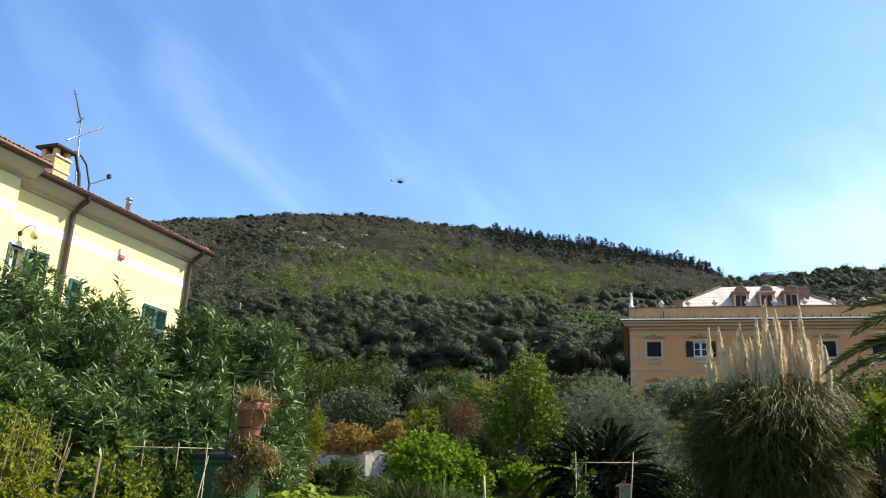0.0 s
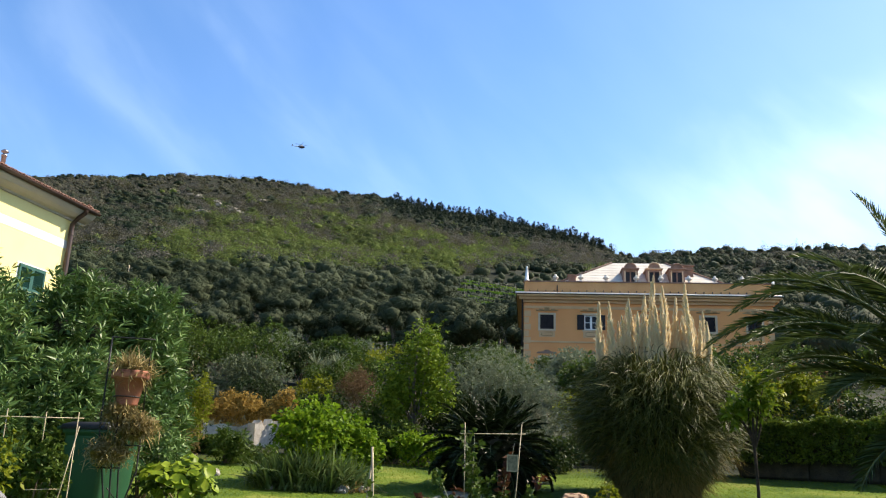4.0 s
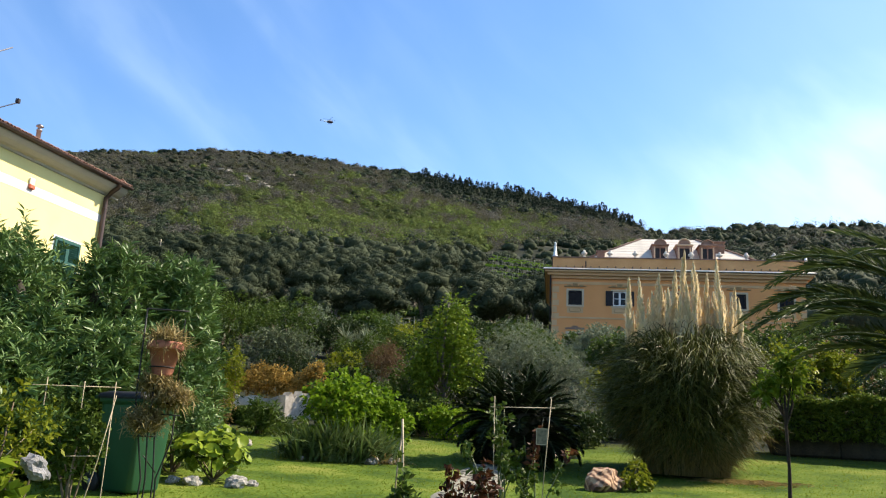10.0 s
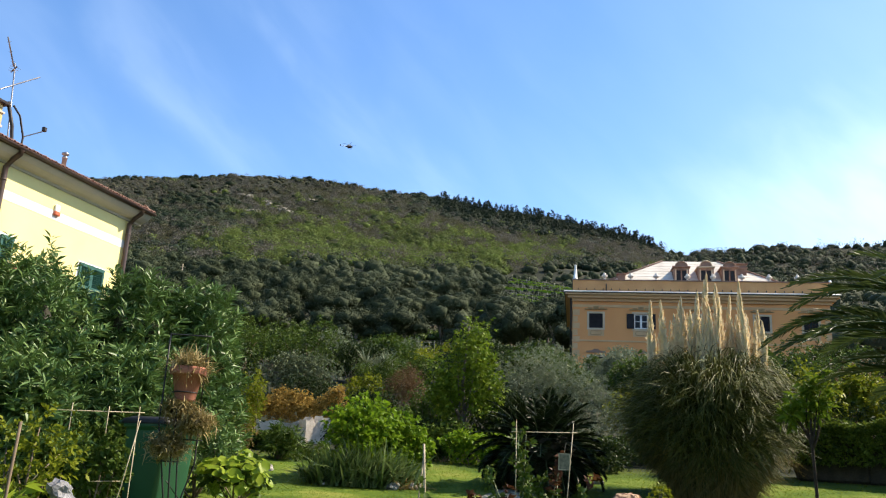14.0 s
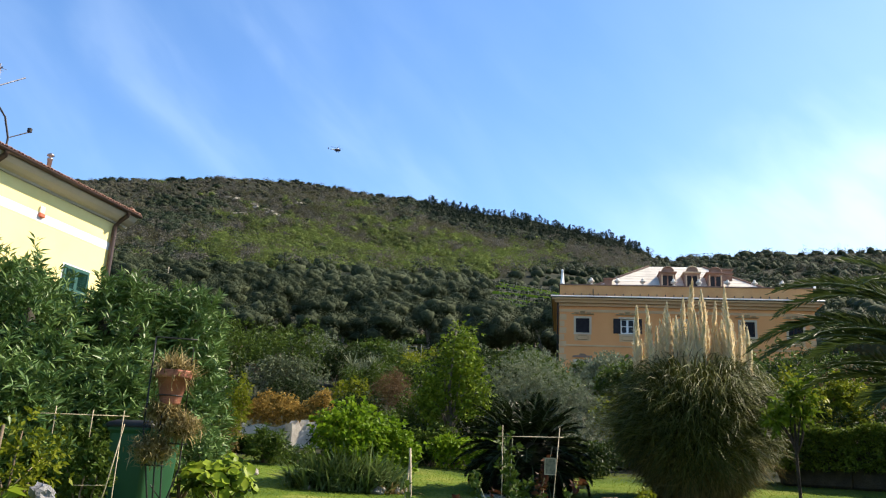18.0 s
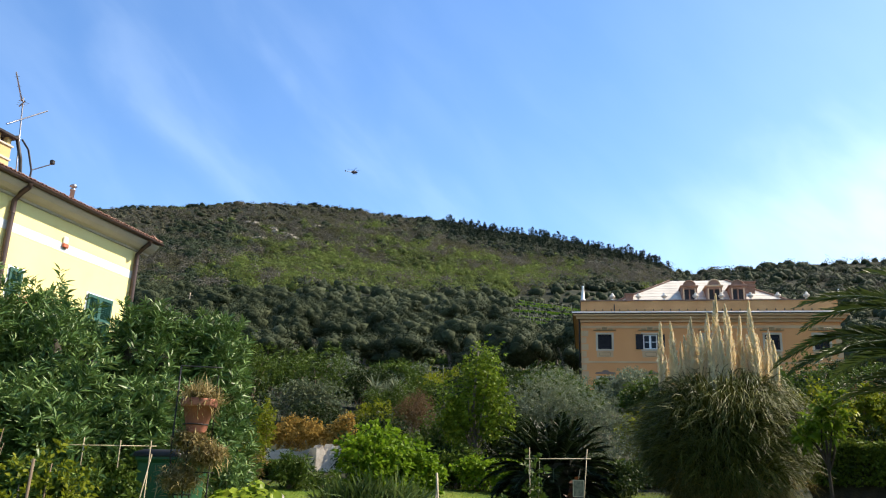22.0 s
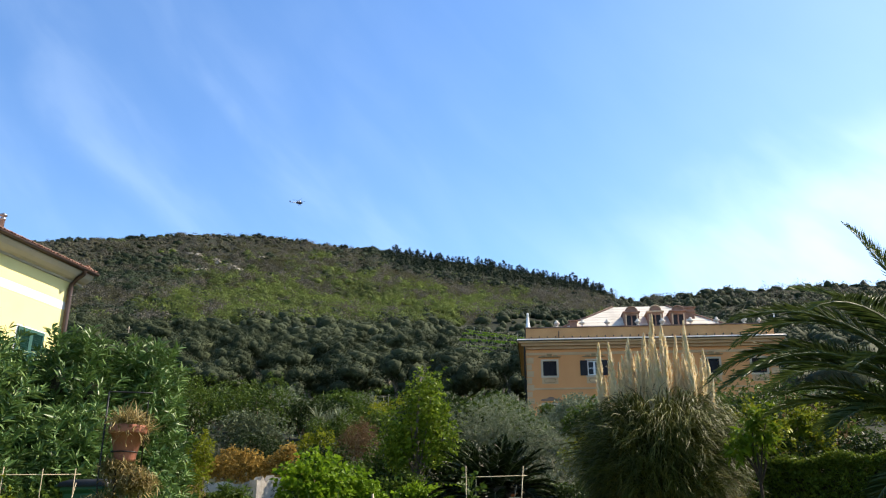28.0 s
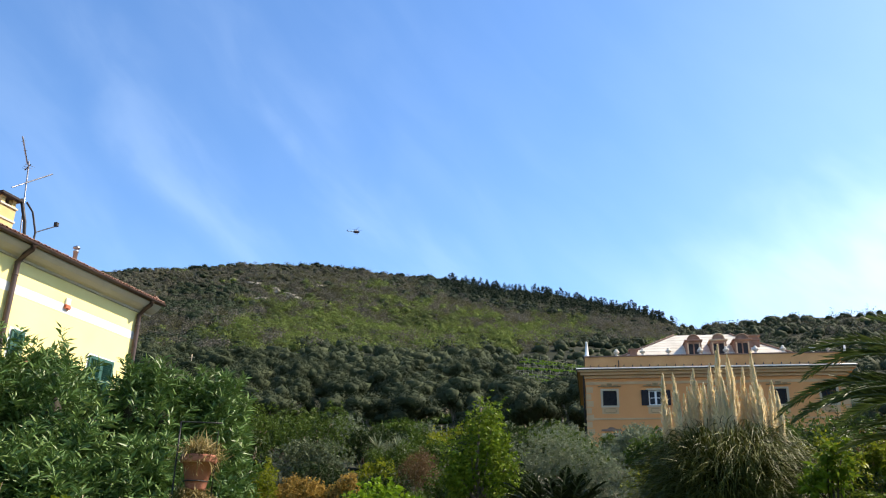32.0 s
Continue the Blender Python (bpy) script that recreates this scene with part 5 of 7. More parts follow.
def whorls(T, D, k, L, W, rng, lift=0.55):
    """Leaves in rings round shoot tips."""
    n = len(T)
    D = unit(D)
    a = rng.normal(size=(n, k, 3))
    side = unit(a - (a * D[:, None]).sum(-1, keepdims=True) * D[:, None])
    way = side + D[:, None] * (lift + rng.uniform(-0.3, 0.5, (n, k, 1)))
    base = T[:, None] - D[:, None] * rng.uniform(0, 0.9, (n, k, 1)) * L
    ll = (L * rng.uniform(0.65, 1.15, n * k))
    return kites(base.reshape(-1, 3), way.reshape(-1, 3), ll, ll * (W / L), 0.15, 0.12, rng)


def shrub(name, label, x, y, rx, ry, h, L, W, n, mat, seed, whorl=5, lob=9, category="shrub", group="", stem=M_TWIG, low=-0.04, inner=0.6, turn=0.0, lump=0.42, stems=7, upright=0.35, sink=0.05, lift=0.55):
    """A bush: stems, and a crown of separate leaves in whorls on uneven lobes."""
    rng = np.random.default_rng(seed)
    ob = thing(name, pose(x, y, float(land(x, y)) - sink, 0, 0, turn), label, category, group)
    c, r = crown_lobes((0, 0, h * (0.5 + low)), (rx, ry, h * (0.5 - low)), lob, rng, lump)
    tips = c[: min(stems, len(c))] * np.array([0.9, 0.9, 1.0])
    part("stem", limbs((0, 0, 0), tips, max(0.012, h * 0.012), 0.004, rng, 5), stem, ob)
    P, D = lobes(n // whorl, c, r, rng, inner, 0.35)
    keep = P[:, 2] > 0.03
    P, D = P[keep], D[keep]
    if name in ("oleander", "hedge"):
        # added cores, coloured near-black to deepen the shade between the leaves
        part("heart", cores(c, r * 0.28, rng), M_INNERSHADE, ob, kind="stuff")
    part("foliage", whorls(P, D + np.array([0, 0, upright]) + rng.normal(size=P.shape) * 0.35, whorl, L, W, rng, lift), mat, ob, kind="stuff")
    return ob


# oleanders in front of the house
for i, (ax, ay, rx, h) in enumerate([(-6.3, 9.0, 1.15, 3.0), (-5.0, 9.5, 1.15, 3.1), (-3.95, 10.0, 1.05, 3.1), (-3.0, 10.5, 0.85, 2.72), (-2.4, 10.8, 0.68, 2.75), (-5.7, 7.4, 0.95, 2.1), (-4.5, 8.3, 0.85, 2.0), (-3.5, 9.1, 0.8, 1.9), (-2.7, 9.7, 0.65, 1.8), (-4.5, 10.6, 1.0, 2.8)]):
    shrub("oleander", "tall dense oleander bush with long dark green leaves", ax, ay, rx, 0.85, h, 0.15, 0.026, 26000, L_OLEANDER, 100 + i, whorl=13, lob=22, group="oleander hedge", low=-0.02, inner=0.5, upright=1.0, lift=0.7)
shrub("shrub", "leafy green shrub at the foot of the oleanders", -2.75, 8.9, 0.75, 0.45, 1.05, 0.08, 0.035, 3800, L_MID, 121, low=-0.04)
shrub("shrub", "leafy green shrub at the foot of the oleanders", -1.98, 10.1, 0.45, 0.4, 1.3, 0.1, 0.03, 2600, L_OLEANDER, 122, low=-0.04)

# twiggy yellow-green shrub close by
tw = shrub("shrub", "twiggy yellow-green shrub with bare stems", -2.62, 4.75, 0.5, 0.5, 1.55, 0.04, 0.022, 6500, L_YELLOWGREEN, 131, whorl=4, lob=14, low=0.12, upright=0.8, stems=14)
rng = np.random.default_rng(17)
part("twig", merge(*[tube([(u * 0.4, v * 0.4, 0.1), (u * 0.75, v * 0.75, 0.8), (u * 0.9, v * 0.9, 1.35 + w)], (0.006, 0.004, 0.002), 4) for u, v, w in rng.uniform(-1, 1, (70, 3)) * np.array([0.5, 0.5, 0.12])]), M_TWIG, tw, kind="stuff")
shrub("shrub", "thin yellow-green rose shrub", -2.35, 6.1, 0.35, 0.3, 1.35, 0.055, 0.03, 1000, L_YELLOWGREEN, 133, whorl=4, low=0.06, upright=0.5)
shrub("plant", "yellow-leaved garden plant with broad leaves", -2.2, 5.6, 0.3, 0.25, 0.75, 0.16, 0.08, 420, L_BROAD, 134, whorl=5, category="plant", low=0.0)


def cane(name, pts, r, label, mat=M_CANE, **kw):
    ob = part(name, tube(pts, r, 6), mat)
    return tagged(ob, label, "garden stake", **kw)


def zl(x, y, h):
    return (x, y, float(land(x, y)) + h)


cane("stake", [zl(-2.05, 5.0, -0.15), (-2.04, 5.0, 1.1), (-2.03, 5.01, 1.62)], 0.009, "weathered wooden stake in the flower bed", M_TWIG)
trel = thing("cane_trellis", pose(0, 0, 0), "low trellis of tied pale canes", "trellis")
part("crossbar", tube([(-2.52, 6.9, 1.765), (-1.88, 7.08, 1.785)], 0.0045, 6), M_CANE, trel)
part("crossbar", tube([(-2.22, 6.98, 1.22), (-1.97, 7.05, 1.23)], 0.004, 6), M_CANE, trel)
for p, q, top in ((-2.42, 6.93, 1.83), (-2.15, 7.0, 1.82), (-1.92, 7.06, 1.83)):
    part("upright", tube([(p, q, top - 0.22 if p != -1.92 else 0.55), (p, q, top)], 0.004, 6), M_CANE, trel)
part("brace", tube([(-2.08, 6.98, 0.62), (-1.97, 7.02, 1.2), (-1.9, 7.05, 1.72)], 0.0045, 6), M_CANE, trel)
part("brace", tube([(-2.62, 6.85, 1.2), (-2.45, 6.9, 1.42)], 0.004, 6), M_CANE, trel)
shrub("climbing_plant", "loose green climber on the cane trellis", -2.2, 7.15, 0.36, 0.15, 1.0, 0.06, 0.035, 1300, L_MID, 141, whorl=4, category="plant", low=0.08, group="")

# green bin and the plant stand before it
binx, biny = -2.03, 8.35
bz = float(land(binx, biny))
gbin = thing("wheeled_bin", pose(binx, biny, bz - 0.02, 0, 0, 58), "dark green plastic wheeled refuse bin standing on the lawn", "bin")


def tapered(rows, r, n=5):
    """A hollow-looking body of rounded rectangles: rows of (half width, half depth, height)."""
    V = []
    for hx, hy, z in rows:
        for q, (sx0, sy0) in enumerate(((1, 1), (-1, 1), (-1, -1), (1, -1))):
            for t in np.linspace(q * math.pi / 2, (q + 1) * math.pi / 2, n):
                V.append((sx0 * max(hx - r, 0.0) + min(r, hx) * math.cos(t), sy0 * max(hy - r, 0.0) + min(r, hy) * math.sin(t), z))
    m = 4 * n
    i, j = np.meshgrid(np.arange(len(rows) - 1), np.arange(m), indexing="ij")
    k = (j + 1) % m
    return np.array(V), np.stack([i * m + j, i * m + k, (i + 1) * m + k, (i + 1) * m + j], -1).reshape(-1, 4)


part("body", tapered([(0.0, 0.0, 0.02), (0.18, 0.2, 0.02), (0.195, 0.215, 0.05), (0.232, 0.262, 0.82), (0.232, 0.262, 0.84), (0.25, 0.285, 0.845), (0.25, 0.285, 0.885), (0.236, 0.27, 0.89), (0.225, 0.255, 0.7)], 0.05), M_BIN, gbin)
part("lid", tapered([(0.262, 0.3, 0.88), (0.265, 0.305, 0.895), (0.255, 0.29, 0.925), (0.2, 0.23, 0.95), (0.0, 0.0, 0.955)], 0.05), M_DARK, gbin, "nearly black plastic lid")
part("handle_bar", tube([(-0.2, 0.3, 0.9), (-0.2, 0.37, 0.89), (0.2, 0.37, 0.89), (0.2, 0.3, 0.9)], 0.014, 8), M_BIN, gbin)
part("axle", tube([(-0.22, 0.22, 0.1), (0.22, 0.22, 0.1)], 0.012, 8), M_DARK, gbin)
for q in (-0.235, 0.235):
    wh = part("wheel", lathe([(0.03, -0.025), (0.085, -0.025), (0.1, -0.018), (0.1, 0.018), (0.085, 0.025), (0.03, 0.025)], 20), M_DARK, gbin, "black rubber wheel", at=pose(q, 0.24, 0.1, 0, 90))
    part("hub", lathe([(0.0, -0.03), (0.03, -0.03), (0.03, 0.03), (0.0, 0.03)], 10), M_STEEL, wh)

sx, sy = -1.72, 7.84
sz = float(land(sx, sy))
stand = thing("plant_stand", pose(sx, sy, sz - 0.03), "tall black wrought iron plant stand", "plant stand")
for p, b in (((-0.22, 0.0), (-0.1, 0.02)), ((0.14, 0.02), (0.05, 0.02)), ((-0.04, 0.14), (0.0, 0.1)), ((-0.05, -0.1), (-0.04, -0.06))):
    part("leg", tube([(b[0], b[1], 0), (b[0] * 0.9, b[1], 0.25), (p[0] * 0.7, p[1] * 0.8, 0.62), (p[0], p[1], 0.95), (p[0], p[1], 1.79)] if p[0] < 0 and p[1] == 0.0 else [(b[0], b[1], 0), (b[0] * 0.8, b[1], 0.25), (p[0], p[1], 0.6), (p[0], p[1], 1.1)], 0.008, 6), M_DARK, stand)
part("top_bar", tube([(-0.22, 0, 1.79), (0.0, 0.05, 1.795), (0.16, 0.03, 1.79)], 0.007, 6), M_DARK, stand)
part("post", tube([(0.13, 0.03, 1.72), (0.13, 0.03, 1.1)], 0.006, 6), M_DARK, stand)
for p, q, z, r in ((-0.03, 0.03, 1.25, 0.115), (-0.1, 0.0, 0.62, 0.1), (0.09, 0.0, 0.82, 0.1)):
    a = np.linspace(0, 2 * math.pi, 17)
    part("ring", tube(np.stack([p + r * np.cos(a), q + r * np.sin(a), np.full(17, z)], -1), 0.006, 5), M_DARK, stand)
part("tie", tube([(-0.09, 0, 0.45), (0.04, 0, 0.3)], 0.005, 5), M_DARK, stand)

pot = thing("flower_pot", pose(sx - 0.02, sy + 0.03, sz + 1.14) @ Matrix.Scale(0.92, 4), "terracotta flower pot with a dry tufted plant", "flower pot")
part("pot", smooth(mesh_arr("pot", *lathe([(0.0, 0.0), (0.095, 0.0), (0.1, 0.02), (0.15, 0.26), (0.175, 0.262), (0.182, 0.28), (0.182, 0.33), (0.174, 0.345), (0.155, 0.34), (0.15, 0.27), (0.0, 0.26)], 28))), M_TERRA, pot)
part("soil", lathe([(0.152, 0.3), (0.1, 0.315), (0.0, 0.31)], 20), M_BARK, pot)


def tuft(parent, x, y, z, n, L, spread, seed, mat=L_SUCC, droop=0.5):
    rng = np.random.default_rng(seed)
    P = np.stack([x + rng.normal(size=n) * spread * 0.4, y + rng.normal(size=n) * spread * 0.4, z + rng.normal(size=n) * spread * 0.25], -1)
    D = rng.normal(size=(n, 3)) * np.array([1, 1, 0.8]) + np.array([0, 0, 0.3])
    part("tuft", blades(P, D, L * rng.uniform(0.5, 1.2, n), 0.012, droop * rng.uniform(0.4, 1.3, n), 4, rng), mat, parent, kind="stuff")


tuft(pot, 0, 0, 0.34, 1000, 0.2, 0.2, 5, droop=0.1)
for i, (p, q, z, k) in enumerate(((0.1, -0.02, 0.8, 0.13), (-0.1, -0.04, 0.58, 0.14), (-0.06, 0.0, 0.92, 0.1))):
    hp = thing("hanging_succulent", pose(sx + p, sy + q, sz + z + 0.08), "trailing brownish succulent in a small basket", "plant", "succulents on the stand")
    part("basket", smooth(mesh_arr("basket", *lathe([(0.0, 0.0), (0.05, 0.0), (0.07, 0.09), (0.065, 0.09), (0.045, 0.02)], 14))), M_DARK, hp)
    tuft(hp, 0, 0, 0.07, 1900, 0.1, k * 1.5, 20 + i, droop=0.25)

# net bag on the flower bed
netb = thing("net_bag", pose(-1.95, 5.64, 1.2, 20, 15, 30), "crumpled white plastic net bag lying on a leafy plant", "bag")
rng = np.random.default_rng(8)
nb = bmesh.new()
bmesh.ops.create_icosphere(nb, subdivisions=3, radius=0.085)
for v in nb.verts:
    v.co *= 1 + 0.7 * noise.noise(v.co * 13) + 0.3 * noise.noise(v.co * 34)
    v.co.z *= 0.75
bmesh.ops.wireframe(nb, faces=nb.faces, thickness=0.0018)
part("net", nb, M_NET, netb)


def stone(bm_seed, r, squash=0.7):
    bm = bmesh.new()
    bmesh.ops.create_icosphere(bm, subdivisions=3, radius=r)
    off = Vector((bm_seed * 3.1, bm_seed * 1.7, 0))
    for v in bm.verts:
        n = v.co.normalized()
        v.co *= 1 + 0.5 * noise.noise(n * 1.3 + off) + 0.22 * noise.noise(n * 3.5 + off)
        v.co.z *= squash
    me = bpy.data.meshes.new("stone")
    bm.to_mesh(me)
    bm.free()
    return me


stone_mes = [stone(i, 1.0) for i in range(5)]
for me in stone_mes:
    me.materials.append(M_WHITESTONE)
rng = np.random.default_rng(31)
for i, (x, y, r) in enumerate([(-1.78, 9.15, 0.11), (-1.55, 9.02, 0.13), (-1.1, 9.02, 0.16), (-0.95, 9.2, 0.09), (-0.62, 12.35, 0.1), (0.42, 12.2, 0.16), (0.7, 12.35, 0.12), (-1.55, 13.5, 0.13), (-2.2, 5.5, 0.12), (-1.95, 5.55, 0.09), (3.1, 13.6, 0.14), (3.45, 13.5, 0.12), (3.8, 13.4, 0.13), (2.75, 13.7, 0.12)]):
    s = part("bed_stone", stone_mes[i % 5], None, at=pose(x, y, float(land(x, y)) + r * 0.2, rng.uniform(-15, 15), rng.uniform(-15, 15), rng.uniform(0, 360)) @ Matrix.Diagonal((r * 0.72, r * 0.55, r * 0.7, 1)))
    tagged(s, "pale rough stone edging a flower bed", "stone", "stones round the flower beds")

# broad-leaved plant inside the ring of stones
hyd = shrub("broad_leaved_plant", "hydrangea with broad light green leaves", -1.4, 9.4, 0.44, 0.34, 0.55, 0.1, 0.08, 160, L_MID, 151, whorl=4, category="plant", low=0.0, inner=0.6, upright=0.9, sink=0.0)
rng = np.random.default_rng(152)
c, r = crown_lobes((0, 0, 0.33), (0.47, 0.37, 0.33), 9, rng, 0.4)
P, D = lobes(125, c, r, rng, 0.8, 0.35)
part("broad_leaves", rounds(P, D * np.array([0.7, 0.7, 0.5]) + np.array([0, -0.15, 0.75]) + rng.normal(size=P.shape) * 0.3, rng.uniform(0.04, 0.085, len(P)), rng), L_BROAD, hyd, kind="stuff")

# round bed in the lawn: bright shrub and strap leaves
shrub("shrub", "rounded bright green shrub in the lawn bed", 0.05, 13.1, 0.95, 0.65, 1.5, 0.1, 0.065, 5200, L_BRIGHT, 161, whorl=6, lob=13, low=0.02, upright=0.5)
shrub("shrub", "rounded bright green shrub in the lawn bed", 0.62, 13.2, 0.4, 0.4, 1.0, 0.08, 0.045, 2200, L_BRIGHT, 162, whorl=6, low=0.08)
rng = np.random.default_rng(9)
for i, (x, y, s) in enumerate([(-0.66, 12.6, 0.85), (-0.45, 12.45, 1), (-0.2, 12.4, 1.15), (0.05, 12.35, 1.2), (0.28, 12.42, 1.1), (0.5, 12.6, 0.9), (-0.05, 12.6, 1.25)]):
    ag = thing("strap_leaf_clump", pose(x, y, float(land(x, y))), "clump of arching dark green strap leaves", "plant", "strap leaves round the bed")
    n = 240
    P = rng.normal(size=(n, 3)) * np.array([0.14, 0.1, 0]) * s
    D = rng.normal(size=(n, 3)) * np.array([0.75, 0.6, 0.25]) + np.array([0, 0, 1.5])
    part("foliage", blades(P, D, rng.uniform(0.45, 0.85, n) * s, 0.035, rng.uniform(0.15, 0.65, n), 5, rng), L_STRAP, ag, kind="stuff")
dry = thing("dry_clump", pose(0.62, 12.3, float(land(0.62, 12.3))), "clump of dry straw-coloured leaves", "plant")
part("foliage", blades(rng.normal(size=(60, 3)) * np.array([0.1, 0.08, 0]), rng.normal(size=(60, 3)) * np.array([0.8, 0.6, 0.2]) + np.array([0, 0, 0.7]), rng.uniform(0.25, 0.55, 60), 0.02, 0.6, 4, rng), L_STRAW, dry, kind="stuff")

# bed before the white wall
shrub("shrub", "loose green shrub before a white wall", -1.55, 15.0, 0.4, 0.35, 0.8, 0.13, 0.03, 1500, L_MID, 171, low=-0.06)
shrub("shrub", "greyish leafless shrub before a white wall", -2.3, 15.1, 0.4, 0.3, 0.75, 0.06, 0.018, 700, L_STRAW, 172, low=-0.06)
shrub("shrub", "low green shrub at the lawn's edge", -0.95, 15.3, 0.35, 0.3, 0.5, 0.09, 0.03, 900, L_MID, 173, low=-0.04)


def plaster_wall(name, x0, x1, y, z0, z1, t, label, seed):
    bm = bmesh.new()
    nx, nz = 28, 6
    rows = []
    for side in (0, 1):
        rows.append([[bm.verts.new((x0 + (x1 - x0) * i / nx, y + side * t + 0.012 * noise.noise(((x0 + (x1 - x0) * i / nx) * 2.5, j * 0.35, seed + side)), z0 + (z1 - z0) * j / nz + (0.16 * noise.noise((i * 0.3, seed, 1.0)) * (j / nz) ** 2))) for j in range(nz + 1)] for i in range(nx + 1)])
    a, b = rows
    for i in range(nx):
        for j in range(nz):
            bm.faces.new((a[i][j], a[i + 1][j], a[i + 1][j + 1], a[i][j + 1]))
            bm.faces.new((b[i][j], b[i][j + 1], b[i + 1][j + 1], b[i + 1][j]))
        bm.faces.new((a[i][nz], a[i + 1][nz], b[i + 1][nz], b[i][nz]))
    for i in (0, nx):
        for j in range(nz):
            bm.faces.new((a[i][j], a[i][j + 1], b[i][j + 1], b[i][j]))
    bmesh.ops.recalc_face_normals(bm, faces=bm.faces)
    return tagged(part(name, bm, M_PLASTER, kind="structure"), label, "wall")


plaster_wall("wall_garden", -4.6, -0.5, 19.9, 1.3, 2.28, 0.3, "weathered pale plaster garden wall", 2.0)
wall_end = plaster_wall("wall_end", -1.5, -0.7, 19.6, 1.3, 2.3, 0.33, "broken white plaster end of the garden wall", 5.0)
wall_end.matrix_basis = pose(-1.1, 19.6, 0, 0, 0, 34) @ pose(1.1, -19.6, 0)

# shrubs and small trees on the terraces behind
shrub("hornbeam_hedge", "hedge with withered orange leaves", -2.1, 20.75, 1.05, 0.4, 1.05, 0.06, 0.038, 9000, L_ORANGE, 181, whorl=4, lob=18, lump=0.3, low=-0.08, sink=-0.15)
shrub("hornbeam_hedge", "hedge with withered orange leaves", -0.85, 20.7, 0.6, 0.35, 1.25, 0.06, 0.038, 5500, L_ORANGE, 182, whorl=4, lob=14, lump=0.3, low=-0.08, sink=-0.12)
shrub("shrub", "tall airy yellow-green shrub before the hedge", -2.5, 17.3, 0.4, 0.4, 1.75, 0.08, 0.03, 2600, L_YELLOWGREEN, 183, whorl=4, low=-0.04, upright=0.6)
shrub("shrub", "yellow-green shrub on the terrace", 0.0, 22.5, 0.8, 0.5, 1.35, 0.08, 0.045, 3200, L_YELLOWGREEN, 184, whorl=4, sink=-0.1)
shrub("shrub", "olive-green shrub on the terrace", 0.9, 21.0, 0.7, 0.45, 1.1, 0.08, 0.045, 2200, L_MID, 185, whorl=4)
shrub("clipped_hedge", "clipped dark grey-green domed hedge", -2.1, 25.8, 1.35, 0.7, 1.45, 0.09, 0.045, 9000, L_SAGE, 186, whorl=5, lob=16, low=-0.05, lump=0.5, inner=0.8)
shrub("shrub", "dark evergreen shrub below the hedge", -2.0, 24.3, 1.2, 0.5, 1.2, 0.08, 0.035, 3500, L_DARK, 187, whorl=5)
shrub("bare_bush", "round bush of reddish-brown twigs", 0.93, 22.3, 0.6, 0.55, 1.4, 0.09, 0.014, 6500, L_RED, 188, whorl=4, lob=14, low=-0.03, inner=0.5, lump=0.5, sink=-0.55)
shrub("shrub", "dark green shrub on the terrace", 0.35, 26.5, 0.9, 0.6, 1.6, 0.16, 0.03, 2600, L_MID, 189, whorl=6)
for i, (x, y, r, h, m) in enumerate([(-4.6, 29, 1.4, 2.6, L_MID), (-2.6, 30.5, 1.5, 2.8, L_MID), (-0.8, 31.5, 1.2, 2.0, L_DARK), (-5.2, 24, 1.3, 3.2, L_DARK), (-3.8, 21.5, 0.9, 2.6, L_DARK), (3.4, 29, 1.6, 2.6, L_DARK), (6.0, 30, 1.8, 2.0, L_MID), (-6.5, 33, 1.6, 3.4, L_MID), (1.6, 34, 1.3, 1.5, L_MID), (9.5, 27, 2.0, 1.4, L_DARK), (13, 24, 2.2, 2.6, L_MID)]):
    shrub("shrub", "leafy evergreen shrub on the slope above the garden", x, y, r, r * 0.8, h, 0.13, 0.05, 3600, m, 200 + i, whorl=5, lob=11, group="shrubs on the slope")
shrub("shrub", "green shrub beside the lawn", 1.5, 16.2, 0.7, 0.4, 1.0, 0.1, 0.04, 2800, L_MID, 220, whorl=5)
shrub("shrub", "bright green weedy shrub beside the lawn", 1.95, 15.6, 0.55, 0.35, 0.75, 0.1, 0.05, 1500, L_BRIGHT, 221, whorl=4)
shrub("shrub", "dark shrub under the olive", 3.6, 16.6, 1.1, 0.5, 1.3, 0.08, 0.03, 3000, L_DARK, 222, whorl=5)

for i, (x, y, r, h, m) in enumerate([(-3.3, 16.2, 0.8, 1.5, L_DARK), (-3.3, 18.6, 0.6, 1.0, L_MID), (-1.9, 17.2, 0.5, 0.5, L_MID), (-0.2, 17.6, 0.8, 0.9, L_DARK), (0.6, 18.2, 0.8, 1.2, L_MID), (1.1, 16.6, 0.6, 0.9, L_DARK), (2.7, 15.4, 0.5, 0.7, L_BRIGHT), (2.6, 17.6, 0.9, 1.7, L_DARK), (5.6, 17.5, 1.0, 0.7, L_MID), (0.0, 20.0, 0.9, 1.5, L_DARK), (1.8, 20.5, 0.9, 1.7, L_MID), (3.2, 21, 1.1, 2.2, L_DARK), (-3.6, 19.0, 0.9, 1.9, L_DARK), (4.2, 15.2, 0.9, 0.8, L_DARK), (8.3, 14.2, 0.9, 1.7, L_DARK), (6.6, 14.6, 0.8, 1.5, L_PAMPAS), (9.6, 13.6, 0.9, 1.6, L_DARK)]):
    shrub("shrub", "dense leafy shrub closing the far side of the lawn", x, y, r, r * 0.7, h, 0.09, 0.042, 5200, m, 700 + i, whorl=5, lob=12, group="shrubs round the lawn", low=-0.06)

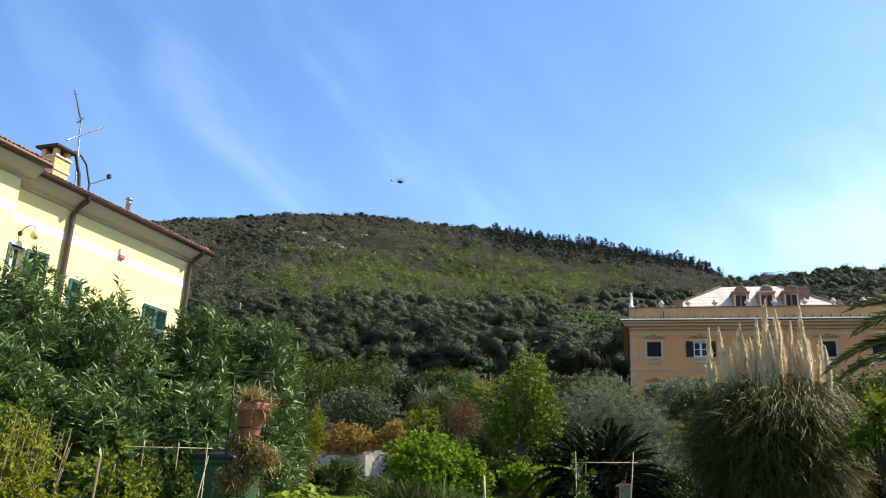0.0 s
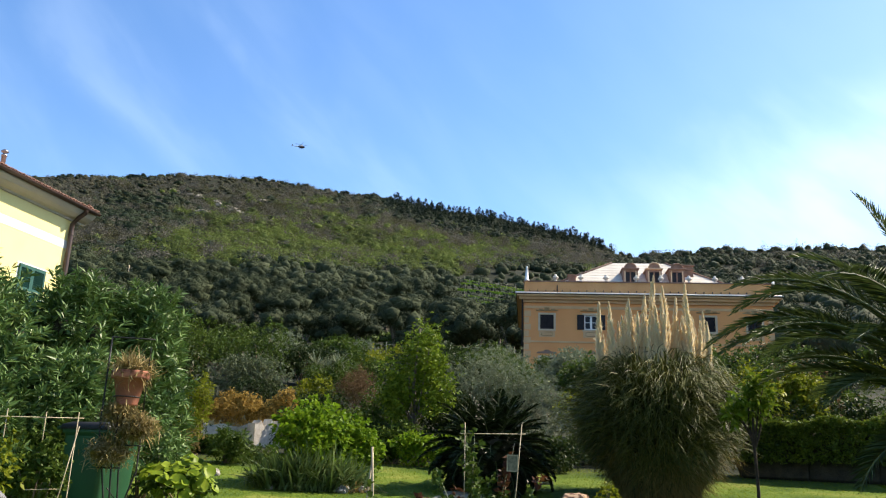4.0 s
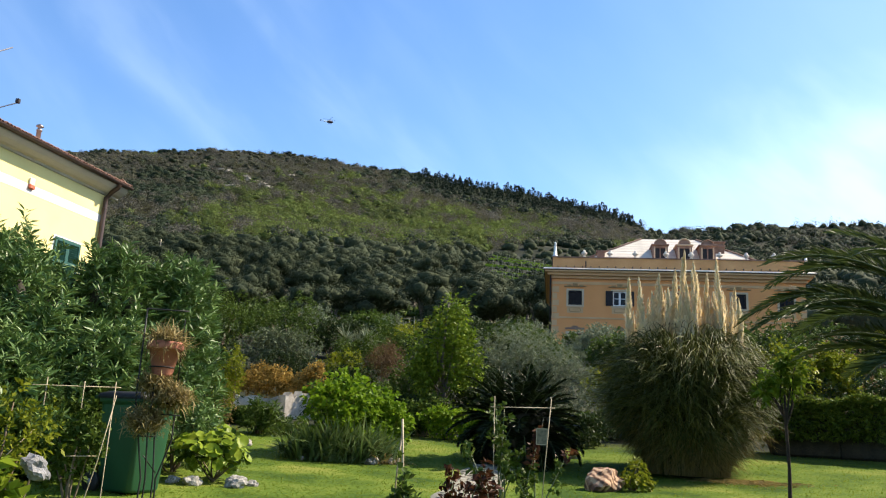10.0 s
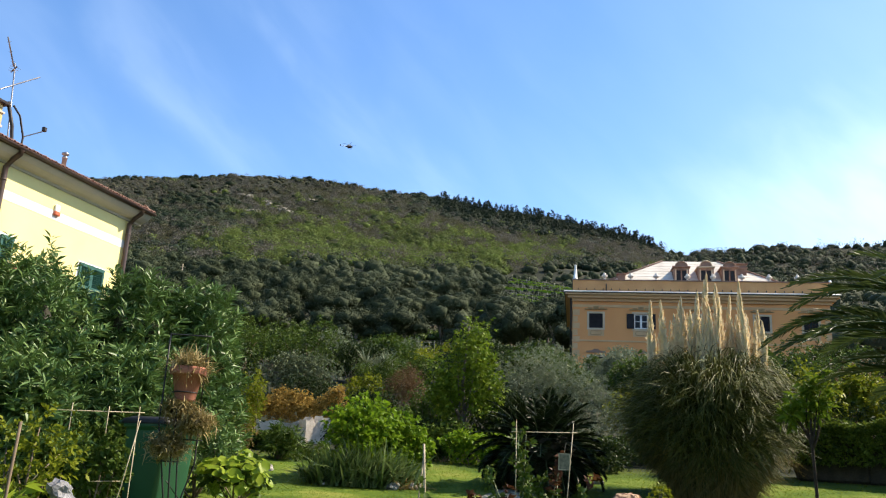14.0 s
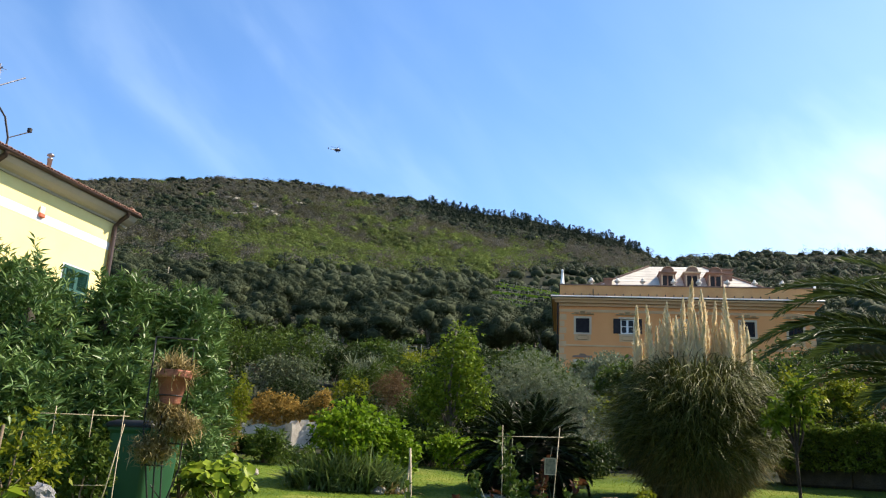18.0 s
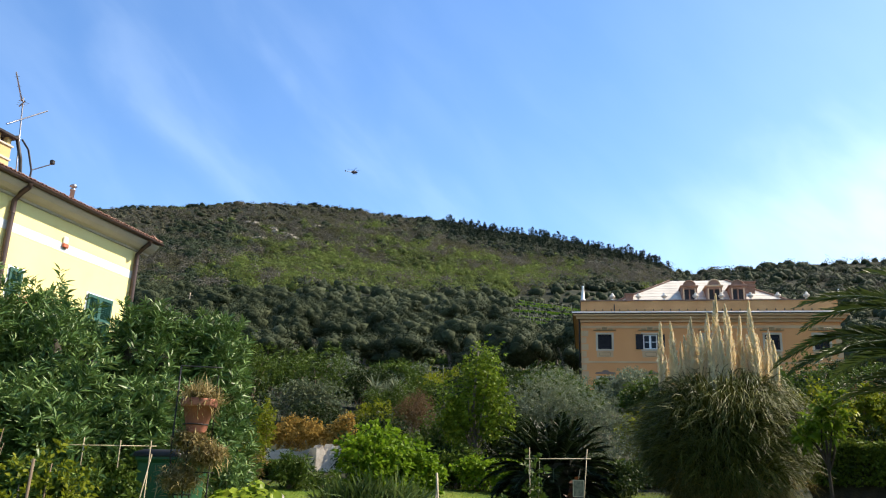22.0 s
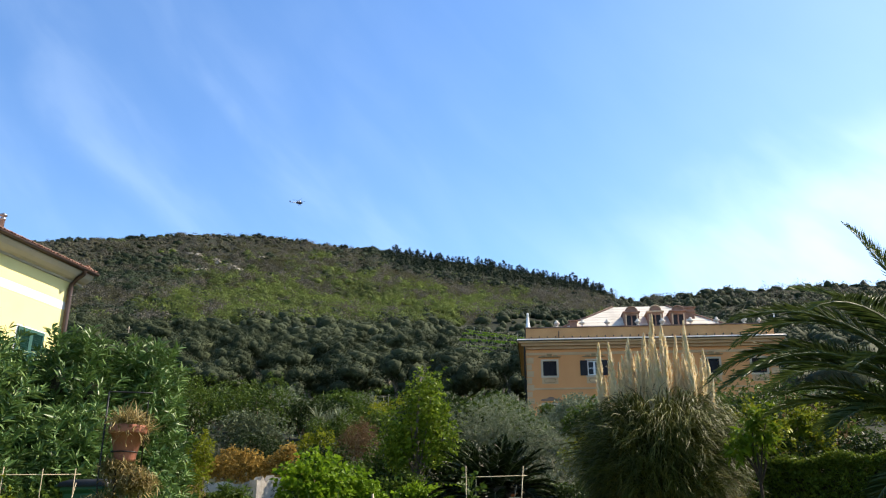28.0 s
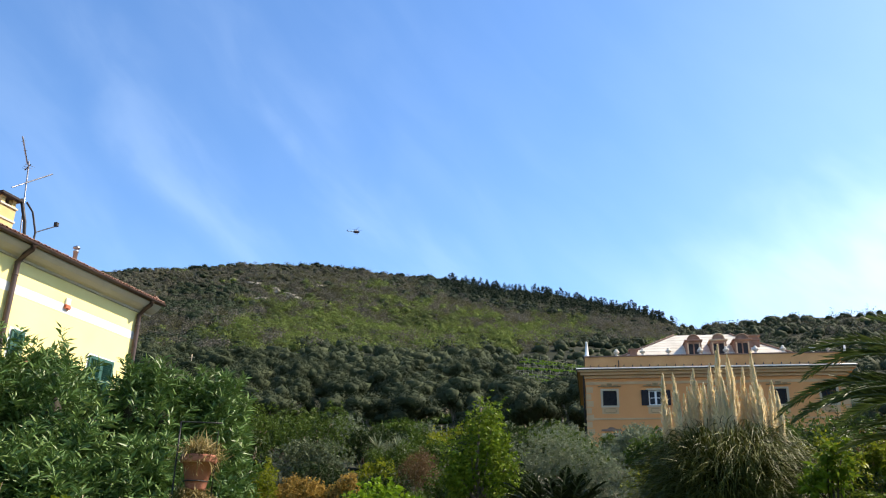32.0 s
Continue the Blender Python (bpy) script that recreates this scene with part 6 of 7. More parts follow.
# wild growth on the slope behind the garden
templates = []
for i, (m, L, W) in enumerate([(L_MID, 0.2, 0.09), (L_DARK, 0.2, 0.08), (L_GREY, 0.2, 0.06), (L_MID, 0.24, 0.09), (L_YELLOWGREEN, 0.18, 0.08), (L_DARK, 0.22, 0.09)]):
    templates.append(shrub("shrub", "wild evergreen shrub on the slope above the garden", -8 + i * 2.9, 38 + (i % 3) * 3, 1.5, 1.4, 2.3, L, W, 3300, m, 600 + i, whorl=5, lob=14, group="wild shrubs on the slope", low=0.0, inner=0.7))
rng = np.random.default_rng(77)
done = []
while len(done) < 125:
    az, r = rng.uniform(-46, 24), 20 + 55 * rng.random() ** 1.2
    x, y, z = spot(az, r)
    vx, vy = (x - 15.17) * 0.982 - (y - 60.21) * 0.191, (x - 15.17) * 0.191 + (y - 60.21) * 0.982
    if -2.5 < vx < 21.5 and -3 < vy < 16 or az > 9 and r < 33 or r < 24 and az > -19 or -5 < az < 10 and r < 33:
        continue
    if any((x - a) ** 2 + (y - b) ** 2 < 2.6 for a, b in done):
        continue
    done.append((x, y))
    s = rng.uniform(0.6, 1.0) * (0.75 + 0.006 * r)
    o = copy_thing(templates[int(rng.choice([0, 0, 1, 1, 2, 3, 4, 5]))], Matrix.Identity(4))
    o.matrix_basis = pose(x, y, z - 0.05, 0, 0, rng.uniform(0, 360)) @ Matrix.Diagonal((s, s, s * rng.uniform(0.8, 1.1), 1))

# spiky yucca
yu = thing("yucca", pose(0.15, 27.5, float(land(0.15, 27.5))), "yucca with stiff grey-green sword leaves", "plant")
rng = np.random.default_rng(44)
part("trunk", tube([(0, 0, 0), (0, 0, 1.0)], (0.12, 0.1), 8), M_PALMTRUNK, yu)
for i in range(3):
    part("rosette", blades(np.zeros((70, 3)) + np.array([(i - 1) * 0.35, 0, 1.0 - 0.2 * (i % 2)]), rng.normal(size=(70, 3)) + np.array([0, 0, 0.7]), rng.uniform(0.5, 0.85, 70), 0.05, 0.25, 4, rng), L_GREY, yu, kind="stuff")

# slender light green tree
yt = thing("young_tree", pose(1.95, 17.0, float(land(1.95, 17.0)) - 0.05), "slender young tree with fresh yellow-green leaves", "tree")
rng = np.random.default_rng(51)
c, r = crown_lobes((0.05, 0, 1.75), (0.86, 0.7, 1.42), 20, rng, 0.34)
c[:, 0] += (c[:, 2] - 1.7) * 0.06
part("trunk", tube([(0, 0, 0), (0.05, 0, 0.8), (-0.03, 0, 1.6), (0.06, 0, 2.8)], (0.06, 0.05, 0.035, 0.01), 8), M_BARK, yt)
part("limb", limbs((0.03, 0, 0.7), c[:10], 0.03, 0.006, rng, 5), M_BARK, yt)
P, D = lobes(2300, c, r, rng, 0.35, 0.5)
part("crown", whorls(P, D + np.array([0, 0, 0.4]), 4, 0.09, 0.05, rng), L_FRESH, yt, kind="stuff")

# grey olive bush behind the cycad
ol = shrub("olive_shrub", "broad silvery olive shrub behind the cycad", 4.15, 18.6, 1.6, 0.95, 2.8, 0.085, 0.02, 24000, L_GREY, 61, whorl=8, lob=18, low=0.0, upright=0.8, inner=0.45)
shrub("shrub", "sparse olive-green shrub behind the pampas grass", 6.0, 16.8, 0.9, 0.5, 1.0, 0.09, 0.02, 3600, L_PAMPAS, 62, whorl=6, low=0.0, upright=0.8)


def frond(L, curve, n, leafL, leafW, seed, mat_leaf, parent, m, up=0.5, rach=0.018, fold=0.6, start=0.12, stem_mat=None):
    """A feather leaf: a bending midrib with leaflets on both sides."""
    rng = np.random.default_rng(seed)
    s = np.linspace(0, 1, 14)
    ang = np.radians(up) - np.radians(curve) * s ** 1.4
    dx, dz = np.cos(ang), np.sin(ang)
    x = np.concatenate([[0], np.cumsum((dx[1:] + dx[:-1]) / 2)]) * L / 13
    z = np.concatenate([[0], np.cumsum((dz[1:] + dz[:-1]) / 2)]) * L / 13
    pts = np.stack([x, np.zeros(14), z], -1)
    rib = part("frond", tube(pts, np.linspace(rach, 0.003, 14), 5), stem_mat or M_GREENSTEM, parent, at=m)
    t = np.repeat(np.linspace(start, 1, n), 2)
    side = np.tile([1.0, -1.0], n)
    P = np.stack([np.interp(t, s, x), side * 0.006, np.interp(t, s, z)], -1)
    T = np.stack([np.interp(t, s, dx), np.zeros(2 * n), np.interp(t, s, dz)], -1)
    Nn = np.stack([-T[:, 2], np.zeros(2 * n), T[:, 0]], -1)
    ll = leafL * np.sin(np.clip(t * 0.9 + 0.12, 0, 1) * math.pi) ** 0.6 * rng.uniform(0.85, 1.1, 2 * n) + 0.02
    D = T * (0.38 + 0.5 * t[:, None]) + np.array([0, 1.0, 0]) * side[:, None] * 0.8 + Nn * fold * rng.uniform(0.5, 1.2, (2 * n, 1)) + rng.normal(size=(2 * n, 3)) * 0.06
    part("foliage", kites(P, D, ll, leafW, 0.3, 0.12, rng), mat_leaf, rib, kind="stuff")
    return rib


# cycad
cyc = thing("cycad", pose(2.72, 12.8, float(land(2.72, 12.8)) - 0.03), "dark sago cycad with stiff arching fronds", "plant")
part("trunk", smooth(mesh_arr("trunk", *lathe([(0.16, 0), (0.2, 0.1), (0.19, 0.4), (0.14, 0.6), (0.0, 0.66)], 14))), M_PALMTRUNK, cyc)
rng = np.random.default_rng(71)
for i in range(88):
    a = i * 137.5
    k = i / 88
    frond(rng.uniform(0.92, 1.15), 30 + 75 * k, 72, 0.2, 0.026, 300 + i, L_CYCAD, cyc, pose(0.1 * math.cos(radians(a)), 0.1 * math.sin(radians(a)), 0.55, 0, 0, a), up=84 - 104 * k, rach=0.012, fold=0.35)
# added near-black body: the shade under the fronds as a solid
part("dead_fronds", smooth(mesh_arr("dead_fronds", *lathe([(0.3, 0.0), (0.55, 0.1), (0.62, 0.4), (0.5, 0.75), (0.25, 0.95), (0.0, 1.0)], 16))), M_INNERSHADE, cyc, "near-black core for the shade among the fronds")

# palm at the side of the garden
px, py = 5.98, 6.78
pz = float(land(px, py))
palm = thing("date_palm", pose(px, py, pz - 0.05), "young date palm with long arching feather fronds", "palm")
part("trunk", smooth(mesh_arr("trunk", *lathe([(0.2, 0), (0.23, 0.2), (0.22, 0.6), (0.21, 1.0), (0.2, 1.35), (0.1, 1.5), (0.0, 1.55)], 18))), M_PALMTRUNK, palm)
rng = np.random.default_rng(81)
for i in range(30):
    a = i * 137.5 + 20
    part("leaf_base", boxes((0.16, 0.25, -0.06, 0.06, -0.05, 0.18), bevel=0.02), M_PALMTRUNK, palm, at=pose(0, 0, 0.2 + i * 0.033, 0, -25, a))
# bearing, rise at the base, bend and length of the large fronds
FRONDS = [(138, 57, 100, 3.6), (126, 70, 104, 3.7), (152, 70, 94, 3.4), (136, 85, 30, 3.1), (-42, 89, 24, 3.15), (168, 86, 34, 2.6), (198, 66, 95, 3.1), (-30, 75, 60, 3.1),
          (-60, 56, 90, 3.3), (110, 50, 80, 3.3), (180, 48, 85, 3.1), (222, 72, 80, 2.9), (255, 60, 90, 3.1), (20, 70, 70, 3.1), (62, 60, 80, 3.2), (88, 76, 60, 3.0),
          (146, 52, 92, 3.2), (205, 46, 80, 2.6), (-85, 40, 85, 3.0), (120, 76, 66, 3.2), (5, 84, 45, 3.0), (240, 84, 50, 2.7)]
for i, (a, up, bend, L) in enumerate(FRONDS):
    frond(L * 0.78, bend, 125, 0.37, 0.0125, 400 + i, L_PALM, palm, pose(0.1 * math.cos(radians(a)), 0.1 * math.sin(radians(a)), 1.38, 0, 0, a), up=up, rach=0.021, fold=0.62 - 0.004 * bend, start=0.14)
for i in range(12):
    a = i * 137.508 + 33
    frond(rng.uniform(1.8, 2.2), 80 + rng.uniform(-10, 10), 110, 0.34, 0.0125, 440 + i, L_PALM, palm, pose(0.1 * math.cos(radians(a)), 0.1 * math.sin(radians(a)), 1.2, 0, 0, a), up=rng.uniform(35, 60), rach=0.02, fold=0.25, start=0.14)
for i in range(10):
    a = i * 137.508 + 10
    frond(rng.uniform(0.9, 1.3), 50, 50, 0.26, 0.016, 460 + i, L_STRAW, palm, pose(0.15 * math.cos(radians(a)), 0.15 * math.sin(radians(a)), 1.0, 0, 0, a), up=-20 + rng.uniform(-20, 20), rach=0.02, fold=0.1, start=0.2, stem_mat=M_TWIG)
for i in range(12):
    a = i * 137.508 + 80
    frond(rng.uniform(0.9, 1.4), 70 + rng.uniform(-10, 15), 60, 0.3, 0.015, 470 + i, L_PALM, palm, pose(0.12 * math.cos(radians(a)), 0.12 * math.sin(radians(a)), 1.15, 0, 0, a), up=12 + rng.uniform(-14, 12), rach=0.02, fold=0.3, start=0.1)

# pampas grass
pax, pay = 5.1, 11.9
pg = thing("pampas_grass", pose(pax, pay, float(land(pax, pay)) - 0.03), "large pampas grass clump with tall cream plumes", "grass")
rng = np.random.default_rng(92)
def fountain(name, n, ends, reach, w, k, mat, r0=0.42, lift=(0.25, 0.75)):
    """Blades that rise from the crown, arch over and hang to the surface of a globe, in tufts."""
    q = rng.integers(0, max(1, n // 40), n)
    tufts = max(1, n // 40)
    a = rng.uniform(0, 2 * math.pi, tufts)[q] + rng.normal(size=n) * 0.13
    z1 = np.clip(rng.uniform(*ends, tufts)[q] + rng.normal(size=n) * 0.16, 0.0, 2.2)
    globe = 1.33 * np.sqrt(np.clip(1 - ((z1 - 1.1) / 1.18) ** 2, 0.05, 1))
    globe = np.where(z1 < 0.7, np.interp(z1, [0, 0.7], [0.62, 1.24]), globe)
    R = globe * (rng.uniform(*reach, tufts)[q] + rng.normal(size=n) * 0.05) * (1 + 0.06 * np.sin(3 * a + 0.7) + 0.05 * np.sin(7 * a))
    r = r0 * rng.random(n) ** 0.6
    peak = np.minimum(z1 + rng.uniform(*lift, n), 2.5)
    P0, P3 = np.stack([r, np.zeros(n)], -1), np.stack([R, z1], -1)
    P1, P2 = np.stack([r + 0.12 * R, peak * 0.75], -1), np.stack([R * rng.uniform(0.72, 0.98, n), peak], -1)
    out = np.stack([np.cos(a), np.sin(a), np.zeros(n)], -1)
    tang = np.stack([-np.sin(a), np.cos(a), np.zeros(n)], -1)
    side = unit(tang + rng.normal(size=(n, 3)) * 0.5)
    drift = rng.normal(size=(n, 1)) * 0.3
    rows = []
    for i in range(k + 1):
        t = i / k
        c2 = (1 - t) ** 3 * P0 + 3 * t * (1 - t) ** 2 * P1 + 3 * t * t * (1 - t) * P2 + t ** 3 * P3
        c = out * c2[:, :1] + tang * drift * t * t
        c[:, 2] = np.maximum(c2[:, 1], 0.02)
        half = w * (1 - t) ** 0.55 * 0.5 + 0.0006
        rows += [c - side * half, c + side * half]
    V = np.stack(rows, 1).reshape(-1, 3)
    F = np.arange(n)[:, None, None] * (2 * k + 2) + np.array([[2 * i, 2 * i + 1, 2 * i + 3, 2 * i + 2] for i in range(k)])[None]
    part(name, (V, F.reshape(-1, 4)), mat, pg, kind="stuff")


# added dark dome that stops light and darkens the clump's inside
part("thatch", smooth(mesh_arr("thatch", *lathe([(0.3, -0.05), (0.42, 0.2), (0.66, 0.6), (0.78, 1.1), (0.66, 1.5), (0.35, 1.8), (0.0, 1.9)], 22))), M_INNERSHADE, pg)
fountain("inner_blades", 3200, (0.7, 1.9), (0.7, 0.9), 0.02, 7, L_PAMPAS)
fountain("blades", 5200, (0.35, 1.75), (0.86, 1.04), 0.023, 8, L_PAMPAS)
fountain("outer_blades", 2200, (0.9, 1.85), (0.95, 1.15), 0.02, 8, L_PAMPAS, lift=(0.2, 0.5))
fountain("upright_blades", 500, (1.8, 2.2), (0.4, 1.0), 0.016, 6, L_PAMPAS, lift=(0.1, 0.35))
fountain("low_blades", 2600, (0.04, 0.7), (0.78, 1.0), 0.016, 6, L_PAMPAS, r0=0.5, lift=(0.3, 0.6))
fountain("dry_blades", 3600, (0.0, 0.5), (0.7, 1.0), 0.015, 6, L_STRAW, r0=0.6, lift=(0.2, 0.5))
right = Vector((pay, -pax, 0)).normalized()
plume_rows = [(-0.78, 2.9), (-0.66, 2.62), (-0.62, 2.82), (-0.5, 2.9), (-0.45, 2.6), (-0.38, 2.95), (-0.34, 2.7), (-0.28, 2.98), (-0.22, 2.75), (-0.17, 2.82), (-0.1, 2.72), (-0.04, 2.95), (0.02, 3.05), (0.05, 2.6), (0.12, 3.4), (0.14, 2.7), (0.18, 3.3), (0.3, 2.75), (0.36, 3.05), (0.4, 2.85), (0.43, 3.2), (0.5, 3.05), (0.54, 2.7), (0.6, 2.75), (0.66, 2.5), (0.72, 3.22), (0.74, 2.9), (0.82, 3.0), (0.9, 2.6), (1.0, 2.78), (1.06, 2.55), (-0.72, 2.45), (-0.3, 2.4), (0.25, 2.5), (0.8, 2.45), (1.0, 2.4)]
plume_rows += [(float(u), float(h)) for u, h in zip(rng.uniform(-0.8, 1.05, 26), rng.uniform(2.25, 2.85, 26))]
for i, (u, h) in enumerate(plume_rows):
    v = rng.uniform(-0.35, 0.35)
    u2 = u * 0.88 - 0.16
    tip = right * u2
    back = Vector((-right.y, right.x, 0)) * v
    bx, by = tip.x + back.x, tip.y + back.y
    lean = rng.normal(size=2) * 0.05
    Lp = rng.uniform(0.85, 1.2)
    pl = part("plume", tube([(bx * 0.25, by * 0.25, 0.1), (bx * 0.7, by * 0.7, (h - Lp) * 0.6), (bx, by, h - Lp), (bx + lean[0], by + lean[1], h)], (0.009, 0.008, 0.012, 0.003), 5), M_CANE, pg, "cream feathery plume" if i == 0 else "")
    m = 950
    t = rng.random(m) ** 0.8
    P = np.stack([bx + lean[0] * t, by + lean[1] * t, h - Lp + Lp * t], -1)
    w = 0.04 * np.sin(np.clip(t * 0.92 + 0.08, 0, 1) * math.pi) ** 0.7 + 0.006
    D = np.stack([rng.normal(size=m) * w * 6, rng.normal(size=m) * w * 6, np.full(m, 1.35)], -1)
    part("feather", kites(P, D, 0.17 * (0.6 + 0.6 * (1 - t)), 0.026, 0.1, 0.08, rng), L_PLUME, pl, kind="stuff")

# small citrus and what stands behind it
cit = thing("citrus_tree", pose(4.66, 8.32, float(land(4.66, 8.32)) - 0.05), "young citrus tree with a thin dark trunk", "tree")
rng = np.random.default_rng(95)
part("trunk", tube([(0, 0, 0), (0.012, 0.0, 0.5), (-0.006, 0, 1.0), (0.0, 0, 1.35)], (0.024, 0.018, 0.016, 0.01), 8), M_PALMTRUNK, cit)
c, r = crown_lobes((0.0, 0, 1.42), (0.3, 0.3, 0.38), 8, rng, 0.4)
part("limb", limbs((0, 0, 0.95), c[:7], 0.014, 0.004, rng, 5), M_PALMTRUNK, cit)
P, D = lobes(190, c, r, rng, 0.5, 0.3)
part("crown", whorls(P, D + np.array([0, 0, 0.3]), 4, 0.1, 0.045, rng), L_FRESH, cit, kind="stuff")
shrub("citrus_bush", "yellow-green citrus bush beyond the lawn", 7.75, 14.3, 0.8, 0.55, 2.2, 0.11, 0.055, 3800, L_YELLOWGREEN, 230, whorl=4, low=0.08)
shrub("citrus_bush", "yellow-green citrus bush beyond the lawn", 9.15, 14.65, 0.7, 0.55, 2.1, 0.11, 0.055, 2800, L_YELLOWGREEN, 231, whorl=4, low=0.1)
def clipped(x, y, w, d, h, turn, n, seed):
    """A length of clipped hedge: dense leaves on a rough box round a leafless core with its shade in the colour."""
    rng = np.random.default_rng(seed)
    ob = thing("hedge", pose(x, y, float(land(x, y)) - 0.05, 0, 0, turn), "dense clipped green hedge over a near-black core", "hedge", "hedge beside the lawn")
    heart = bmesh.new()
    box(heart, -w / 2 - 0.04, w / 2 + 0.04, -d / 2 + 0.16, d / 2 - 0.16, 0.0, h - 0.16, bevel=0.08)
    # near-black box whose colour gives the shade low in the hedge
    part("heart", heart, M_INNERSHADE, ob, kind="stuff")
    f = rng.choice(3, n, p=(0.48, 0.4, 0.12))
    u = rng.uniform(-1, 1, (n, 3))
    P = np.stack([u[:, 0] * (w / 2 + 0.05), u[:, 1] * d / 2, (u[:, 2] + 1) / 2 * h], -1)
    deep = rng.random(n) ** 2 * 0.18
    rough = 0.07 * np.sin(P[:, 0] * 5 + seed) + 0.05 * np.sin(P[:, 1] * 9 + seed * 2)
    P[f == 0, 2] = (h - deep + rough)[f == 0]
    P[f == 1, 2] = h * (1 - 0.66 * rng.random((f == 1).sum()) ** 1.3)
    P[f == 1, 1] = (-d / 2 + deep + rough * 0.7)[f == 1]
    P[f == 2, 1] = (d / 2 - deep)[f == 2]
    D = np.where((f == 0)[:, None], np.array([0, 0, 1.0]), np.where((f == 1)[:, None], np.array([0, -1.0, 0.35]), np.array([0, 1.0, 0.35])))
    part("foliage", whorls(P, D + rng.normal(size=P.shape) * 0.45, 4, 0.065, 0.036, rng), L_HEDGE, ob, kind="stuff")


for i in range(6):
    clipped(8.2 + 0.81 * i, 13.87 - 0.72 * i, 1.11, 0.85, 1.0 + 0.035 * i, -41.6, 2700, 240 + i)
for i, (x, y, r, h, m) in enumerate([(10.5, 16.5, 1.3, 2.4, L_RED), (12.5, 15.5, 1.4, 2.3, L_MID), (9.0, 18, 1.2, 2.0, L_MID), (14.5, 13.5, 1.8, 2.8, L_MID), (11.8, 12.0, 1.0, 1.8, L_DARK)]):
    shrub("shrub", "loose brownish-green shrub behind the hedge", x, y, r, r * 0.7, h, 0.09, 0.025, 3200, m, 250 + i, whorl=4, group="shrubs behind the hedge", inner=0.4)
shrub("shrub", "glossy green shrub at the foot of the palm", 5.0, 5.8, 0.55, 0.45, 1.12, 0.08, 0.045, 2400, L_FRESH, 260, whorl=4)

# rock and its plant
rock = part("rock", stone(7, 1.0), M_ROCK, at=pose(3.2, 10.0, float(land(3.2, 10.0)) + 0.1, 8, -18, 30) @ Matrix.Diagonal((0.27, 0.2, 0.22, 1)))
tagged(rock, "pinkish orange rock lying on the lawn", "rock")
shrub("plant", "yellow-green leafy plant beside the rock", 3.58, 10.05, 0.3, 0.24, 0.46, 0.07, 0.045, 420, L_YELLOWGREEN, 270, whorl=4, category="plant", low=-0.04)

# canes, roses and shoots close by
cane("stake", [zl(0.53, 7.0, -0.1), (0.5, 7.0, 1.2), (0.47, 7.01, 1.65)], 0.011, "bamboo stake in the flower bed")
cane("stake", [zl(0.42, 7.02, -0.1), (0.45, 7.02, 1.2), (0.48, 7.03, 1.6)], 0.008, "bamboo stake in the flower bed")
shrub("climbing_plant", "leafy dark climber on bamboo stakes", 0.5, 6.9, 0.17, 0.15, 0.75, 0.08, 0.055, 300, L_MID, 280, whorl=3, category="plant", low=-0.04)
rf = thing("rose_trellis", pose(0, 0, 0), "frame of two canes and a crossbar", "trellis")
part("upright", tube([zl(1.27, 6.91, -0.1), (1.25, 6.91, 1.2), (1.24, 6.91, 1.88)], 0.004, 6), M_CANE, rf)
part("upright", tube([zl(1.62, 6.83, -0.1), (1.66, 6.83, 1.2), (1.71, 6.81, 1.88)], 0.004, 6), M_CANE, rf)
part("crossbar", tube([(1.2, 6.9, 1.785), (1.74, 6.8, 1.8)], 0.004, 6), M_CANE, rf)


def rose(x, y, h, seed, mats, n=7, spread=0.22):
    rng = np.random.default_rng(seed)
    ob = thing("rose", pose(x, y, float(land(x, y)) - 0.03), "leggy rose bush with thin canes", "rose", "roses by the path")
    tips, stems = [], []
    for i in range(n):
        t = np.array([rng.normal() * spread, rng.normal() * spread * 0.6, h * rng.uniform(0.65, 1.05)])
        mid = t * np.array([0.35, 0.35, 0.5]) + rng.normal(size=3) * 0.03
        stems.append(tube([(0, 0, 0), mid, t], (0.008, 0.006, 0.003), 5))
        for s in np.linspace(0.35, 1, 7):
            tips.append((mid * (1 - s) + t * s) + rng.normal(size=3) * 0.02)
    for st in stems:
        part("cane", st, M_GREENSTEM, ob)
    T = np.array(tips)
    half = T[:, 2] > (h * 0.72 if mats[1] is not mats[0] else 99)
    for sel, mt in ((~half, mats[0]), (half, mats[1])):
        if sel.any():
            part("foliage", whorls(T[sel], rng.normal(size=(sel.sum(), 3)) + np.array([0, 0, 0.5]), 8, 0.07, 0.042, rng, 0.2), mt, ob, kind="stuff")
    return ob


rose(1.35, 6.95, 1.1, 1, (L_MID, L_MID), 8, 0.2)
rose(1.6, 6.9, 0.95, 2, (L_MID, L_WINE), 6, 0.14)
rose(0.85, 6.3, 0.78, 3, (L_WINE, L_WINE), 4, 0.1)
rose(1.12, 6.15, 0.68, 4, (L_WINE, L_WINE), 6, 0.12)
rose(0.6, 6.25, 0.6, 5, (L_MID, L_MID), 5, 0.12)
tag = thing("plant_label", pose(1.63, 6.8, 1.56) @ Matrix.Scale(0.8, 4), "small framed plant tag hanging on the canes", "plant tag")
part("tag_frame", boxes((-0.06, 0.06, -0.004, 0.004, -0.085, -0.076), (-0.06, 0.06, -0.004, 0.004, 0.076, 0.085), (-0.06, -0.051, -0.004, 0.004, -0.076, 0.076), (0.051, 0.06, -0.004, 0.004, -0.076, 0.076)), M_CANE, tag)
part("tag_picture", boxes((-0.0505, 0.0505, -0.001, 0.003, -0.0755, 0.0755)), M_MOSSTAG, tag, "faded brownish-green picture")
part("cord", tube([(0, 0, 0.09), (0.02, 0, 0.2)], 0.003, 4), M_CANE, tag)

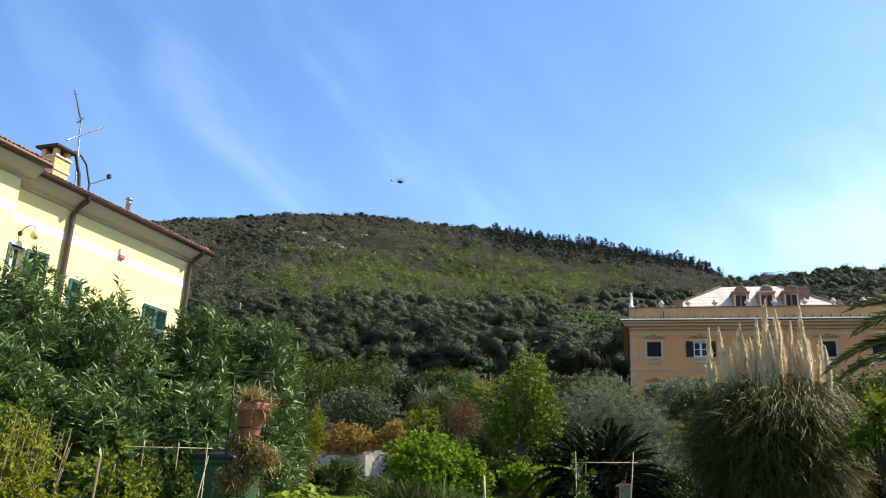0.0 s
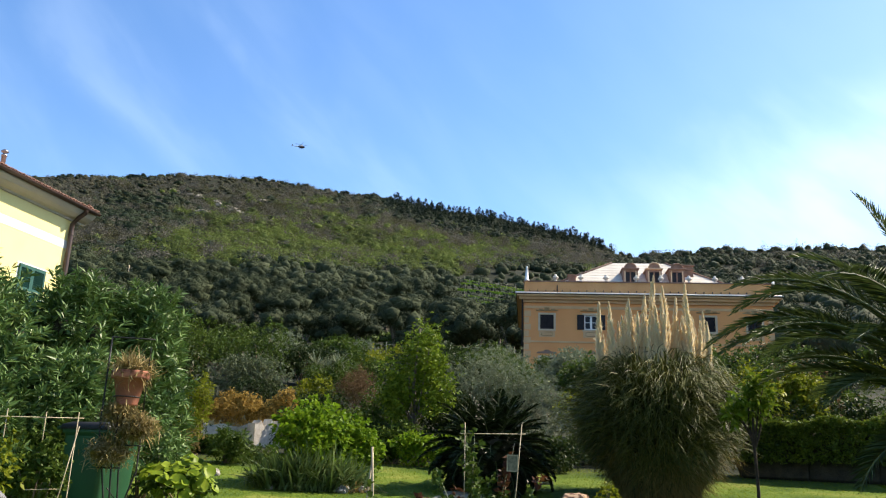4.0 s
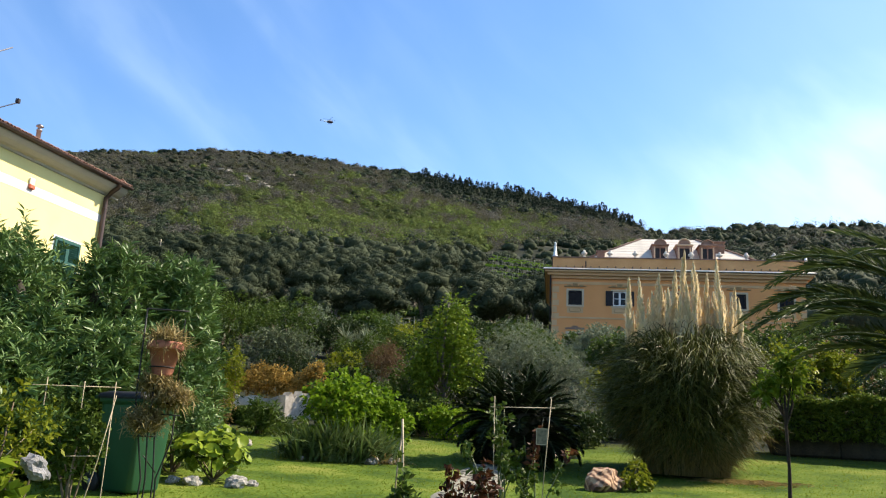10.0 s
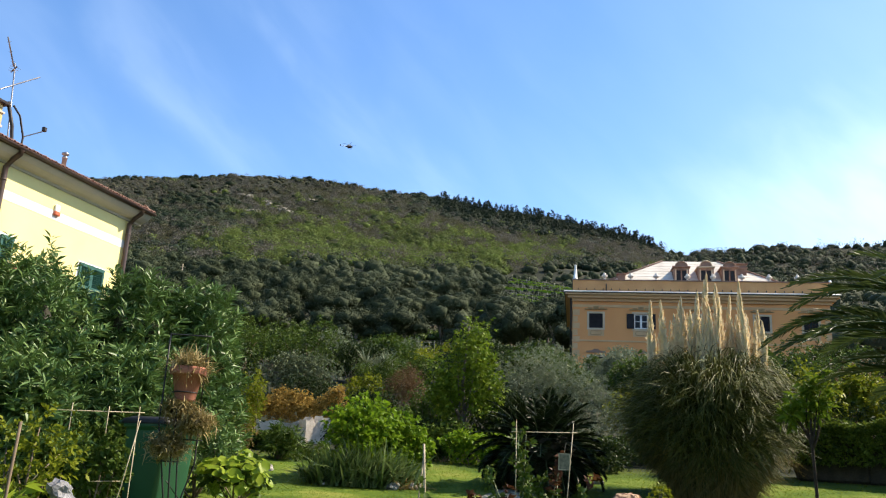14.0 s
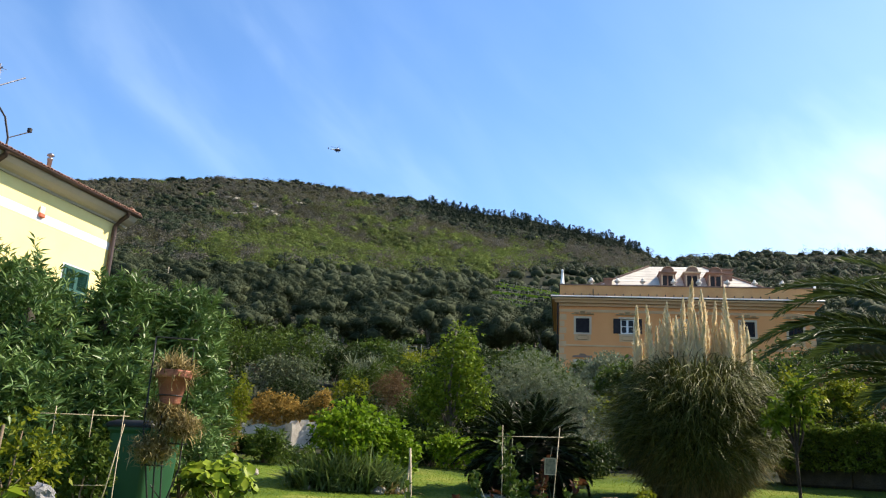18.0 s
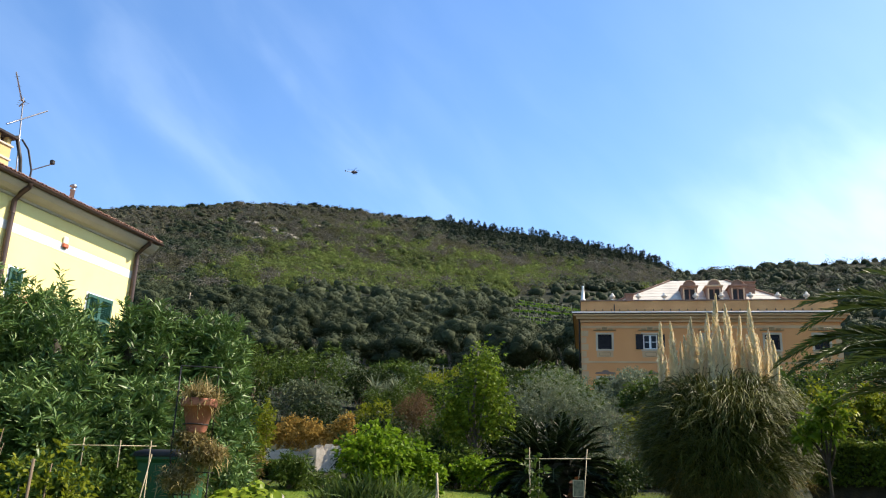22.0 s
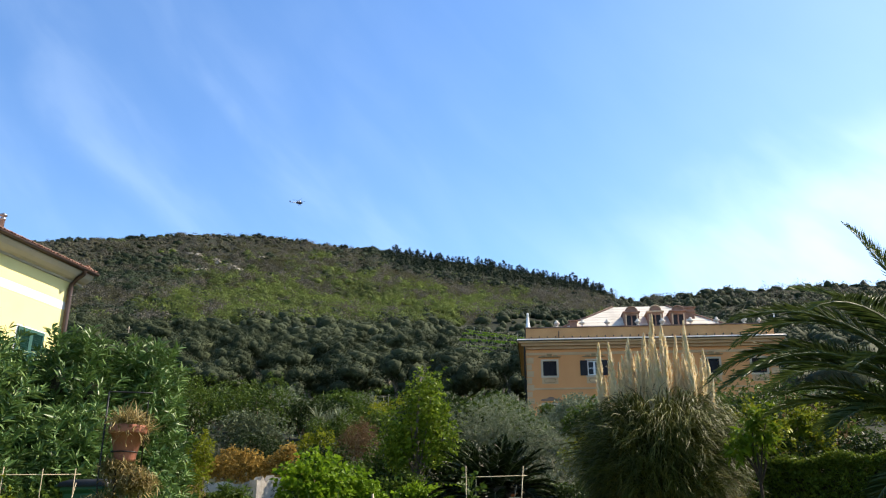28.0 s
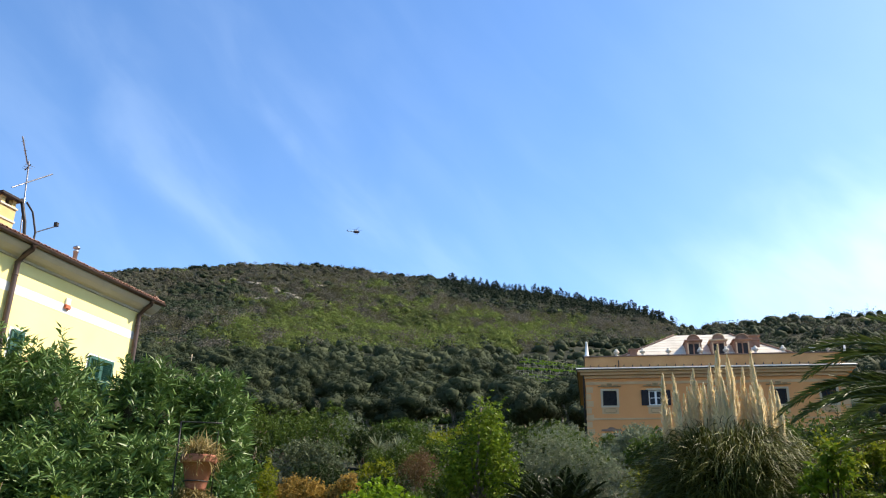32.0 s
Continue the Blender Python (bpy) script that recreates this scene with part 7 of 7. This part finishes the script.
# stepping path
rng = np.random.default_rng(61)
path = thing("garden_path", pose(0, 0, 0), "narrow path of irregular grey paving stones", "path", kind="structure")
k = np.linspace(5.2, 12.5, 24)
edge = [np.stack([0.68 + 0.255 * (k - 6.4) + o + 0.05 * np.sin(k * (5 + o)), k, land(0.68 + 0.255 * (k - 6.4) + o, k) + h], -1) for o, h in ((-0.36, -0.01), (-0.3, 0.025), (0.3, 0.025), (0.36, -0.01))]
part("gravel", (np.concatenate(edge), np.concatenate([np.stack([np.arange(23) + 24 * q, np.arange(23) + 1 + 24 * q, np.arange(23) + 25 + 24 * q, np.arange(23) + 24 + 24 * q], -1) for q in range(3)])[:, ::-1]), M_PAVE, path, "beige gravel between the stones")
slabs = []
for q in range(6):
    bm = bmesh.new()
    bmesh.ops.create_circle(bm, cap_ends=True, segments=7, radius=1)
    for v in bm.verts:
        v.co *= rng.uniform(0.82, 1.15)
    top = bmesh.ops.extrude_face_region(bm, geom=bm.faces[:])
    for g in top["geom"]:
        if isinstance(g, bmesh.types.BMVert):
            g.co.x, g.co.y, g.co.z = g.co.x * 0.93, g.co.y * 0.93, 1.0
    bmesh.ops.recalc_face_normals(bm, faces=bm.faces)
    slabs.append(bpy.data.meshes.new("paving_stone"))
    bm.to_mesh(slabs[-1])
    bm.free()
    slabs[-1].materials.append(M_PAVE)
for i in range(46):
    y = 5.4 + 7.0 * i / 45
    x = 0.68 + 0.255 * (y - 6.4)
    for k in (-1.5, -0.5, 0.5, 1.5):
        xx, yy = x + k * 0.15 + rng.normal() * 0.02, y + rng.normal() * 0.04
        r = rng.uniform(0.06, 0.09)
        gx1 = float(land(xx, yy + 0.1) - land(xx, yy - 0.1)) / 0.2
        part("paving_stone", slabs[int(rng.integers(6))], None, path, at=pose(xx, yy, float(land(xx, yy)) + 0.02, math.degrees(math.atan(gx1))) @ pose(0, 0, 0, 0, 0, rng.uniform(0, 360)) @ Matrix.Diagonal((r, r * 0.85, 0.012 + 0.006 * rng.random(), 1)))

# lawn grass
rng = np.random.default_rng(62)
n = 90000
az, r = rng.uniform(-46, 24, n), 5.5 + 11.5 * rng.random(n) ** 0.8
x, y = -r * np.sin(np.radians(az)), r * np.cos(np.radians(az))
on_path = (np.abs(x - (0.68 + 0.255 * (y - 6.4))) < 0.27) & (y < 12.5)
x, y, r = x[~on_path], y[~on_path], r[~on_path]
P = np.stack([x, y, land(x, y) - 0.005], -1)
lawn = part("lawn_grass", kites(P, rng.normal(size=P.shape) * np.array([1.0, 1.0, 0.1]) + np.array([0, 0, 0.5]), rng.uniform(0.02, 0.045, len(P)), 0.005 + 0.0005 * r, 0.1, 0.1, rng, np.array([0, 0, 1.0]) + rng.normal(size=P.shape) * 0.35), L_GRASS, kind="stuff")
tagged(lawn, "short mown green lawn grass", "grass")
strw = part("straw", kites(np.stack([5.6 + rng.normal(size=700) * 0.35, 11.0 + rng.normal(size=700) * 0.3, np.zeros(700)], -1) * np.array([1, 1, 0]) + np.array([0, 0, 1.0]) * (land(5.6, 11.0) + rng.uniform(0.01, 0.05, (700, 1))), rng.normal(size=(700, 3)) * np.array([1, 1, 0.1]), 0.12, 0.012, 0.1, 0.1, rng), L_STRAW, kind="stuff")
tagged(strw, "scattered dry straw under the pampas grass", "straw")

# ---- hillside details ----
hp = thing("utility_pole", pose(*spot(13.6, 150)), "weathered wooden utility pole on the hillside", "pole")
part("pole", tube([(0, 0, -0.5), (0, 0, 6.5)], (0.13, 0.1), 8), M_CANE, hp)
part("crossarm", boxes((-0.5, 0.5, -0.05, 0.05, 5.9, 6.02)), M_CANE, hp)

# vineyard terraces beside the villa, and vine rows above the garden
M_MOSSY = surface("overgrown_stone", (0.03, 0.045, 0.014), (0.1, 0.11, 0.05), 0.95, 0.8, 6, 0.3)
M_POST = surface("grey_post", (0.12, 0.13, 0.09), (0.24, 0.24, 0.18), 0.85, 3, 30, 0.2)


def terrace(az0, az1, r, wall, posts, tall, seed, label):
    aa = np.linspace(az0, az1, 16)
    pts = np.array([spot(a, r) for a in aa])
    ob = thing("vine_terrace", pose(0, 0, 0), label, "terrace", "terraces on the hill")
    rg = np.random.default_rng(seed)
    if wall:
        V = np.concatenate([pts + np.array([0, 0, -0.8]), pts + np.array([0, 0, wall]), pts * np.array([1.006, 1.006, 1]) + np.array([0, 0, wall + 0.05]), pts * np.array([1.02, 1.02, 1]) + np.array([0, 0, wall])])
        k = np.arange(15)
        F = np.concatenate([np.stack([k + 16 * j, k + 1 + 16 * j, k + 1 + 16 * (j + 1), k + 16 * (j + 1)], -1) for j in range(3)])
        part("bank", (V, F), L_BRIGHT if posts > 8 else M_MOSSY, ob)
    n = 1500
    i = rg.integers(0, 15, n)
    q = pts[i] + (pts[i + 1] - pts[i]) * rg.random((n, 1)) + np.array([0, 0, wall])
    q = q * (1 + rg.random((n, 1)) * np.array([[0.018, 0.018, 0]]))
    size = 0.0018 * r
    part("grass", kites(q, rg.normal(size=q.shape) * 0.5 + np.array([0, 0, 0.8]), size, size * 0.6, 0.1, 0.1, rg), L_BRIGHT, ob, kind="stuff")
    for a in np.linspace(az0, az1, posts):
        x, y, z = spot(a, r * 1.006)
        part("post", tube([(x, y, z), (x, y, z + tall)], 0.00022 * r + 0.006, 5), M_POST, ob)
    for hgt in (tall * 0.62, tall * 0.95):
        part("wire", tube([(p[0] * 1.006, p[1] * 1.006, p[2] + hgt) for p in pts], 0.00006 * r + 0.004, 4), M_POST, ob)


for i, r in enumerate((206, 220, 235, 251, 269, 289)):
    terrace(-16.2 + 0.2 * (i % 2), -9.2 - 0.3 * (i % 3), r, 0.7, 11, 2.2, 500 + i, "grassy vine terrace with posts and wires")
terrace(-13.5, 0.2, 45, 0.0, 4, 2.0, 510, "row of vine posts and wires above the garden")
terrace(-13.5, -4, 52, 0.0, 3, 2.0, 511, "row of vine posts and wires above the garden")
for i, (a0, a1, r) in enumerate([(-3, 4, 190), (1, 9, 170), (-8, -2, 205), (8, 15, 215), (4, 12, 240), (-6, 2, 150), (-8, 0, 176), (9, 18, 182), (-2, 5, 224), (6, 13, 150), (-7.5, -1, 240), (12, 20, 205)]):
    terrace(a0, a1, r, 0.9, 2, 1.4, 520 + i, "dry-stone terrace edge among the olive trees")

# ---- helicopter ----
M_HELI = surface("helicopter_paint", (0.06, 0.045, 0.05), (0.1, 0.065, 0.068), 0.35, 1, 20, 0.0)
hx, hy = -600 * math.sin(radians(2.8)), 600 * math.cos(radians(2.8))
heli = thing("helicopter", pose(hx, hy, 1.5 + 600 * math.tan(radians(21.5)), 0, -4, 4), "small dark and white helicopter flying above the hill", "helicopter")
hull = bmesh.new()
bmesh.ops.create_uvsphere(hull, u_segments=20, v_segments=12, radius=1)
for v in hull.verts:
    v.co.x, v.co.y, v.co.z = v.co.x * 2.6, v.co.y * 1.0, v.co.z * 1.05
    if v.co.x < 0:
        v.co.z += 0.12 * v.co.x * -0.3
part("body", hull, M_HELI, heli)
part("windscreen", smooth(mesh_arr("windscreen", *lathe([(0.0, 2.66), (0.4, 2.55), (0.72, 2.1), (0.9, 1.5)], 14))), M_GLASS, heli, at=pose(0, 0, 0.06, 0, 90))
part("tail_boom", tube([(-2.0, 0, 0.35), (-4.5, 0, 0.5), (-7.0, 0, 0.6)], (0.45, 0.25, 0.15), 10), M_WHITE, heli)
part("tail_fin", boxes((-7.5, -6.7, -0.05, 0.05, 0.5, 1.9), bevel=0.04), M_HELI, heli)
part("engine", boxes((-1.9, 1.0, -0.5, 0.5, 0.8, 1.4), bevel=0.15), M_WHITE, heli)
part("rotor_mast", tube([(-0.2, 0, 1.3), (-0.2, 0, 1.95)], 0.1, 8), M_DARK, heli)
for a in (20, 110, 200, 290):
    part("rotor_blade", boxes((0.2, 5.4, -0.15, 0.15, -0.03, 0.03)), M_DARK, heli, at=pose(-0.2, 0, 1.95, 0, 0, a))
for s in (-0.9, 0.9):
    part("skid", tube([(-1.7, s, -1.5), (1.4, s, -1.5), (1.8, s, -1.3)], 0.06, 6), M_DARK, heli)
    for x in (-0.9, 0.8):
        part("strut", tube([(x, s * 0.5, -0.8), (x, s, -1.5)], 0.05, 6), M_DARK, heli)

# low growth under the nearest olive trees
woods("undergrowth", 1100, lambda rng, n: (rng.uniform(-20, 24, n), rng.uniform(60, 118, n)), (0.4, 1.0), 22, 0.4, L_MID, "low green undergrowth at the foot of the hill", 41, flat=0.7)
